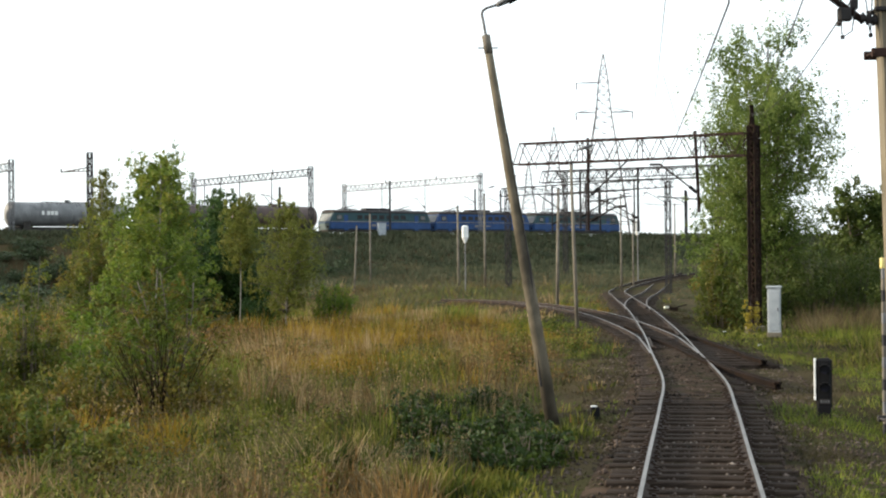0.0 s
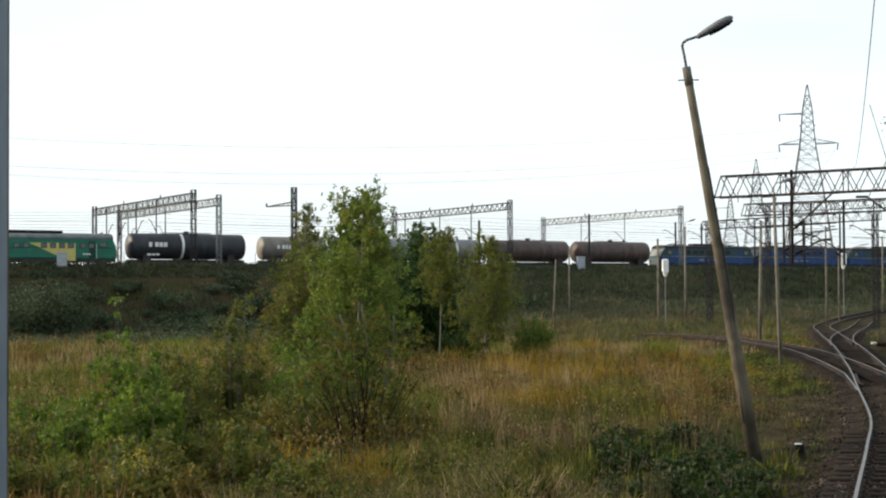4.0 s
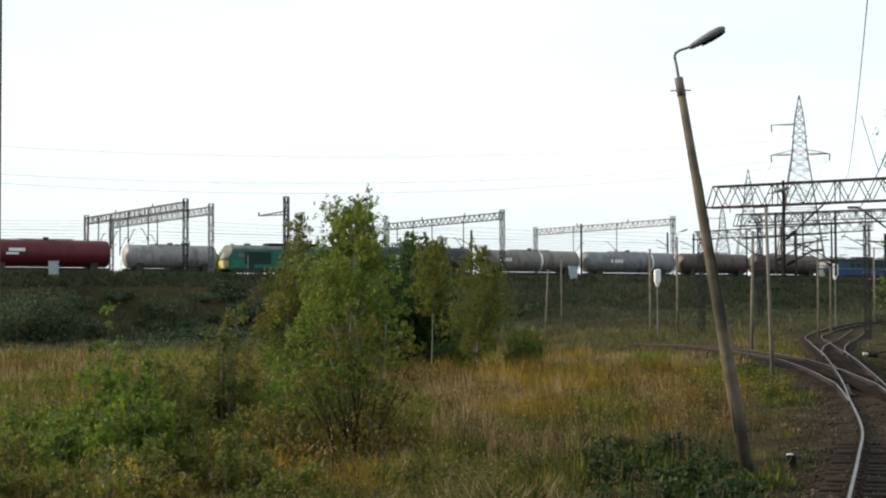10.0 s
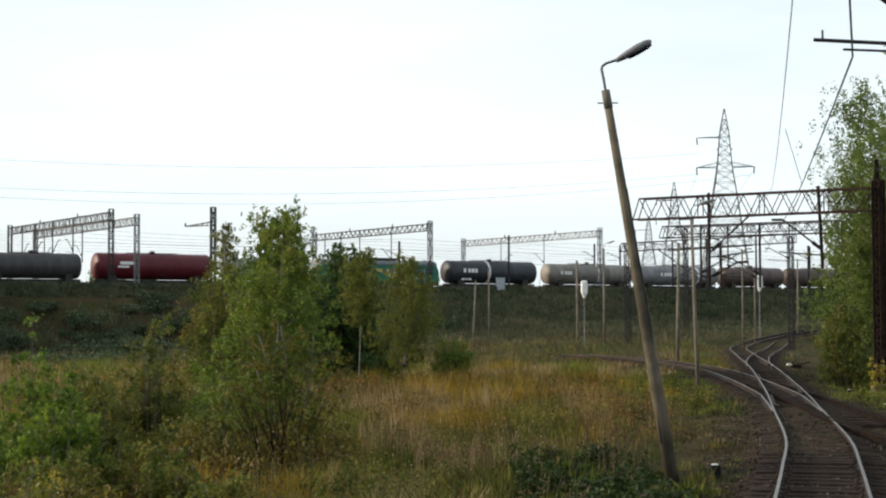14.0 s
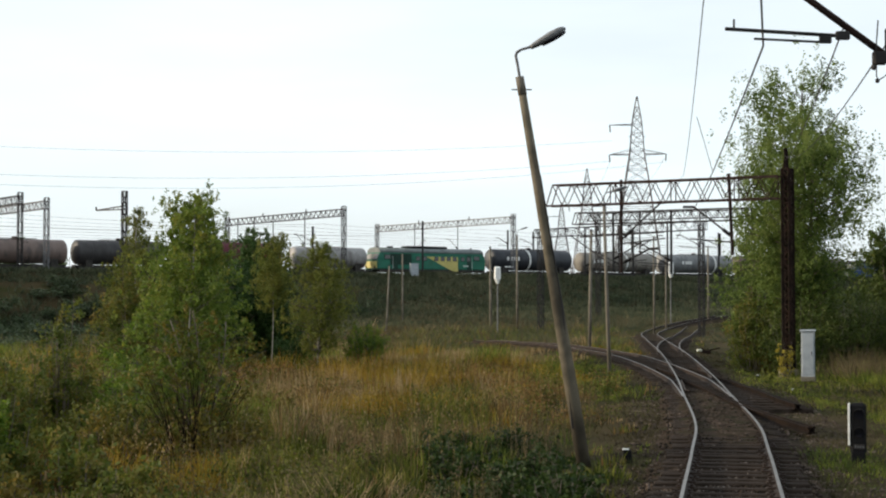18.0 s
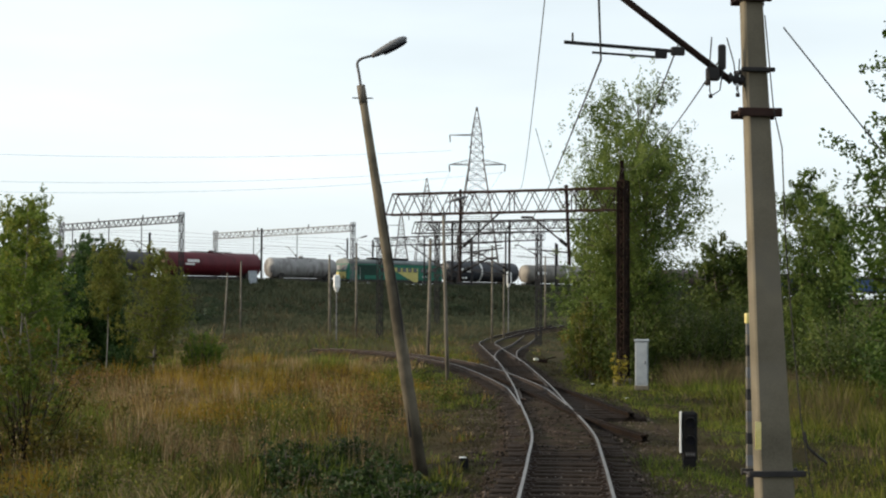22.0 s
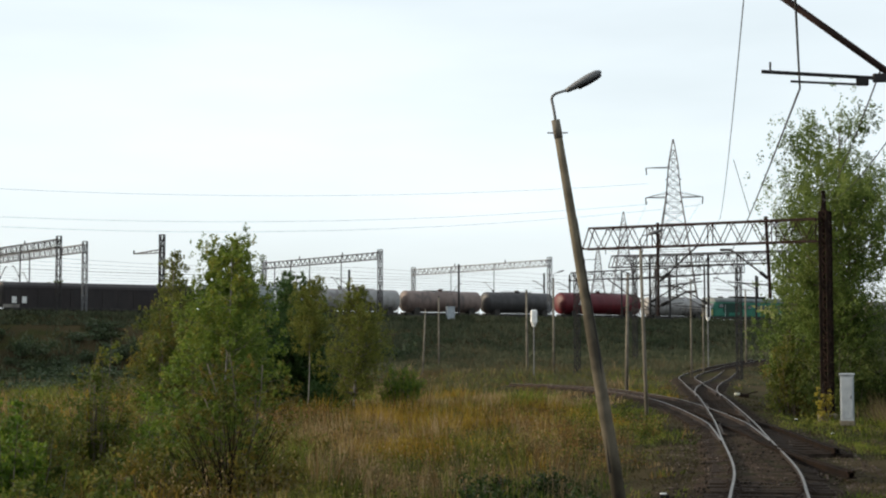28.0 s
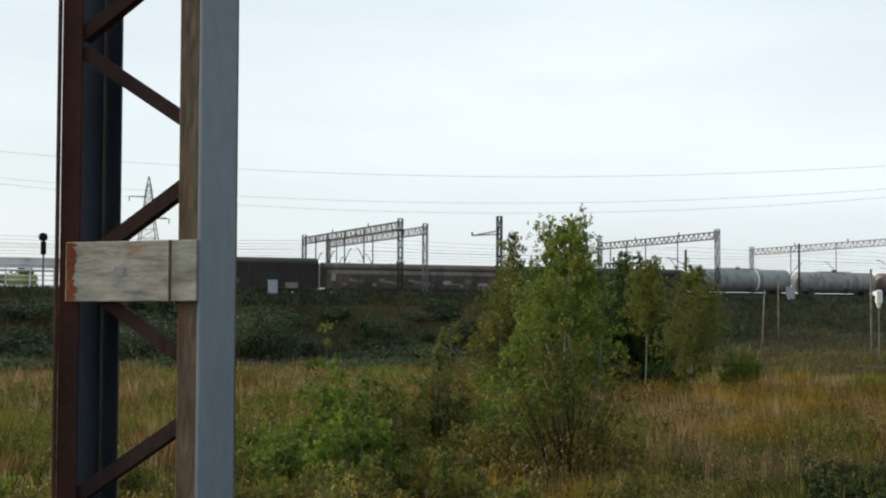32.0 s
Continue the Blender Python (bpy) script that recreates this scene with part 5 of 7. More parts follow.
def tank_wagon(left, right, paint, label, r=1.32, zc=2.88, band=None, marks=(), frame=True, top_walk=True, second=None, pale_end=False):
    length = (right - left) * SC
    ob = place(thing("tank_wagon", label=label, category="tank wagon", group="wagons of the freight train"), left, right)
    L = length / 2
    barrel = part("barrel", barrel_piece(-L, L, r, zc=zc), M_TANK[paint], ob, smooth=True)
    if second:
        x0, x1, p2 = second
        part("barrel_jacket", barrel_piece(x0 * L, x1 * L, r + 0.02, (False, False), zc), M_TANK[p2], ob, "differently painted part of the barrel", True)
    if band is not None:
        part("band", barrel_piece(band * L - 0.14, band * L + 0.14, r + 0.03, (False, False), zc), M_LETTER, barrel, "white ring round the barrel", True)
    for s in (-0.66, -0.33, 0.0, 0.33, 0.66):
        part("seam_ring", barrel_piece(s * L - 0.03, s * L + 0.03, r + 0.012, (False, False), zc, 24), M_TANK[paint], barrel, "", True)
    part("underframe", Geo().box((0, 0, 1.18), (length - 0.1, 0.9, 0.62), 0.02).box((-L + 0.6, 0, 1.05), (1.0, 2.5, 0.28), 0.03).box((L - 0.6, 0, 1.05), (1.0, 2.5, 0.28), 0.03), M_BOGIE, ob)
    for y in (-1.2, 1.2):
        part("side_sill", Geo().box((0, y, 1.05), (length - 0.1, 0.09, 0.34), 0.01).box((0.8, y * 0.9, 0.80), (2.6, 0.3, 0.34), 0.04), M_BOGIE, ob)
    for s in (-0.72, 0.72):
        part("saddle", Geo().prism([(s * L - 0.45, 1.15), (s * L + 0.45, 1.15), (s * L + 0.35, zc - 0.6), (s * L - 0.35, zc - 0.6)], -1.05, 1.05), M_BOGIE, ob)
    if top_walk:
        part("walkway", Geo().box((0, 0, zc + r + 0.06), (length * 0.42, 0.75, 0.05), 0.01), M_DARKSTEEL, ob, "dark roof walkway")
    dome = part("manhole", Geo().tube((0, 0, zc + r - 0.12), (0, 0, zc + r + 0.20), 0.30, 0.27, 14), M_TANK[paint], ob)
    part("manhole_lid", Geo().tube((0, 0, zc + r + 0.20), (0, 0, zc + r + 0.26), 0.33, 0.30, 14), M_DARKSTEEL, dome)
    g = Geo()
    for x in (-0.22, 0.22):
        g.tube((x, -r * 1.02, 1.15), (x, -r * 0.72, zc + r * 0.75), 0.022, n=6)
        g.tube((x, -r * 0.72, zc + r * 0.75), (x, -0.35, zc + r + 0.08), 0.022, n=6)
    for k in range(9):
        t = k / 8
        g.tube((-0.22, -r * (1.02 - 0.3 * t), 1.2 + (zc + r * 0.72 - 1.2) * t), (0.22, -r * (1.02 - 0.3 * t), 1.2 + (zc + r * 0.72 - 1.2) * t), 0.016, n=5)
    part("ladder", g, M_DARKSTEEL, ob).matrix_basis = pose(0.9, 0, 0)
    part("end_platform", Geo().box((-L + 0.15, 0, 1.3), (0.7, 2.4, 0.05), 0.01).beam((-L + 0.1, -1.1, 1.3), (-L + 0.1, -1.1, 2.3), 0.04).beam((-L + 0.1, 1.1, 1.3), (-L + 0.1, 1.1, 2.3), 0.04).beam((-L + 0.1, -1.1, 2.3), (-L + 0.1, 1.1, 2.3), 0.04), M_DARKSTEEL, ob)
    part("drain_valve", Geo().tube((0, 0, 1.25), (0, 0, 0.7), 0.14, 0.10, 8).box((0, -0.9, 0.75), (0.5, 1.2, 0.3), 0.05), M_BOGIE, ob)
    for x, z, ws, h in marks:
        bars_on_side(barrel, x * L, z, ws, h, r, zc, M_LETTER)
    running_gear(ob, length, L - 1.9)
    return ob


def van_wagon(left, right, paint, label, ribs, patches=(), tall=0.0):
    """A long sliding-wall van."""
    length = (right - left) * SC
    ob = place(thing("covered_wagon", label=label, category="goods wagon", group="wagons of the freight train"), left, right)
    L = length / 2
    out = [(-1.40, 1.42), (1.40, 1.42), (1.42, 3.40 + tall), (1.28, 3.76 + tall), (0.8, 4.06 + tall), (0.0, 4.16 + tall), (-0.8, 4.06 + tall), (-1.28, 3.76 + tall), (-1.42, 3.40 + tall)]
    g = Geo().ring_tube([[(x, y, z) for y, z in out] for x in (-L, -L + 0.02, L - 0.02, L)])
    part("body", g, paint, ob)
    n = int(length / ribs)
    rib = mesh_of("wall_rib", Geo().box((0, -1.435, 2.40 + tall / 2), (0.09, 0.06, 1.9 + tall), 0.012), paint)
    for i in range(n + 1):
        q = new("wall_rib", rib)
        q.parent = ob
        q.matrix_basis = pose(-L + 0.15 + (length - 0.3) * i / n, 0, 0)
    part("roof_edge", Geo().box((0, -1.40, 3.47 + tall), (length, 0.10, 0.14), 0.02), M_VANDARK, ob, "dark roof edge")
    part("sill", Geo().box((0, -1.36, 1.30), (length, 0.16, 0.24), 0.02), M_BOGIE, ob)
    part("underframe", Geo().box((0, 0, 1.12), (length, 1.2, 0.30), 0.02).box((0, -0.9, 0.72), (4.2, 0.3, 0.35), 0.04), M_BOGIE, ob)
    for s in (-1, 1):
        g = Geo()
        for y in (-1.1, 0, 1.1):
            g.box((s * (L + 0.03), y, 2.4), (0.07, 0.12, 2.3), 0.01)
        part("end_post", g, paint, ob)
    for x, z, w, h, m in patches:
        part("marking", Geo().box((x * L, -1.475, z), (w, 0.012, h)), m, ob, "pale unreadable marking")
    running_gear(ob, length, L - 2.6)
    return ob


def carrier_wagon(left, right):
    """An open two-deck carrier with pale posts and a pale load."""
    length = (right - left) * SC
    ob = place(thing("car_carrier_wagon", label="white two-deck carrier wagon with yellow-green load behind rails", category="goods wagon", group="wagons of the freight train"), left, right)
    L = length / 2
    part("lower_deck", Geo().box((0, 0, 1.15), (length, 2.8, 0.22), 0.02), M_VANWHITE, ob)
    part("upper_deck", Geo().box((0, 0, 2.75), (length, 2.8, 0.14), 0.02), M_VANWHITE, ob)
    part("roof_rail", Geo().box((0, -1.40, 3.95), (length, 0.12, 0.16), 0.02).box((0, 1.40, 3.95), (length, 0.12, 0.16), 0.02), M_VANWHITE, ob)
    n = 12
    for i in range(n + 1):
        part("post", Geo().box((-L + 0.2 + (length - 0.4) * i / n, -1.42, 2.6), (0.16, 0.10, 2.8), 0.02), M_VANWHITE, ob)
    for z in (1.75, 2.2, 3.3):
        part("guard_rail", Geo().box((0, -1.43, z), (length, 0.05, 0.10), 0.01), M_VANWHITE, ob)
    part("mesh_panel", Geo().box((0, -1.30, 3.4), (length - 0.4, 0.03, 0.9)), M_VANWHITE, ob)
    part("load", Geo().box((-2, -0.2, 1.85), (length - 9, 1.9, 0.95), 0.3), M_CARGO, ob, "yellow-green wrapped load")
    running_gear(ob, length, L - 2.6)
    return ob


def diesel_loco(left, right):
    """Six-axle diesel with two cabs, green with a yellow wedge."""
    length = (right - left) * SC
    ob = place(thing("diesel_locomotive", label="green six-axle diesel locomotive with yellow wedge and grey roof", category="locomotive"), left, right)
    L = length / 2

    def shell(z0, z1, y, nose=0.0):
        return [(-L + 0.25 + nose, z0), (L - 0.25 - nose, z0), (L - nose, z1), (-L + nose, z1)]

    part("lower_body", Geo().box((0, 0, 2.08), (length - 0.1, 2.95, 1.17), 0.10), M_GREEN, ob)
    part("upper_body", Geo().prism([(-L + 0.05, 2.66), (L - 0.05, 2.66), (L - 0.45, 3.55), (-L + 0.45, 3.55)], -1.46, 1.46), M_GREEN, ob)
    roof = [[(x, y * s, z) for y, z in ((-1.46, 3.55), (-1.35, 3.85), (-0.9, 4.12), (0, 4.24), (0.9, 4.12), (1.35, 3.85), (1.46, 3.55))] for x, s in ((-L + 0.40, 1.0), (L - 0.40, 1.0))]
    part("roof", Geo().ring_tube(roof), M_LOCOROOF, ob, "dark grey rounded roof", True)
    part("exhaust_hood", Geo().box((-0.3, 0, 4.32), (6.2, 1.5, 0.26), 0.08).box((-5.6, 0, 4.25), (0.6, 0.6, 0.3), 0.05), M_BLACK, ob, "black exhaust hood")
    part("horn", Geo().tube((-L + 1.4, 0.3, 4.2), (-L + 1.0, 0.3, 4.32), 0.06, 0.10, 8).tube((L - 1.4, 0.3, 4.2), (L - 1.0, 0.3, 4.32), 0.06, 0.10, 8), M_DARKSTEEL, ob)
    part("yellow_wedge", Geo().prism([(-1.1, 3.14), (3.9, 3.14), (3.9, 1.30), (3.2, 1.28), (1.5, 2.0), (0.2, 2.6)], -1.492, -1.476), M_LOCOYELLOW, ob, "yellow painted wedge")
    for x in (-2.3, -1.3, 0.55, 1.5, 2.45, 3.4, 4.7, 5.6):
        win = part("engine_room_window", Geo().box((x, -1.485, 2.86), (0.66, 0.04, 0.56), 0.02), M_GREENDARK, ob)
        part("pane", Geo().box((x, -1.508, 2.86), (0.54, 0.02, 0.44), 0.02), M_GLASS, win)
    grille = part("side_grille", Geo().box((-4.9, -1.47, 2.75), (3.2, 0.05, 1.35), 0.02), M_GREENDARK, ob, "dark louvred grille")
    for k in range(9):
        part("louvre", Geo().box((-4.9, -1.505, 2.20 + 0.14 * k), (3.0, 0.03, 0.05)), M_GREENDARK, grille)
    for s in (-1, 1):
        cabx = s * (L - 1.5)
        win = part("cab_side_window", Geo().box((cabx, -1.47, 3.0), (0.95, 0.05, 0.60), 0.03), M_GREENDARK, ob)
        part("pane", Geo().box((cabx, -1.50, 3.0), (0.80, 0.02, 0.46), 0.02), M_GLASS, win)
        part("cab_door", Geo().box((s * (L - 2.7), -1.475, 2.4), (0.68, 0.03, 1.9), 0.02), M_GREENDARK, ob)
        part("cab_handrail", Geo().tube((s * (L - 2.25), -1.53, 1.5), (s * (L - 2.25), -1.53, 3.1), 0.02, n=6), M_LETTER, ob)
        front = part("cab_front", Geo().box((s * (L + 0.005), 0, 2.05), (0.12, 2.6, 0.85), 0.04), M_LOCOYELLOW, ob, "yellow cab front")
        for y in (-0.66, 0.66):
            # left end: pale paint in place of glass stands in for sky reflection
            wf = part("windscreen", Geo().prism([(s * (L - 0.04), 2.72), (s * (L - 0.02), 2.72), (s * (L - 0.36), 3.42), (s * (L - 0.38), 3.42)], y - 0.58, y + 0.58), M_TANK["pale"] if s < 0 else M_GLASS, ob, "windscreen, its bright reflection painted pale at the left end")
        for y in (-0.95, 0.95):
            part("headlight", Geo().tube((s * (L + 0.02), y, 1.78), (s * (L + 0.12), y, 1.78), 0.13, n=12), M_LENS, front)
        part("snow_plough", Geo().prism([(s * (L - 0.1), 0.25), (s * (L + 0.45), 0.30), (s * (L + 0.05), 0.85), (s * (L - 0.2), 0.85)], -1.3, 1.3), M_REDPAINT, ob, "red plough blade")
    part("frame_skirt", Geo().box((0, -1.42, 1.32), (length - 0.3, 0.12, 0.34), 0.02).box((0, 1.42, 1.32), (length - 0.3, 0.12, 0.34), 0.02), M_BOGIE, ob)
    part("fuel_tank", Geo().box((0, 0, 0.72), (3.2, 2.6, 0.75), 0.10), M_BOGIE, ob)
    for k in range(3):
        part("number_bar", Geo().box((L - 3.6 + 0.3 * k, -1.50, 2.0), (0.2, 0.012, 0.16)), M_LETTER, ob)
    running_gear(ob, length, L - 4.2, True)
    return ob


def electric_loco(left, right, first, upper=None):
    """Four-axle blue electric locomotive."""
    length = (right - left) * SC
    ob = place(thing("electric_locomotive", label="blue electric locomotive with dark teal upper body and roof gear", category="locomotive", group="blue electric locomotives"), left, right)
    L = length / 2 - 0.4
    part("lower_body", Geo().box((0, 0, 1.90), (2 * L, 2.9, 0.95), 0.10), M_BLUE, ob, "deep blue lower body")
    part("upper_body", Geo().prism([(-L + 0.02, 2.36), (L - 0.02, 2.36), (L - 0.55, 3.45), (-L + 0.55, 3.45)], -1.43, 1.43), upper or M_PALEBLUE, ob, "blue upper body")
    part("roof", Geo().ring_tube([[(x, y, z) for y, z in ((-1.43, 3.45), (-1.2, 3.72), (-0.6, 3.86), (0.6, 3.86), (1.2, 3.72), (1.43, 3.45))] for x in (-L + 0.5, L - 0.5)]), M_DARKSTEEL, ob, "dark roof", True)
    part("stripe", Geo().box((0, -1.465, 2.40), (2 * L - 0.2, 0.02, 0.07)), M_TANK["pale"], ob, "thin pale stripe")
    for i in range(7):
        g = part("louvre_window", Geo().box((-3.3 + 1.1 * i, -1.44, 2.95), (0.75, 0.04, 0.5), 0.02), M_DARKSTEEL, ob)
    for s in (-1, 1):
        win = part("cab_side_window", Geo().box((s * (L - 1.3), -1.44, 2.9), (0.8, 0.05, 0.6), 0.03), M_DARKSTEEL, ob)
        part("pane", Geo().box((s * (L - 1.3), -1.47, 2.9), (0.66, 0.02, 0.46), 0.02), M_GLASS, win)
        part("cab_door", Geo().box((s * (L - 2.3), -1.45, 2.25), (0.6, 0.03, 1.9), 0.02), M_BLUE, ob)
        front = part("cab_front", Geo().box((s * (L + 0.01), 0, 1.8), (0.08, 2.5, 0.9), 0.03), M_PALEBLUE if s < 0 and first else M_BLUE, ob)
        part("windscreen", Geo().prism([(s * (L - 0.04), 2.45), (s * (L - 0.01), 2.45), (s * (L - 0.46), 3.35), (s * (L - 0.49), 3.35)], -1.2, 1.2), M_TANK["sage"] if s < 0 and first else M_GLASS, ob)
        for y in (-0.95, 0.95):
            part("headlight", Geo().tube((s * (L + 0.03), y, 1.75), (s * (L + 0.12), y, 1.75), 0.14, n=12), M_LENS, front)
    for x in (-4.2, 4.2):
        p = part("pantograph", Geo().box((x, 0, 3.98), (2.0, 1.5, 0.08), 0.02).tube((x - 0.9, -0.5, 4.0), (x + 0.6, -0.4, 4.35), 0.03, n=6).tube((x - 0.9, 0.5, 4.0), (x + 0.6, 0.4, 4.35), 0.03, n=6).tube((x + 0.6, -0.8, 4.38), (x + 0.6, 0.8, 4.38), 0.035, n=6), M_DARKSTEEL, ob, "folded pantograph")
        for y in (-0.6, 0.6):
            part("insulator", Geo().tube((x, y, 3.82), (x, y, 4.0), 0.09, 0.07, 8), M_RUST, p)
    part("roof_equipment", Geo().box((0, 0, 3.98), (3.6, 1.3, 0.28), 0.06), M_DARKSTEEL, ob)
    part("emblem_bar", Geo().box((-1.2, -1.47, 1.95), (0.7, 0.012, 0.3)).box((0.4, -1.47, 1.95), (1.6, 0.012, 0.12)), M_TANK["pale"], ob)
    part("frame_skirt", Geo().box((0, 0, 1.25), (2 * L, 2.7, 0.34), 0.03), M_BOGIE, ob)
    part("battery_box", Geo().box((0, 0, 0.7), (2.4, 2.5, 0.5), 0.05), M_BOGIE, ob)
    running_gear(ob, length - 0.8, L - 3.6)
    return ob


electric_loco(98.0, 115.1, False)
electric_loco(81.0, 98.0, False, M_BLUE)
electric_loco(64.4, 81.0, True)
tank_wagon(51.6, 63.3, "brown", "soot-stained brown tank wagon behind the blue locomotives")
tank_wagon(38.7, 50.4, "brown", "soot-stained brown tank wagon with pale rounded end")
tank_wagon(22.9, 37.4, "grey", "pale grey tank wagon with white ring and lettering bars", band=0.45, marks=((-0.5, 3.0, (0.3, -0.1, 0.35, 0.35, 0.35), 0.42),))
tank_wagon(7.5, 21.8, "beige", "dirty beige tank wagon with lettering bars", marks=((-0.75, 3.0, (0.3, -0.1, 0.32, 0.32, 0.32), 0.42),), band=0.15)
tank_wagon(-8.3, 5.6, "black", "black tank wagon with white ring and lettering bars", band=-0.12, marks=((-0.70, 3.1, (0.35, -0.12, 0.40, 0.40, 0.40), 0.48), (-0.72, 2.1, (0.5, 0.3, 0.4), 0.35)), r=1.40, zc=2.95)
diesel_loco(-27.2, -9.9)
tank_wagon(-39.1, -28.3, "pale", "pale grey stained tank wagon behind the green locomotive", r=1.27, zc=2.80)
tank_wagon(-54.9, -40.8, "red", "deep red tank wagon with a pale slanted emblem", r=1.44, zc=2.98, marks=((-0.62, 3.3, (1.7,), 0.34), (-0.66, 2.9, (1.3,), 0.20)))
tank_wagon(-67.5, -56.4, "charcoal", "charcoal grey tank wagon with rusty end", r=1.36, zc=2.90)
tank_wagon(-80.3, -68.4, "rose", "rose-brown tank wagon fading to dark grey")
tank_wagon(-93.0, -81.1, "pale", "whitish grey stained tank wagon")
tank_wagon(-109.0, -94.2, "sage", "pale sage-grey tank wagon with a white ring", band=0.30, r=1.40, zc=2.95)
van_wagon(-132.7, -110.0, M_VANDARK, "long dark sliding-wall wagon with small pale markings", 1.8, [(-0.90, 2.2, 0.5, 0.7, M_LETTER), (-0.80, 2.2, 0.5, 0.7, M_LETTER), (-0.93, 1.55, 1.8, 0.35, M_TANK["beige"])])
van_wagon(-156.4, -133.7, M_VANBROWN, "long brown ribbed sliding-wall wagon with faded markings", 0.95, [(-0.92, 2.6, 0.5, 0.9, M_TANK["pale"]), (0.0, 3.12, 21.4, 0.42, M_TANK["beige"])] + [(-0.80 + 0.078 * k, 1.78 + 0.16 * (k * 7 % 4), 0.45 + 0.25 * (k * 5 % 4), 0.22 + 0.10 * (k % 3), M_TANK[("beige", "rose", "pale", "grey", "charcoal")[k * 3 % 5]]) for k in range(22)])
van_wagon(-179.8, -157.2, M_VANDARK, "long dark sliding-wall wagon behind the brown one", 1.8, [(0.72, 1.6, 1.4, 0.6, M_TANK["beige"]), (0.15, 2.0, 1.0, 0.5, M_TANK["beige"])], tall=0.45)
carrier_wagon(-211.0, -181.0)


# ---- the main line's own track ----
def main_line():
    ob = thing("track", label="main line track on top of the embankment", category="railway track", group="tracks on the embankment", kind="structure")
    for w in (0.7535, -0.7535):
        pts = [along(u, w, RAIL_Z) for u in (-260, -120, 0, 140)]
        part("rail", sweep(pts, RAIL_OUTLINE), M_RAIL, ob)
    part("ballast", Geo().ring_tube([[along(u, w, z) for w, z in ((-2.6, RAIL_Z - 0.15), (2.6, RAIL_Z - 0.15), (3.4, RAIL_Z - 0.7), (-3.4, RAIL_Z - 0.7))] for u in (-260, 140)]), M_BALLAST, ob)


main_line()


# ---- trees and shrubs ----
def leaf_quads(rng, centres, size, droop=0.3):
    """Small folded diamonds with random turns about the given places."""
    n = len(centres)
    a = rng.normal(size=(n, 3))
    a[:, 2] -= droop
    a /= np.linalg.norm(a, axis=1)[:, None]
    b = np.cross(a, rng.normal(size=(n, 3)))
    b /= np.linalg.norm(b, axis=1)[:, None] + 1e-9
    s = (size * rng.uniform(0.6, 1.3, n))[:, None]
    v = np.stack([centres - a * s, centres + b * s * 0.62, centres + a * s, centres - b * s * 0.62], 1).reshape(-1, 3)
    f = np.arange(n * 4).reshape(-1, 4)
    return v, f


def tree(x, y, top, radius, leaves, bark, label, name="birch_tree", category="tree", seed=1, clear=0.15, limbs=34, count=5000, leaf=0.045, spread=0.26,
         trunk=0.07, lean=(0.0, 0.0), stems=1, belly=0.38, up=0.55, group="", base=None, ragged=0.35, taper=0.7):
    """A tapered trunk with limbs, and a crown of leaves along the twigs."""
    rng = np.random.default_rng(seed)
    z0 = (gz(x, y) if base is None else base) - 0.1
    h = top - z0
    ob = thing(name, pose(x, y, z0), label, category, group)
    wood, twigs, centres = Geo(), Geo(), []
    for st in range(stems):
        fan = rng.normal(size=2) * (0.0 if stems == 1 else radius * 0.32)
        hh = h * (1.0 if st == 0 else rng.uniform(0.7, 0.97))

        def axis(t):
            return np.array([fan[0] * t + lean[0] * t + 0.05 * radius * math.sin(5 * t + seed), fan[1] * t + lean[1] * t + 0.05 * radius * math.cos(4 * t + seed), hh * t])

        ts = np.linspace(0, 1, 9)
        wood.pipe([axis(t) for t in ts], [max(0.012, trunk * (1 - 0.9 * t) * (0.8 if stems > 1 else 1)) for t in ts], 7)
        for i in range(max(4, limbs // stems)):
            t = clear + (0.97 - clear) * ((i + rng.uniform(0, 1)) / max(4, limbs // stems))
            q = (t - clear) / (1 - clear)
            reach = radius * (0.10 + 0.90 * ((0.45 + 0.55 * math.sin(math.pi * min(1, q / (2 * belly)))) if q < belly else ((1 - q) / (1 - belly)) ** taper)) * rng.uniform(1 - ragged, 1 + ragged * 0.6)
            turn = rng.uniform(0, 2 * math.pi)
            d = np.array([math.cos(turn), math.sin(turn), up * (0.5 + 0.6 * q) * rng.uniform(0.3, 1.5)])
            p0 = axis(t)
            p1 = p0 + d * reach * 0.55
            p2 = p0 + d * reach * np.array([1, 1, 0.85])
            r0 = trunk * (1 - 0.85 * t) * 0.42
            twigs.pipe([p0, p1, p2], [max(0.006, r0), max(0.004, r0 * 0.6), 0.003], 4)
            m = max(8, int(count / limbs * rng.uniform(0.7, 1.3) * (0.25 + 1.35 * reach / radius)))
            k = max(4, m // 15)
            s = np.sqrt(rng.uniform(0.06, 1.0, k))[:, None]
            hubs = p0 + d * reach * s * np.array([1, 1, 0.92]) + rng.normal(size=(k, 3)) * reach * np.array([0.16, 0.16, 0.20])
            size = rng.uniform(0.45, 1.2, (k, 1)) * spread * (0.40 + 0.45 * reach / radius)
            pick = rng.integers(0, k, m)
            q3 = rng.normal(size=(m, 3))
            q3 /= np.linalg.norm(q3, axis=1)[:, None] + 1e-9
            c = hubs[pick] + q3 * (rng.uniform(0, 1, (m, 1)) ** 0.45) * size[pick] * 1.35 * np.array([0.8, 0.8, 1.15])
            centres.append(c)
    part("trunk", wood, bark, ob, "", True)
    tagged(part("limb_tangle", twigs, M_BARKDARK, ob, "thin dark limbs"), kind="stuff")
    v, f = leaf_quads(rng, np.concatenate(centres), leaf)
    crown = new("crown", raw_mesh("crown", v, f, leaves))
    crown.parent = ob
    tagged(crown, "crown of small separate leaves", kind="stuff")
    return ob


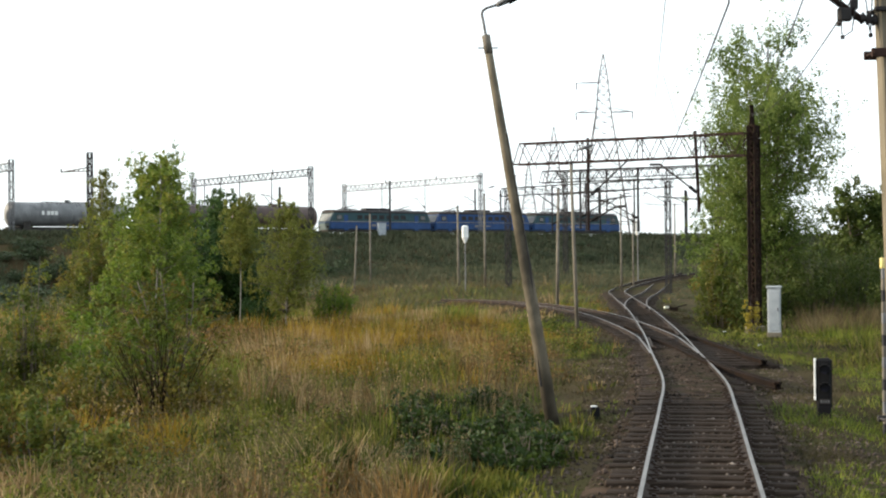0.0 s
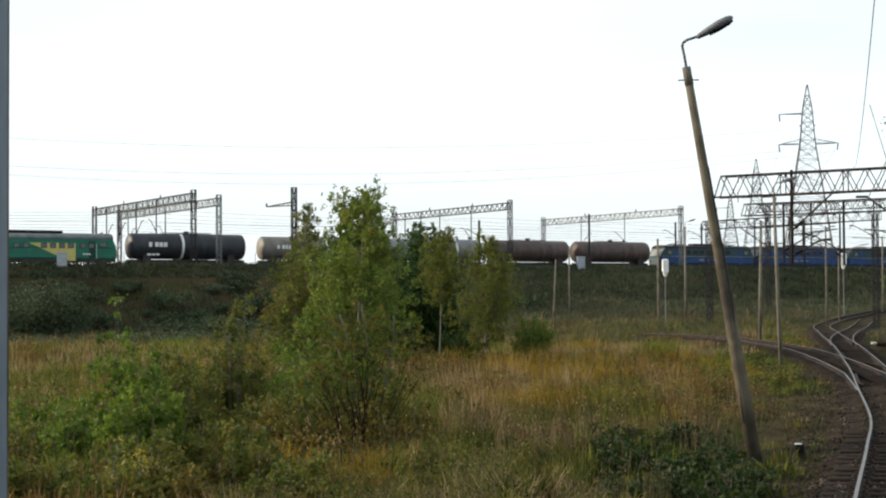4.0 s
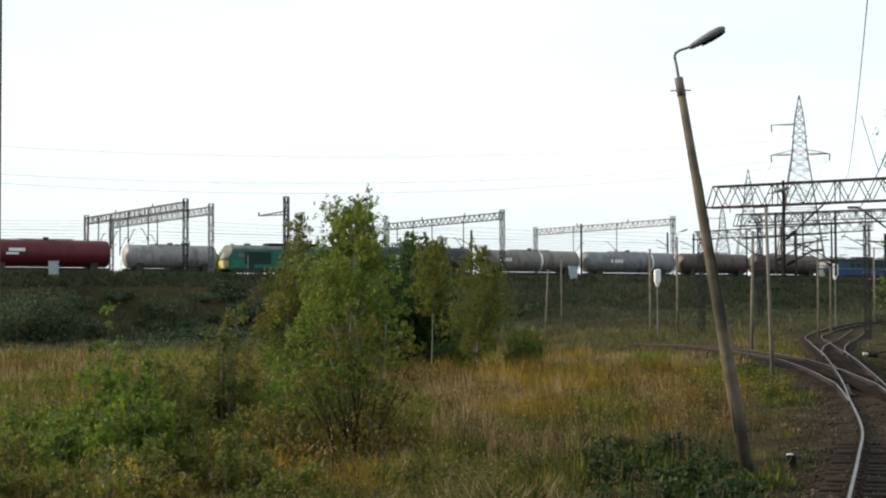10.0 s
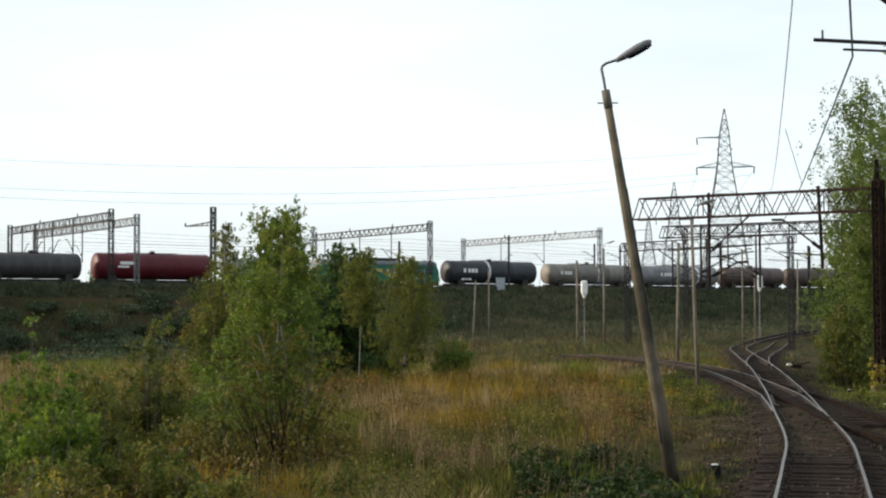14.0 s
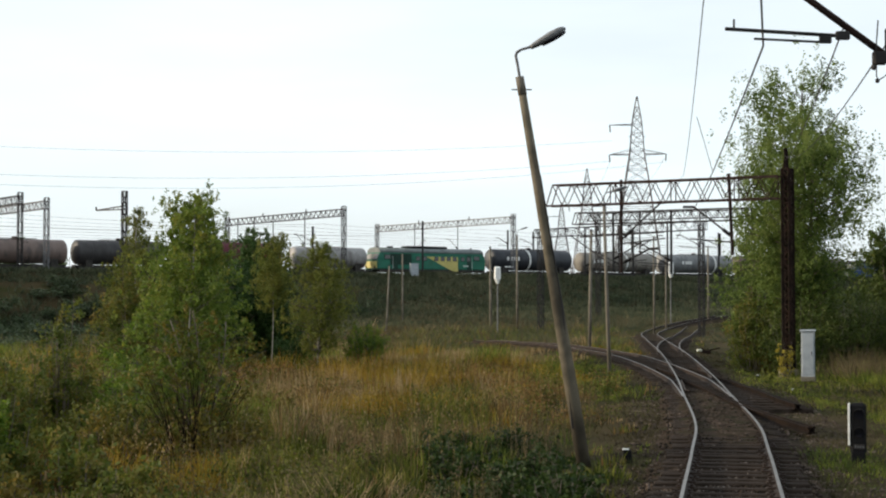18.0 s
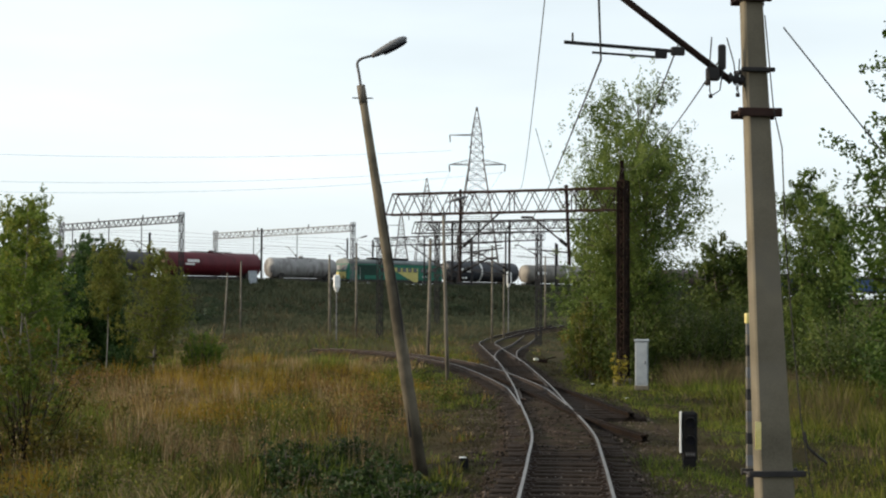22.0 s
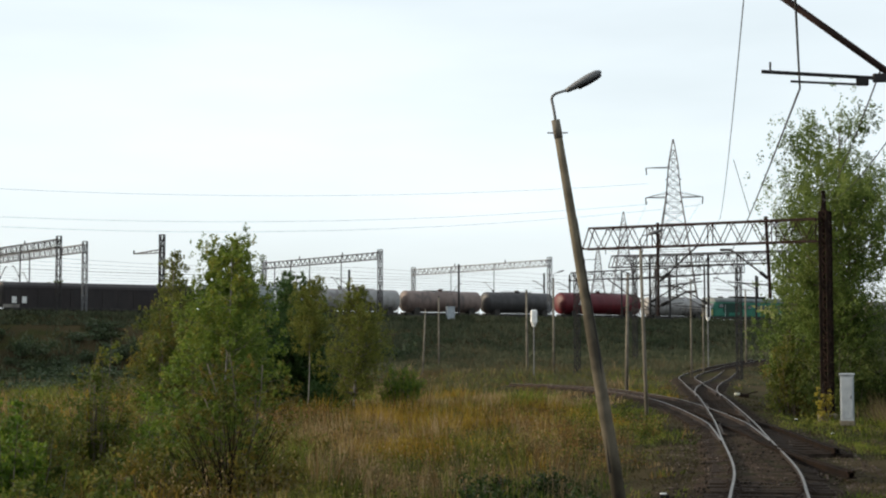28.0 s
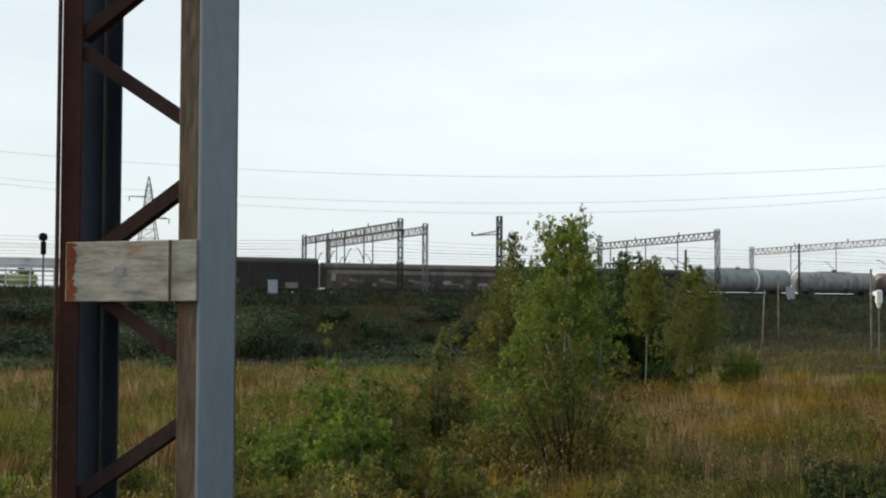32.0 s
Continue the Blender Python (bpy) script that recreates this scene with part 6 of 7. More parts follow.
def low_shrub(x, y, height, radius, leaves, label, seed, count=3000, leaf=0.05, name="shrub", group="", stems=9, base=None):
    """Many thin stems from the ground with leaves along them."""
    rng = np.random.default_rng(seed)
    z0 = (gz(x, y) if base is None else base) - 0.1
    ob = thing(name, pose(x, y, z0), label, "shrub", group)
    wood, centres = Geo(), []
    for i in range(stems):
        a = rng.uniform(0, 2 * math.pi)
        r = radius * math.sqrt(rng.uniform(0, 1))
        tip = np.array([math.cos(a) * r, math.sin(a) * r, height * rng.uniform(0.55, 1.0) * (1 - 0.35 * (r / radius) ** 2)])
        root = np.array([math.cos(a) * r * 0.4, math.sin(a) * r * 0.4, 0])
        mid = (root + tip) / 2 + rng.normal(size=3) * radius * 0.06
        wood.pipe([root, mid, tip], [0.02 + 0.005 * height, 0.013, 0.004], 5)
        m = max(5, count // stems)
        s = rng.uniform(0.10, 1.0, 9)[:, None]
        hubs = root + (tip - root) * s + rng.normal(size=(9, 3)) * radius * np.array([0.22, 0.22, 0.10]) * (1.15 - 0.6 * s)
        for q in hubs[::2] if y < 60 else []:
            wood.tube(root + (tip - root) * float(np.clip(q[2] / max(tip[2], 0.1), 0.05, 0.95)), q, 0.006, 0.003, 4)
        size = rng.uniform(0.06, 0.13, (9, 1)) * radius
        k = rng.integers(0, 9, m)
        centres.append(hubs[k] + np.clip(rng.normal(size=(m, 3)), -1.8, 1.8) * size[k] * np.array([1, 1, 0.9]))
    tagged(part("stem_tangle", wood, M_BARKDARK, ob, "thin brown stems"), kind="stuff")
    v, f = leaf_quads(rng, np.concatenate(centres), leaf)
    v[:, 2] = np.maximum(v[:, 2], 0.02)
    crown = new("foliage", raw_mesh("foliage", v, f, leaves))
    crown.parent = ob
    tagged(crown, kind="stuff")
    return ob


# the birches in the meadow
tree(-5.72, 32.2, 4.75, 1.30, M_BIRCH, M_BARK, "young birch with sparse green and yellowing leaves", seed=3, clear=0.05, limbs=120, count=16000, leaf=0.036, spread=0.13, trunk=0.034, belly=0.22, up=0.6, ragged=0.5, taper=0.7)
tree(-5.3, 31.5, 2.6, 1.3, M_RUSTLEAF, M_BARKDARK, "bushy rust-leaved birch at the foot of the taller one", seed=4, clear=0.10, limbs=70, count=5000, leaf=0.034, spread=0.12, trunk=0.035, belly=0.5, stems=5, ragged=0.5)
tree(-10.52, 59.3, 6.55, 1.42, M_BIRCH, M_BARK, "dense young birch with a blunt top", seed=7, clear=0.02, limbs=190, count=34000, leaf=0.048, spread=0.15, trunk=0.06, stems=1, belly=0.50, up=0.75, ragged=0.35, taper=0.40)
tree(-15.55, 73.4, 7.3, 1.25, M_BIRCHRUST, M_BARK, "slender birch with yellowing lower leaves", seed=14, clear=0.16, limbs=110, count=17000, leaf=0.042, spread=0.17, trunk=0.085, belly=0.25, up=0.6, ragged=0.45, taper=0.75)
tree(-15.9, 72.0, 4.5, 1.9, M_AUTUMN, M_BARKDARK, "bushy yellowing birch below the slender one", seed=12, clear=0.02, limbs=90, count=15000, leaf=0.055, spread=0.22, trunk=0.06, belly=0.40, stems=3, ragged=0.45, taper=0.6)
tree(-13.9, 77.0, 6.2, 1.0, M_BIRCH, M_BARK, "slender birch half hidden behind others", seed=15, clear=0.15, limbs=56, count=10000, leaf=0.055, spread=0.16, trunk=0.06, belly=0.35, up=0.9)
tree(-12.3, 86.5, 6.7, 1.8, M_DARKLEAF, M_BARKDARK, "dark dense alder behind the birches", name="alder_tree", seed=17, clear=0.02, limbs=120, count=20000, leaf=0.070, spread=0.22, trunk=0.10, belly=0.40, stems=2, ragged=0.45, taper=0.55)
tree(-13.7, 85.0, 6.1, 1.8, M_DARKLEAF, M_BARKDARK, "dark dense alder behind the birches", name="alder_tree", seed=18, clear=0.02, limbs=110, count=18000, leaf=0.070, spread=0.22, trunk=0.09, belly=0.40, stems=2, ragged=0.45, taper=0.55)
tree(-11.0, 87.2, 4.6, 1.5, M_DARKLEAF, M_BARKDARK, "lower dark alder behind the birches", name="alder_tree", seed=20, clear=0.02, limbs=60, count=15000, leaf=0.075, spread=0.26, trunk=0.08, belly=0.35, stems=2)
tree(-10.15, 79.5, 6.15, 1.05, M_BIRCHRUST, M_BARK, "slim birch with a pale leaning trunk", seed=19, clear=0.45, limbs=70, count=11000, leaf=0.045, spread=0.16, trunk=0.034, lean=(0.2, 0), belly=0.45, up=0.6, ragged=0.45, taper=0.6)
tree(-7.95, 82.0, 5.9, 1.85, M_BIRCHRUST, M_BARK, "broad yellow-green birch with a thin white trunk", seed=23, clear=0.14, limbs=150, count=24000, leaf=0.045, spread=0.17, trunk=0.09, belly=0.24, up=0.6, ragged=0.4, taper=0.65)
low_shrub(-5.75, 83.6, 3.0, 1.2, M_SHRUB, "green bush at the birch's foot", 29, 8000, 0.050, stems=40)

def bare_twigs(x, y, n, height, radius, label, seed):
    """A fan of thin dark leafless stems, each forked once."""
    rg = random.Random(seed)
    geo, z = Geo(), gz(x, y)
    for _ in range(n):
        a, d, h = rg.uniform(0, 6.283), radius * rg.uniform(0.1, 1.0), height * rg.uniform(0.55, 1.0)
        p = Vector((x + 0.3 * d * math.cos(a), y + 0.3 * d * math.sin(a), z))
        q = p + Vector((0.4 * d * math.cos(a), 0.4 * d * math.sin(a), 0.55 * h))
        geo.beam(p, q, 0.013)
        for w in (-0.5, 0.6):
            geo.beam(q, q + Vector((0.5 * d * math.cos(a + w), 0.5 * d * math.sin(a + w), 0.45 * h * rg.uniform(0.7, 1.1))), 0.008)
    solid("bare_shrub", geo, M_TWIG, label, "shrub")


bare_twigs(-5.45, 30.6, 46, 2.1, 1.15, "fan of thin dark leafless twigs at the birch's foot", 77)
low_shrub(-9.6, 84.5, 2.0, 1.2, M_DARKLEAF, "low dark green bush under the trees", 30, 6000, 0.06, stems=20)
# shrubs in the meadow: place, height, radius, leaf colour, number of leaves
for i, (x, y, h, r, m, n, lab) in enumerate((
        (-8.1, 25.7, 2.75, 0.70, M_SHRUB, 6500, "bright green leafy shrub with broad leaves"),
        (-7.2, 25.0, 1.5, 0.6, M_AUTUMN, 4500, "brownish leafy shrub in tall grass"),
        (-9.6, 26.4, 1.5, 0.5, M_SHRUB, 3600, "green leafy shrub in tall grass"),
        (-11.4, 29.9, 1.7, 0.9, M_SHRUB, 5000, "green leafy shrub in tall grass"),
        (-9.6, 31.6, 2.4, 0.8, M_AUTUMN, 5200, "thin tall shrub with brownish green leaves"),
        (-10.7, 36.5, 2.7, 0.9, M_AUTUMN, 5000, "thin tall shrub with brownish green leaves"),
        (-10.2, 38.7, 2.4, 1.0, M_AUTUMN, 5000, "thin tall shrub with brownish green leaves"),
        (-9.3, 40.7, 1.9, 1.3, M_AUTUMN, 5000, "low brownish shrub in tall grass"),
        (-8.8, 22.4, 1.0, 0.7, M_AUTUMN, 4200, "dense brownish green weeds in the meadow"),
        (-7.4, 21.8, 0.95, 0.75, M_AUTUMN, 4500, "dense brownish weeds in the meadow"),
        (-6.5, 22.1, 0.85, 0.7, M_RUSTLEAF, 3600, "dense rusty weeds in the meadow"),
        (-6.0, 24.3, 1.15, 0.7, M_AUTUMN, 4500, "brownish green weeds in the meadow"),
        (-11.4, 27.8, 1.1, 0.7, M_AUTUMN, 3600, "brownish leafy shrub in tall grass"),
        (-7.4, 32.2, 1.3, 0.9, M_AUTUMN, 4200, "brownish green weeds in the meadow"),
        (-7.3, 35.3, 1.5, 1.0, M_AUTUMN, 4200, "thin shrub with brownish green leaves"),
        (-13.4, 43.0, 2.4, 1.0, M_AUTUMN, 4200, "thin tall shrub with brownish green leaves"),
        (-5.0, 22.6, 0.9, 0.7, M_AUTUMN, 3800, "brownish green weeds in the meadow"),
        (-4.7, 30.6, 1.3, 0.8, M_RUSTLEAF, 4200, "rust-leaved undergrowth at the birch's foot"),
        (-6.6, 29.6, 1.4, 0.8, M_RUSTLEAF, 4200, "rust-leaved undergrowth at the birch's foot"),
        (-7.7, 24.0, 1.3, 0.7, M_AUTUMN, 4600, "brownish leafy shrub in tall grass"),
        (-11.4, 33.8, 3.2, 0.7, M_SHRUB, 4500, "thin tall shrub with bright green leaves"),
        (-9.9, 38.2, 3.4, 0.7, M_AUTUMN, 4000, "thin tall shrub with brownish green leaves"),
        (-8.2, 37.4, 3.0, 0.8, M_SHRUB, 4000, "thin tall shrub with yellowing leaves"),
        (-10.2, 23.8, 1.0, 0.8, M_RUSTLEAF, 3400, "dense rusty weeds in the meadow"),
        (-12.6, 25.5, 1.2, 0.9, M_AUTUMN, 4000, "dense brownish weeds in the meadow"),
        (-13.6, 27.5, 1.0, 0.8, M_RUSTLEAF, 3400, "dense rusty weeds in the meadow"),
        (-12.0, 22.0, 0.9, 0.8, M_RUSTLEAF, 3400, "dense rusty weeds in the meadow"),
        (-13.6, 23.5, 0.9, 0.9, M_SHRUB, 3600, "dense green weeds in the meadow"),
        (-15.5, 30.0, 1.1, 0.9, M_AUTUMN, 3600, "dense brownish weeds in the meadow"))):
    low_shrub(x, y, h * 1.12, r * 1.1, m, lab, 300 + i, int(n * 0.95), 0.046 if y < 30 else 0.048, group="shrubs in the meadow", stems=20)
low_shrub(-7.5, 22.6, 1.35, 0.5, M_YELLOWLEAF, "low shrub with a few bright yellow leaves", 36, 330, 0.036, stems=9)
rn = np.random.default_rng(49)
for i in range(26):
    y = rn.uniform(22.5, 34.0)
    x = y * math.tan(radians(rn.uniform(-1.6, 3.3))) + 0.1
    low_shrub(x, y, rn.uniform(0.45, 1.0) * (0.75 + 0.25 * (y - 22) / 12), rn.uniform(0.35, 0.6), M_NETTLE, "dense dark green nettles beside the leaning lamp post", 50 + i, 1300, 0.044, "nettle_clump", "nettles by the lamp post", 20)

# on the embankment
low_shrub(*along(-86, 27)[:2], 6.0, 4.4, M_BANKLEAF, "large dark bush at the foot of the embankment", 61, 13000, 0.13, stems=60)
low_shrub(*along(-95, 25)[:2], 5.0, 4.2, M_BANKLEAF, "large dark bush at the foot of the embankment", 62, 12000, 0.13, stems=60)
rb = np.random.default_rng(5)
protos = []
for k in range(5):
    protos.append(low_shrub(*along(-70 + 9 * k, 15 + k)[:2], 2.4, 2.3, M_BANKLEAF, "dark low bush on the embankment slope", 100 + k, 900, 0.16, group="bushes on the embankment", stems=12))
for i in range(150):
    u, w = rb.uniform(-135, 48), rb.uniform(8.5, 25)
    if u > -30:
        w = rb.uniform(10, 20)
    p = along(u, w)
    if near_track(p.x, p.y) < 4:
        continue
    if u > -30 and i % 3:
        continue
    k = rb.uniform(0.5, 1.2) * (1.0 if u < -30 else 0.6)
    q = copy_thing(protos[i % 5], pose(p.x, p.y, gz(p.x, p.y) - 0.1, 0, 0, rb.uniform(0, 360)))
    q.scale = (k, k, k * rb.uniform(0.45, 0.9))
for i in range(48):
    u, w = rb.uniform(-135, -55), rb.uniform(10, 27)
    p = along(u, w)
    k = rb.uniform(0.7, 1.2)
    q = copy_thing(protos[i % 5], pose(p.x, p.y, gz(p.x, p.y) - 0.1, 0, 0, rb.uniform(0, 360)))
    q.scale = (k * 1.2, k * 1.2, k * rb.uniform(0.5, 0.9))
for i in range(75):
    u = rb.uniform(-128, -48)
    w = rb.uniform(25, 47 + 0.06 * (u + 90))
    p = along(u, w)
    k = rb.uniform(0.55, 1.0)
    q = copy_thing(protos[i % 5], pose(p.x, p.y, gz(p.x, p.y) - 0.1, 0, 0, rb.uniform(0, 360)))
    q.scale = (k * 1.25, k * 1.25, k * rb.uniform(0.4, 0.75))
for u, w, top, r, sd in ((-80, -44, 13.2, 3.2, 71), (-44, -46, 12.2, 2.2, 72), (-96, -46, 10.5, 2.6, 73), (-36, -52, 11.0, 2.0, 74)):
    p = along(u, w)
    tree(p.x, p.y, top, r, M_WILLOW, M_BARKDARK, "grey-green tree beyond the railway", name="tree", seed=sd, clear=0.3, limbs=40, count=6000, leaf=0.16, spread=0.5, trunk=0.2, belly=0.5, base=-0.5, group="trees beyond the railway")

# the poplar behind the rusty post and its bushes
tree(15.95, 80.0, 13.65, 3.05, M_WILLOW, M_BARKDARK, "tall loose poplar with grey-green leaves behind the post", name="poplar_tree", seed=81, clear=0.14, limbs=230, count=66000, leaf=0.066, spread=0.36, trunk=0.20, stems=4, belly=0.58, up=0.8, ragged=0.3, taper=0.34)
tree(14.3, 83.5, 9.0, 1.9, M_WILLOW, M_BARKDARK, "loose lower poplar stem beside the tall one", name="poplar_tree", seed=82, clear=0.10, limbs=60, count=9000, leaf=0.07, spread=0.26, trunk=0.12, stems=2, belly=0.5, up=0.9, ragged=0.5)
for i, (x, y, h, r, m) in enumerate(((13.8, 79.5, 4.4, 1.4, M_AUTUMN), (15.6, 77.5, 4.2, 1.8, M_WILLOWBUSH), (18.2, 78.5, 4.6, 2.1, M_WILLOWBUSH), (20.6, 80.5, 4.6, 2.3, M_WILLOWBUSH), (23.0, 84.0, 4.8, 2.4, M_WILLOWBUSH), (25.5, 82.0, 5.0, 2.4, M_WILLOWBUSH), (27.5, 86.0, 6.0, 2.6, M_WILLOWBUSH), (22.0, 76.0, 3.0, 1.8, M_WILLOWBUSH), (25.0, 70.0, 3.6, 2.2, M_WILLOWBUSH))):
    low_shrub(x, y, h, r, m, "broad leafy willow bush beside the tracks", 90 + i, 11500, 0.060, "willow_bush", "willow bushes by the tracks", 44)
low_shrub(13.95, 72.6, 2.2, 0.42, M_YELLOWLEAF, "small yellow-leaved sapling at the rusty post", 87, 900, 0.05, stems=8)
tree(24.1, 91.9, 7.1, 2.6, M_WILLOWBUSH, M_BARKDARK, "rounded dense tree beyond the bushes", name="willow_tree", seed=83, clear=0.05, limbs=70, count=20000, leaf=0.10, spread=0.36, trunk=0.14, stems=3, belly=0.45)
tree(23.7, 76.4, 9.4, 1.9, M_WILLOW, M_BARKDARK, "slender grey-green tree beyond the grass", name="poplar_tree", seed=84, clear=0.22, limbs=80, count=22000, leaf=0.062, spread=0.24, trunk=0.11, belly=0.5, up=0.8)
tree(23.9, 73.0, 7.7, 1.7, M_WILLOW, M_BARKDARK, "slender green tree beyond the grass", name="poplar_tree", seed=85, clear=0.10, limbs=70, count=20000, leaf=0.065, spread=0.24, trunk=0.10, belly=0.4, up=0.8)
tree(19.5, 46.0, 13.2, 3.3, M_ELM, M_BARKDARK, "large dark green tree with spreading leafy limbs at the field edge", name="elm_tree", seed=86, clear=0.10, limbs=170, count=60000, leaf=0.075, spread=0.30, trunk=0.22, stems=3, belly=0.42, up=0.4, ragged=0.5)
for i, (x, y, h, r, m) in enumerate(((19.9, 50.5, 5.0, 1.8, M_ELM), (20.9, 48.5, 6.4, 2.0, M_ELM), (21.0, 54.0, 4.0, 2.0, M_ELM), (20.6, 60.5, 4.4, 2.4, M_WILLOWBUSH), (22.5, 57.0, 4.0, 2.4, M_ELM))):
    low_shrub(x, y, h, r, m, "dense dark green bush at the field edge", 190 + i, 12000, 0.058, "willow_bush", "willow bushes by the tracks", 44)


# ---- grass ----
def blades(name, rng, x, y, height, width, mat, label, lean, category="grass", bent=True):
    """Bent blades; lean: horizontal way of each tip, in metres."""
    n = len(x)
    z = ground_z(x, y) - 0.04
    a = rng.uniform(0, 2 * np.pi, n)
    side = np.stack([np.cos(a), np.sin(a), np.zeros(n)], 1) * width[:, None] / 2
    lean = np.concatenate([lean, np.zeros((n, 1))], 1)
    base = np.stack([x, y, z], 1)
    up = np.array([0, 0, 1.0]) * height[:, None]
    mid = base + up * 0.58 + lean * 0.35
    tip = base + up * 0.95 + lean
    far = np.hypot(x, y) > 42 if bent else np.ones(n, bool)
    a, b, c = np.nonzero(~far)[0], np.nonzero(far)[0], side * 1.1
    v = np.concatenate([np.stack([base - side, base + side, mid - side * 0.8, mid + side * 0.8, tip], 1)[a].reshape(-1, 3), np.stack([base - c, base + c, tip], 1)[b].reshape(-1, 3)])
    k = np.arange(len(a))[:, None] * 5
    f = np.concatenate([np.stack([k + [0, 1, 3], k + [0, 3, 2], k + [2, 3, 4]], 1).reshape(-1, 3), len(a) * 5 + np.arange(len(b) * 3).reshape(-1, 3)])
    ob = new(name, raw_mesh(name, v, f, mat))
    return tagged(ob, label, category, kind="stuff")


def sector(rng, n, a0, a1, r0, r1):
    """Places spread so that near ground gets more than far ground."""
    a = np.radians(rng.uniform(a0, a1, n))
    r = np.exp(rng.uniform(math.log(r0), math.log(r1), n))
    return r * np.sin(a), r * np.cos(a), r


def patch_mask(x, y, k, seed):
    return 0.5 + 0.5 * (np.sin(k * x + seed + 1.5 * np.sin(0.6 * k * y)) * np.sin(k * 1.3 * y + 2 * seed) * 0.6 + 0.4 * np.sin(2.3 * k * x - 1.7 * k * y + seed * 3))


def w_of(x, y):
    return x * LS - (y - LINE_D) * LC


LATTICE = np.random.default_rng(77).uniform(size=(128, 128))


def drift(x, y, sx, sy, seed):
    """Smooth noise from 0 to 1 with cells of sx by sy metres."""
    a, b = x / sx + 17.3 * seed + 40.0, y / sy + 9.1 * seed + 40.0
    i, j = np.floor(a).astype(int), np.floor(b).astype(int)
    p, q = a - i, b - j
    p, q = p * p * (3 - 2 * p), q * q * (3 - 2 * q)
    g = lambda m, n: LATTICE[m % 128, n % 128]
    return (g(i, j) * (1 - p) + g(i + 1, j) * p) * (1 - q) + (g(i, j + 1) * (1 - p) + g(i + 1, j + 1) * p) * q


def meadow(name, seed, tufts, per, zone, keep, heights, wide, mat, label, fan=0.7, off=2.0, size=0.16, low=0.35):
    """Tufts of blades that fan out from their roots."""
    rng = np.random.default_rng(seed)
    x, y, r = sector(rng, tufts, *zone)
    nt = near_track(x, y)
    ok = (nt > off + (rng.uniform(-0.3, 0.6, tufts) if off > 2.5 or off < 0 else 1.5 * drift(x, y, 0.9, 2.4, 51) - 0.75)) & keep(x, y, r, rng)
    ok &= (x > -5.2) | (r > 36) | (rng.uniform(size=tufts) < 0.8)
    if heights[1] > 0.37:
        ok &= (drift(x, y, 0.55, 1.0, 61) > 0.30) | (r > 70)
    x, y, r, nt = x[ok], y[ok], r[ok], nt[ok]
    h0 = rng.uniform(*heights, len(x)) * np.clip(r / 40, 0.68, 1.0) * np.clip((nt - 1.4) / 3.5, low, 1.0) * (0.42 + 1.35 * drift(x, y, 1.0, 2.6, 11) ** 1.5 + 0.35 * drift(x, y, 0.35, 0.5, 12))
    n = len(x)
    idx = np.repeat(np.arange(n), per)
    off2 = rng.normal(size=(n * per, 2)) * (size * (0.6 + 0.012 * r[idx]))[:, None]
    h = h0[idx] * rng.uniform(0.45, 1.1, n * per)
    lean = off2 * (fan * 1.6) * (h / 0.6)[:, None] + rng.normal(size=(n * per, 2)) * (h * fan * 0.35)[:, None]
    w = np.maximum(wide * np.clip(1.75 - r[idx] / 60, 1.0, 1.45), 0.0005 * r[idx]) * rng.uniform(0.6, 1.5, n * per)
    return blades(name, rng, x[idx] + off2[:, 0], y[idx] + off2[:, 1], h, w, mat, label, lean, bent=heights[1] > 0.37)


LEFT = (-33, 8, 15.0, 155)


def blobs(x, y, spots):
    """Soft patches of one plant: centre, half-widths and weight of each."""
    out = np.zeros(len(x))
    for cx, cy, rx, ry, k in spots:
        out += k * np.exp(-((x - cx) / rx) ** 2 - ((y - cy) / ry) ** 2)
    return out


RUST = ((1.2, 45, 2.2, 7, 0.8), (-8, 60, 7, 9, 0.6), (-10, 80, 9, 7, 0.5), (-2.2, 40, 1.6, 3, 0.5), (-4, 52, 2, 4, 0.4), (2.0, 55, 1.5, 5, 0.5))
STRAWS = ((0.5, 93, 8, 9, 0.9), (-9, 93, 8, 7, 0.7), (-0.6, 40, 2.6, 4, 0.6), (-3.4, 24, 1.0, 1.5, 0.5), (-2, 52, 3, 4, 0.5), (-24, 80, 14, 30, 0.7), (-14, 30, 3, 3, 0.5), (-3, 65, 4, 5, 0.4))
OLIVE = ((-3, 30, 4, 5, 0.6), (-1, 22, 4, 3, 0.7), (-6, 45, 5, 6, 0.4), (2.5, 35, 1.2, 6, 0.5), (-18, 50, 6, 16, 0.4))
FRESH = ((3.6, 72, 2.2, 12, 1.0), (2.4, 61, 1.6, 6, 0.7), (-2.9, 33, 1.3, 2.5, 0.9), (-5.2, 39, 1.6, 3, 0.6), (0.6, 33, 1.0, 3, 0.6), (2.2, 24, 0.9, 4, 0.8), (-4.6, 22, 1.5, 2, 0.5))
ORANGES = ((-3.6, 58, 4, 9, 0.9), (-0.8, 47, 2.0, 4, 0.6), (-6, 70, 4, 7, 0.7), (0.5, 66, 2.4, 6, 0.6), (-1.5, 36, 1.0, 2, 0.5))


def species(base, spots, seed):
    return lambda x, y: base + 0.38 * blobs(x, y, spots) + 1.0 * drift(x, y, 2.4, 7.0, seed) + 0.42 * drift(x, y, 0.8, 2.0, seed + 20)


SPECIES = [species(0.05, RUST, 1), species(0.02, STRAWS, 2), species(0.10, OLIVE, 3), species(0.07, FRESH, 4), species(0.0, ORANGES, 5)]


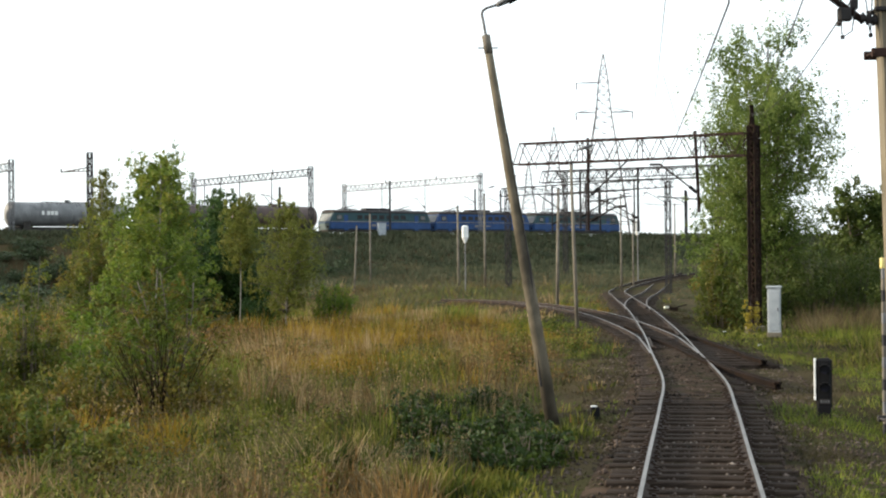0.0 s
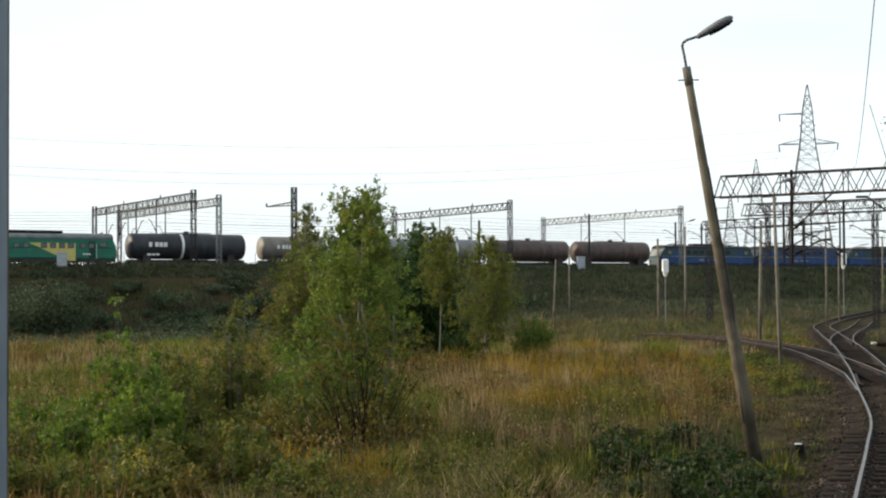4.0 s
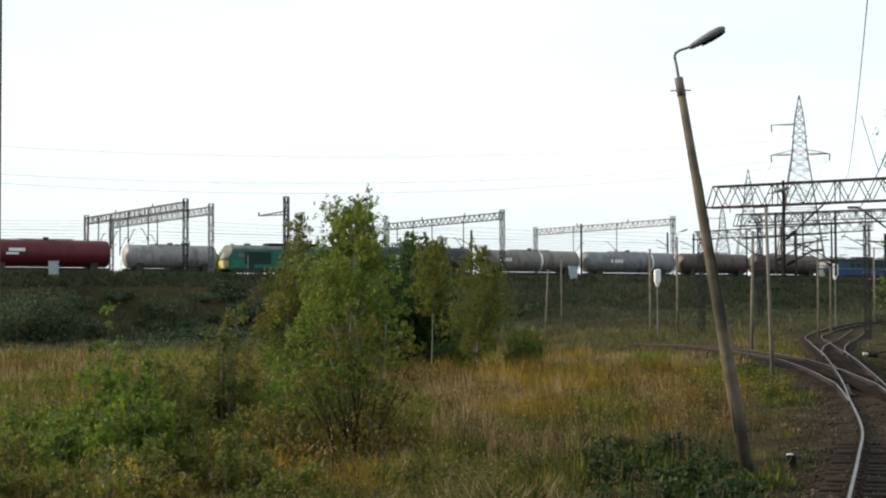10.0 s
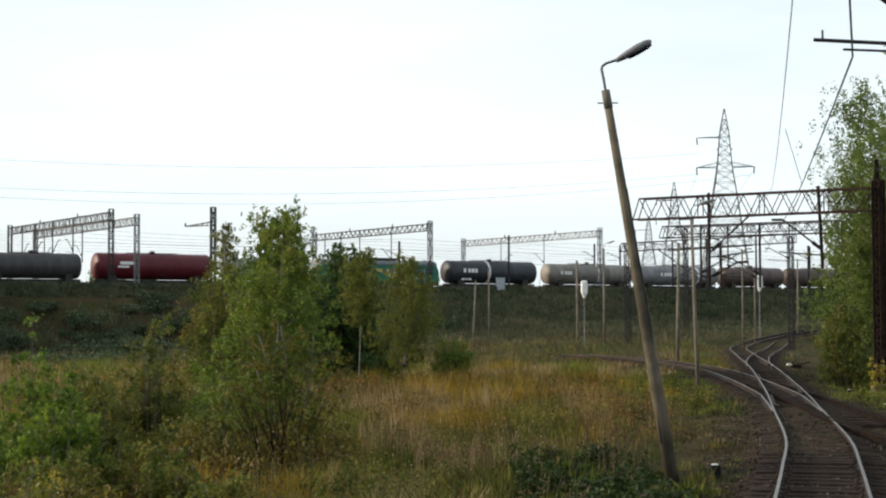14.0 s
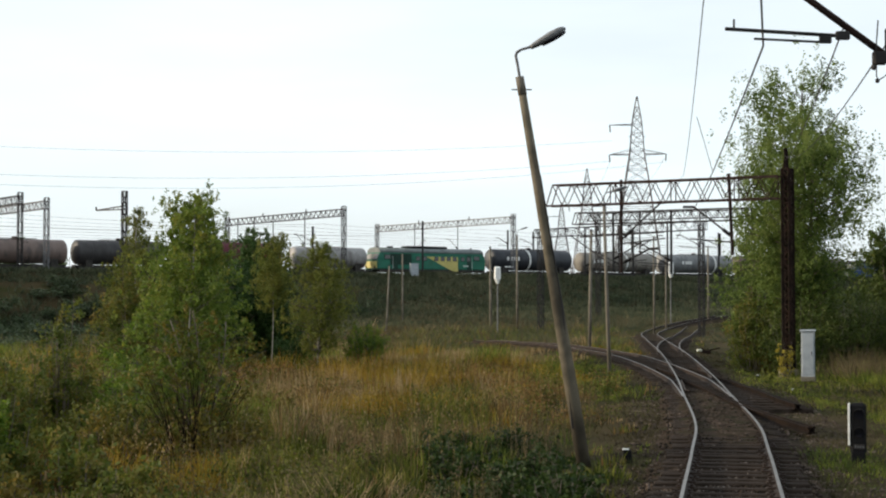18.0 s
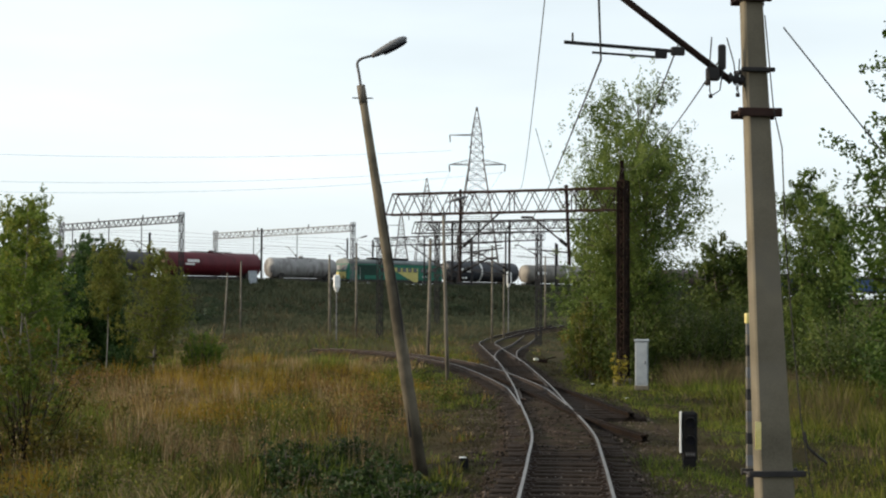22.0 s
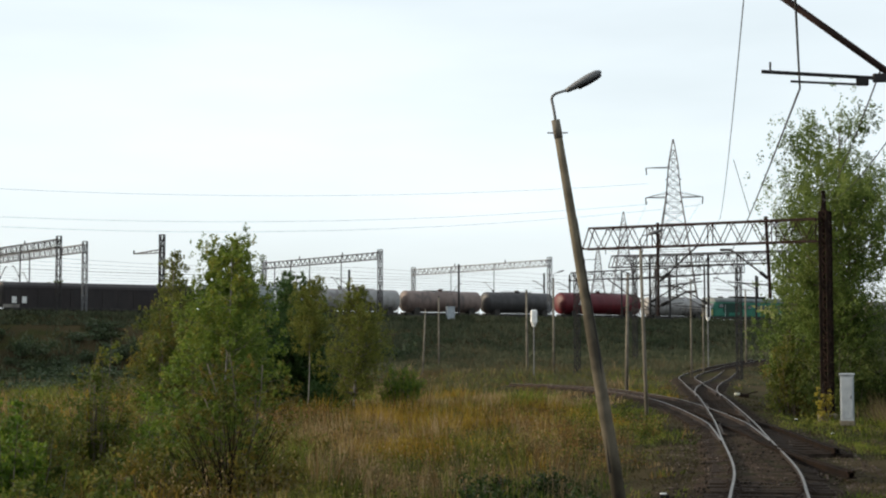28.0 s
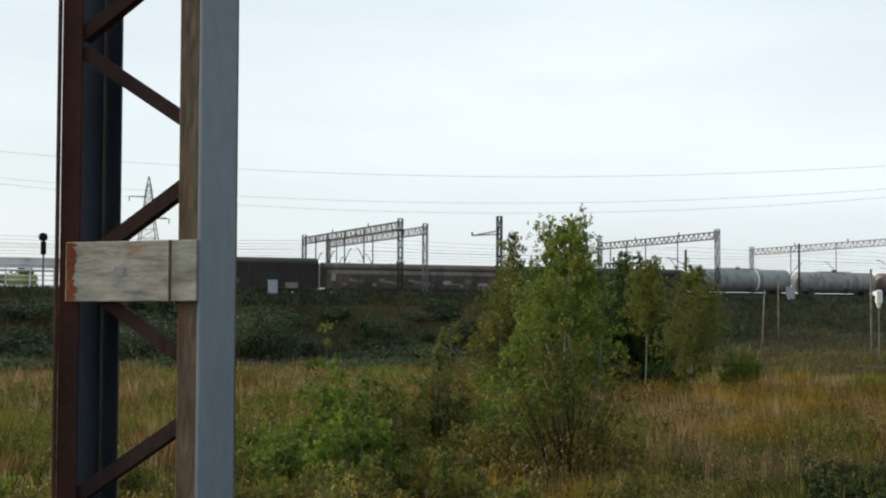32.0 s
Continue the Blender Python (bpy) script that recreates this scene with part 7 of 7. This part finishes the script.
def grows(i, leak=0.03):
    """Each plant keeps to the patches where it is the strongest."""
    def keep(x, y, r, g):
        best = np.argmax(np.stack([s(x, y) for s in SPECIES]), 0)
        thicket = (x < -4.6) & (r < 36)
        ok = ((best == i) | (g.uniform(size=len(x)) < leak)) & (w_of(x, y) > 24)
        ok &= (r > 34) | (g.uniform(size=len(x)) < (0.9, 0.3, 1.0, 1.0, 1.0)[i])
        ok &= (((x - 0.5) / 1.3) ** 2 + ((y - 27.5) / 5.0) ** 2 > 1) | (g.uniform(size=len(x)) < 0.45)
        shade = (x > 0.9) & (near_track(x, y) < 5.5) & (r < 52)
        return ok & (~thicket | (g.uniform(size=len(x)) < (0.7, 0.9, 1.0, 1.0, 0.6)[i])) & (~shade | (g.uniform(size=len(x)) < (0.10, 0.04, 0.40, 0.10, 0.0)[i]))
    return keep


meadow("tall_rusty_weeds", 201, 34000, 9, LEFT, grows(0), (0.55, 1.0), 0.026, M_RUSTWEED, "tall rust-brown dead weeds over the meadow", 0.30)
meadow("straw_grass", 202, 34000, 9, LEFT, grows(1), (0.5, 0.95), 0.020, M_STRAW, "pale dry straw grass over the meadow", 0.30)
meadow("meadow_grass", 203, 36000, 9, LEFT, grows(2), (0.45, 0.9), 0.024, M_GRASS, "olive green meadow grass", 0.5)
meadow("green_tufts", 212, 36000, 9, LEFT, grows(3, 0.02), (0.45, 0.85), 0.022, M_LAWN, "fresh green grass tufts in the meadow", 0.5)
meadow("orange_weeds", 211, 30000, 9, (-20, 7, 22, 110), grows(4, 0.0), (0.5, 0.9), 0.024, M_ORANGE, "orange-yellow dying weeds in patches", 0.30)
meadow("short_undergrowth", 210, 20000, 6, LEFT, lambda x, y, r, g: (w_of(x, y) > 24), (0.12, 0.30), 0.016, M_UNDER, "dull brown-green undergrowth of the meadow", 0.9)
meadow("bank_foot_straw", 215, 9000, 8, (-16, 9, 112, 182), lambda x, y, r, g: (w_of(x, y) > 19) & (w_of(x, y) < 75) & (g.uniform(size=len(x)) < 0.2 + 0.8 * patch_mask(x, y, 0.22, 1.9)), (0.4, 0.8), 0.05, M_DRYWEED, "dull straw at the foot of the embankment", 0.6)
meadow("bank_foot_grass", 216, 12000, 8, (-16, 9, 112, 182), lambda x, y, r, g: (w_of(x, y) > 19) & (w_of(x, y) < 75), (0.3, 0.7), 0.05, M_BANKGRASS, "dull olive grass at the foot of the embankment", 0.7)
RIGHT_OF_TRACK = lambda x, y: x > 0.155 * y + 0.4
meadow("short_green_grass", 205, 20000, 8, (2, 24, 14, 110), lambda x, y, r, g: RIGHT_OF_TRACK(x, y) & (g.uniform(size=len(x)) < np.clip(3.0 * drift(x, y, 1.6, 5.0, 31) - 0.7, 0.05, 1)), (0.10, 0.32), 0.014, M_LAWN, "short green grass along the tracks", 0.8, 1.6, low=0.75)
meadow("dull_verge_grass", 219, 9000, 8, (-4, 11, 14, 110), lambda x, y, r, g: ~RIGHT_OF_TRACK(x, y) & (near_track(x, y) < 6.0) & ((near_track(x, y) > 3.2) | (g.uniform(size=len(x)) < 0.15)) & (g.uniform(size=len(x)) < np.clip(3.0 * drift(x, y, 1.6, 5.0, 31) - 0.9, 0.05, 1)), (0.10, 0.32), 0.014, M_VERGE, "short dull green grass beside the curve", 0.8, 1.6, low=0.75)
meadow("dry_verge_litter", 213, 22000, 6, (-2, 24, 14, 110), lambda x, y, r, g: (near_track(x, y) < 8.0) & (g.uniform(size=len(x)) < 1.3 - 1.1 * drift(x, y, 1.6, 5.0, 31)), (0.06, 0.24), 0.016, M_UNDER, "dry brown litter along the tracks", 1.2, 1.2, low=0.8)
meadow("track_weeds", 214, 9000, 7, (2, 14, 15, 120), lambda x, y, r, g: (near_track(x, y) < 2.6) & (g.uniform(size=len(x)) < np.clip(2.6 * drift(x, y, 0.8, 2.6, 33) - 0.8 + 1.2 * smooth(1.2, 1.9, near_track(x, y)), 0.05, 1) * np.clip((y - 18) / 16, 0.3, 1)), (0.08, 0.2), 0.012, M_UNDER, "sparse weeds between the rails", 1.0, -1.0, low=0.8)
meadow("dry_mound_grass", 217, 5500, 8, (12.5, 24, 70, 86), lambda x, y, r, g: (x > 15.6 + 0.03 * (y - 60)) & (g.uniform(size=len(x)) < 0.2 + drift(x, y, 2.5, 5.0, 35)), (0.5, 0.95), 0.030, M_DRYWEED, "tall dry brown grass before the bushes", 0.5, 3.0)
meadow("mound_green_grass", 218, 4200, 8, (12.5, 24, 56, 86), lambda x, y, r, g: (x > 14.8 + 0.03 * (y - 60)) & (g.uniform(size=len(x)) < 1.5 * drift(x, y, 2.5, 5.0, 36) - 0.2), (0.3, 0.7), 0.028, M_LAWN, "fresh grass before the bushes", 0.5, 3.0)
meadow("cut_hay", 220, 5200, 7, (10, 20, 44, 72), lambda x, y, r, g: (x > 0.2 * y + 1.0) & (drift(x, y, 1.8, 4.0, 37) > 0.52), (0.05, 0.16), 0.030, M_DRYWEED, "flattened brown cut hay on the grass", 1.6, 3.0, low=0.9)
meadow("field_grass", 226, 5200, 9, (14.5, 26, 20, 62), lambda x, y, r, g: (near_track(x, y) > 5.5) & (g.uniform(size=len(x)) < 0.25 + drift(x, y, 1.4, 3.0, 38)), (0.55, 1.0), 0.022, M_GRASS, "tall olive grass of the field beyond the mast", 0.45, 5.0)
meadow("field_straw", 227, 5600, 9, (14.5, 26, 20, 62), lambda x, y, r, g: (near_track(x, y) > 5.5) & (drift(x, y, 1.4, 3.0, 39) > 0.5), (0.5, 0.95), 0.020, M_DRYWEED, "tall dry stems of the field beyond the mast", 0.4, 5.0)
meadow("pale_blades", 228, 1500, 9, (-17, 0, 15, 25), lambda x, y, r, g: drift(x, y, 0.8, 1.6, 40) > 0.52, (0.55, 0.95), 0.012, M_STRAW, "long pale arching grass blades", 0.75, 3.0)
meadow("verge_weeds", 206, 9000, 9, (10, 30, 14, 110), lambda x, y, r, g: g.uniform(size=len(x)) < patch_mask(x, y, 0.35, 1.2), (0.22, 0.55), 0.012, M_GRASS, "olive weeds on the verge", 0.45, 2.8)
meadow("verge_straw", 207, 2600, 9, (10, 30, 14, 110), lambda x, y, r, g: g.uniform(size=len(x)) < patch_mask(x, y, 0.3, 3.3), (0.2, 0.55), 0.009, M_DRYWEED, "dry straw on the verge", 0.45, 3.0)


def weed_clumps(name, seed, n, zone, keep, size, mat, label, leaf=0.028):
    """Leafy weeds in rounded uneven clumps."""
    rng = np.random.default_rng(seed)
    x, y, r = sector(rng, n, *zone)
    ok = (near_track(x, y) > 2.6) & keep(x, y, r, rng) & ((x < -1.6) | (y > 40) | (x > 5))
    x, y, r = x[ok], y[ok], r[ok]
    out, big = [], []
    for a, b, d in zip(x, y, r):
        h = rng.uniform(*size)
        m = int(rng.uniform(60, 110))
        c = np.clip(rng.normal(size=(m, 3)), -1.8, 1.8) * [h * 0.34, h * 0.34, h * 0.26]
        c[:, 2] = np.abs(c[:, 2] + h * 0.42)
        out.append(c + [a, b, float(ground_z(a, b))])
        big.append(np.full(m, max(leaf, 0.0008 * d)))
    v, f = leaf_quads(rng, np.concatenate(out), np.concatenate(big), -0.4)
    return tagged(new(name, raw_mesh(name, v, f, mat)), label, "weeds", kind="stuff")


weed_clumps("rusty_weed_clumps", 221, 900, (-24, 6, 17, 90), lambda x, y, r, g: (SPECIES[0](x, y) > 0.85) & ((x > -4.6) | (r > 36)), (0.5, 1.0), M_RUSTWEED, "rust-brown leafy weed clumps in the meadow")
weed_clumps("olive_weed_clumps", 222, 1700, (-30, 6, 16, 90), lambda x, y, r, g: (SPECIES[2](x, y) > 0.85), (0.45, 0.95), M_GRASS, "olive leafy weed clumps in the meadow")
weed_clumps("green_weed_clumps", 223, 1300, (-33, 6, 16, 60), lambda x, y, r, g: (g.uniform(size=len(x)) < 0.1 + patch_mask(x, y, 0.45, 3.9) ** 2), (0.4, 0.85), M_GRASS, "green leafy weed clumps in the meadow")
weed_clumps("orange_weed_clumps", 224, 220, (-16, 5, 24, 75), lambda x, y, r, g: (SPECIES[4](x, y) > 0.85) & ((x < -2.0) | (y > 34)), (0.45, 0.9), M_ORANGE, "orange-yellow dying weed clumps", 0.02)
weed_clumps("verge_weed_clumps", 225, 420, (9, 30, 15, 100), lambda x, y, r, g: (g.uniform(size=len(x)) < patch_mask(x, y, 0.5, 0.7)), (0.35, 0.8), M_GRASS, "green leafy weeds on the verge")


def dead_stalks():
    """Upright dead stems with narrow brown heads, standing in loose groups."""
    rng = np.random.default_rng(241)
    x, y, r = sector(rng, 26000, -20, 6, 18, 60)
    ok = (near_track(x, y) > 3.2) & (rng.uniform(size=len(x)) < np.clip(2.4 * drift(x, y, 0.7, 1.5, 41) - 0.9, 0, 1)) & ((x > -5.0) | (r > 36)) & (((x + 0.1) / 1.25) ** 2 + ((y - 26.5) / 3.8) ** 2 > 1)
    x, y = x[ok], y[ok]
    n = len(x)
    h = rng.uniform(0.5, 0.95, n) * (0.5 + 0.8 * drift(x, y, 1.0, 2.6, 11))
    lean = rng.normal(size=(n, 2)) * 0.05
    blades("dead_stalks", rng, x, y, h, np.full(n, 0.014), M_DRYWEED, "upright dead brown stems in loose groups", lean, bent=False)
    c = np.stack([x + lean[:, 0], y + lean[:, 1], ground_z(x, y) + h * 0.9], 1)
    v, f = leaf_quads(rng, np.repeat(c, 3, 0) + rng.normal(size=(n * 3, 3)) * [0.012, 0.012, 0.07], 0.017, 3.0)
    tagged(new("stalk_heads", raw_mesh("stalk_heads", v, f, M_DRYWEED)), "narrow dry heads of the dead stems", "weeds", kind="stuff")


dead_stalks()


def ballast_stones(name, seed, n, y0, y1, spread, size, mat, label):
    """Loose broken stones on and beside the near track; spread: a function that draws the distance from its middle."""
    rng = np.random.default_rng(seed)
    line = np.array([(p.x, p.y) for p in spline(MAIN, 0.5) if y0 < p.y < y1])
    k = (len(line) * rng.uniform(size=n) ** 1.4).astype(int)
    off = spread(rng, n)
    x, y = line[k, 0] + off, line[k, 1] + rng.uniform(-0.5, 0.5, n)
    fill = 0.10 * (smooth(31, 37, y) - smooth(50, 58, y)) * np.where(np.abs(off) < 0.6, 1.0, 0.2)
    z = np.maximum(ground_z(x, y), np.where(np.abs(off) < 1.4, -0.185 + fill, -9)) + 0.005
    s = rng.uniform(*size, n)
    base = np.array([(1, 0, 0), (0, 1, 0), (-1, 0, 0), (0, -1, 0), (0, 0, 0.8), (0, 0, -0.8)], float)
    v = base[None] * s[:, None, None] * rng.uniform(0.6, 1.2, (n, 6, 1)) + np.stack([x, y, z], 1)[:, None]
    f = np.array([(0, 1, 4), (1, 2, 4), (2, 3, 4), (3, 0, 4), (1, 0, 5), (2, 1, 5), (3, 2, 5), (0, 3, 5)])
    f = (np.arange(n)[:, None, None] * 6 + f).reshape(-1, 3)
    tagged(new(name, raw_mesh(name, v.reshape(-1, 3), f, mat)), label, "gravel", kind="stuff")


ballast_stones("ballast_stones", 230, 6000, 12, 62, lambda g, n: np.where(g.uniform(size=n) < 0.6, g.uniform(1.1, 2.9, n), np.where(g.uniform(size=n) < 0.85, -g.uniform(0.9, 2.3, n), g.normal(size=n) * 0.4)), (0.018, 0.045), M_STONE, "loose pinkish brown broken stones along the track")
ballast_stones("track_gravel", 231, 1500, 12, 29, lambda g, n: g.uniform(-1.05, 1.05, n), (0.016, 0.036), M_GRAVEL, "pale gravel lying between the sleepers")
ballast_stones("dirt_clods", 232, 4200, 24, 75, lambda g, n: g.normal(size=n) * 1.1 - 0.6, (0.015, 0.055), M_CLOD, "dark clods and cinders on the trackbed")


def bank_grass():
    rng = np.random.default_rng(208)
    n = 120000
    u = rng.uniform(-190, 70, n)
    far = rng.uniform(8.5, 36, n) + np.where(u < -48, rng.uniform(0, 12, n), 0)
    w = np.where(rng.uniform(size=n) < 0.35, rng.uniform(3.6, 8.5, n), far)
    x, y = u * LC + w * LS, LINE_D + u * LS - w * LC
    ok = near_track(x, y) > 2.0
    x, y, w = x[ok], y[ok], w[ok]
    h = rng.uniform(0.25, 0.65, len(x)) * np.where(w < 8.5, 0.9, 1.15) * (0.6 + 0.8 * patch_mask(x, y, 0.4, 1.0))
    blades("bank_grass", rng, x, y, h, rng.uniform(0.14, 0.34, len(x)), M_BANKGRASS, "dull olive grass on the embankment", rng.normal(size=(len(x), 2)) * 0.2, bent=False)


bank_grass()


def plumes():
    rng = np.random.default_rng(209)
    x, y, r = sector(rng, 3600, -14, 6, 26, 95)
    ok = (near_track(x, y) > 3.5) & (rng.uniform(size=len(x)) < np.clip(3 * SPECIES[1](x, y) - 1.6, 0, 1))
    x, y = x[ok], y[ok]
    n = len(x)
    h = rng.uniform(0.6, 1.15, n)
    z = ground_z(x, y)
    c = np.stack([x, y, z + h], 1)
    v, f = leaf_quads(rng, np.repeat(c, 3, 0) + rng.normal(size=(n * 3, 3)) * [0.010, 0.010, 0.08], 0.022, 3.5)
    tagged(new("seed_heads", raw_mesh("seed_heads", v, f, M_STRAW)), "pale seed heads above the meadow grass", "grass", kind="stuff")
    blades("seed_stalks", rng, x, y, h, np.full(n, 0.006), M_STRAW, "thin pale seed stalks", rng.normal(size=(n, 2)) * 0.02)


plumes()


# ---- what moves ----
def motions():
    for ob, middle in TRAIN:
        rows = []
        for t in (0.0, 8.0, 16.0, 24.0, 32.0):
            rows.append((t, Matrix.Translation(along(middle + SPEED * (t - 16.0), 0.0, RAIL_Z)) @ Matrix.Rotation(LINE_TURN, 4, "Z")))
        walk(ob, rows)


motions()
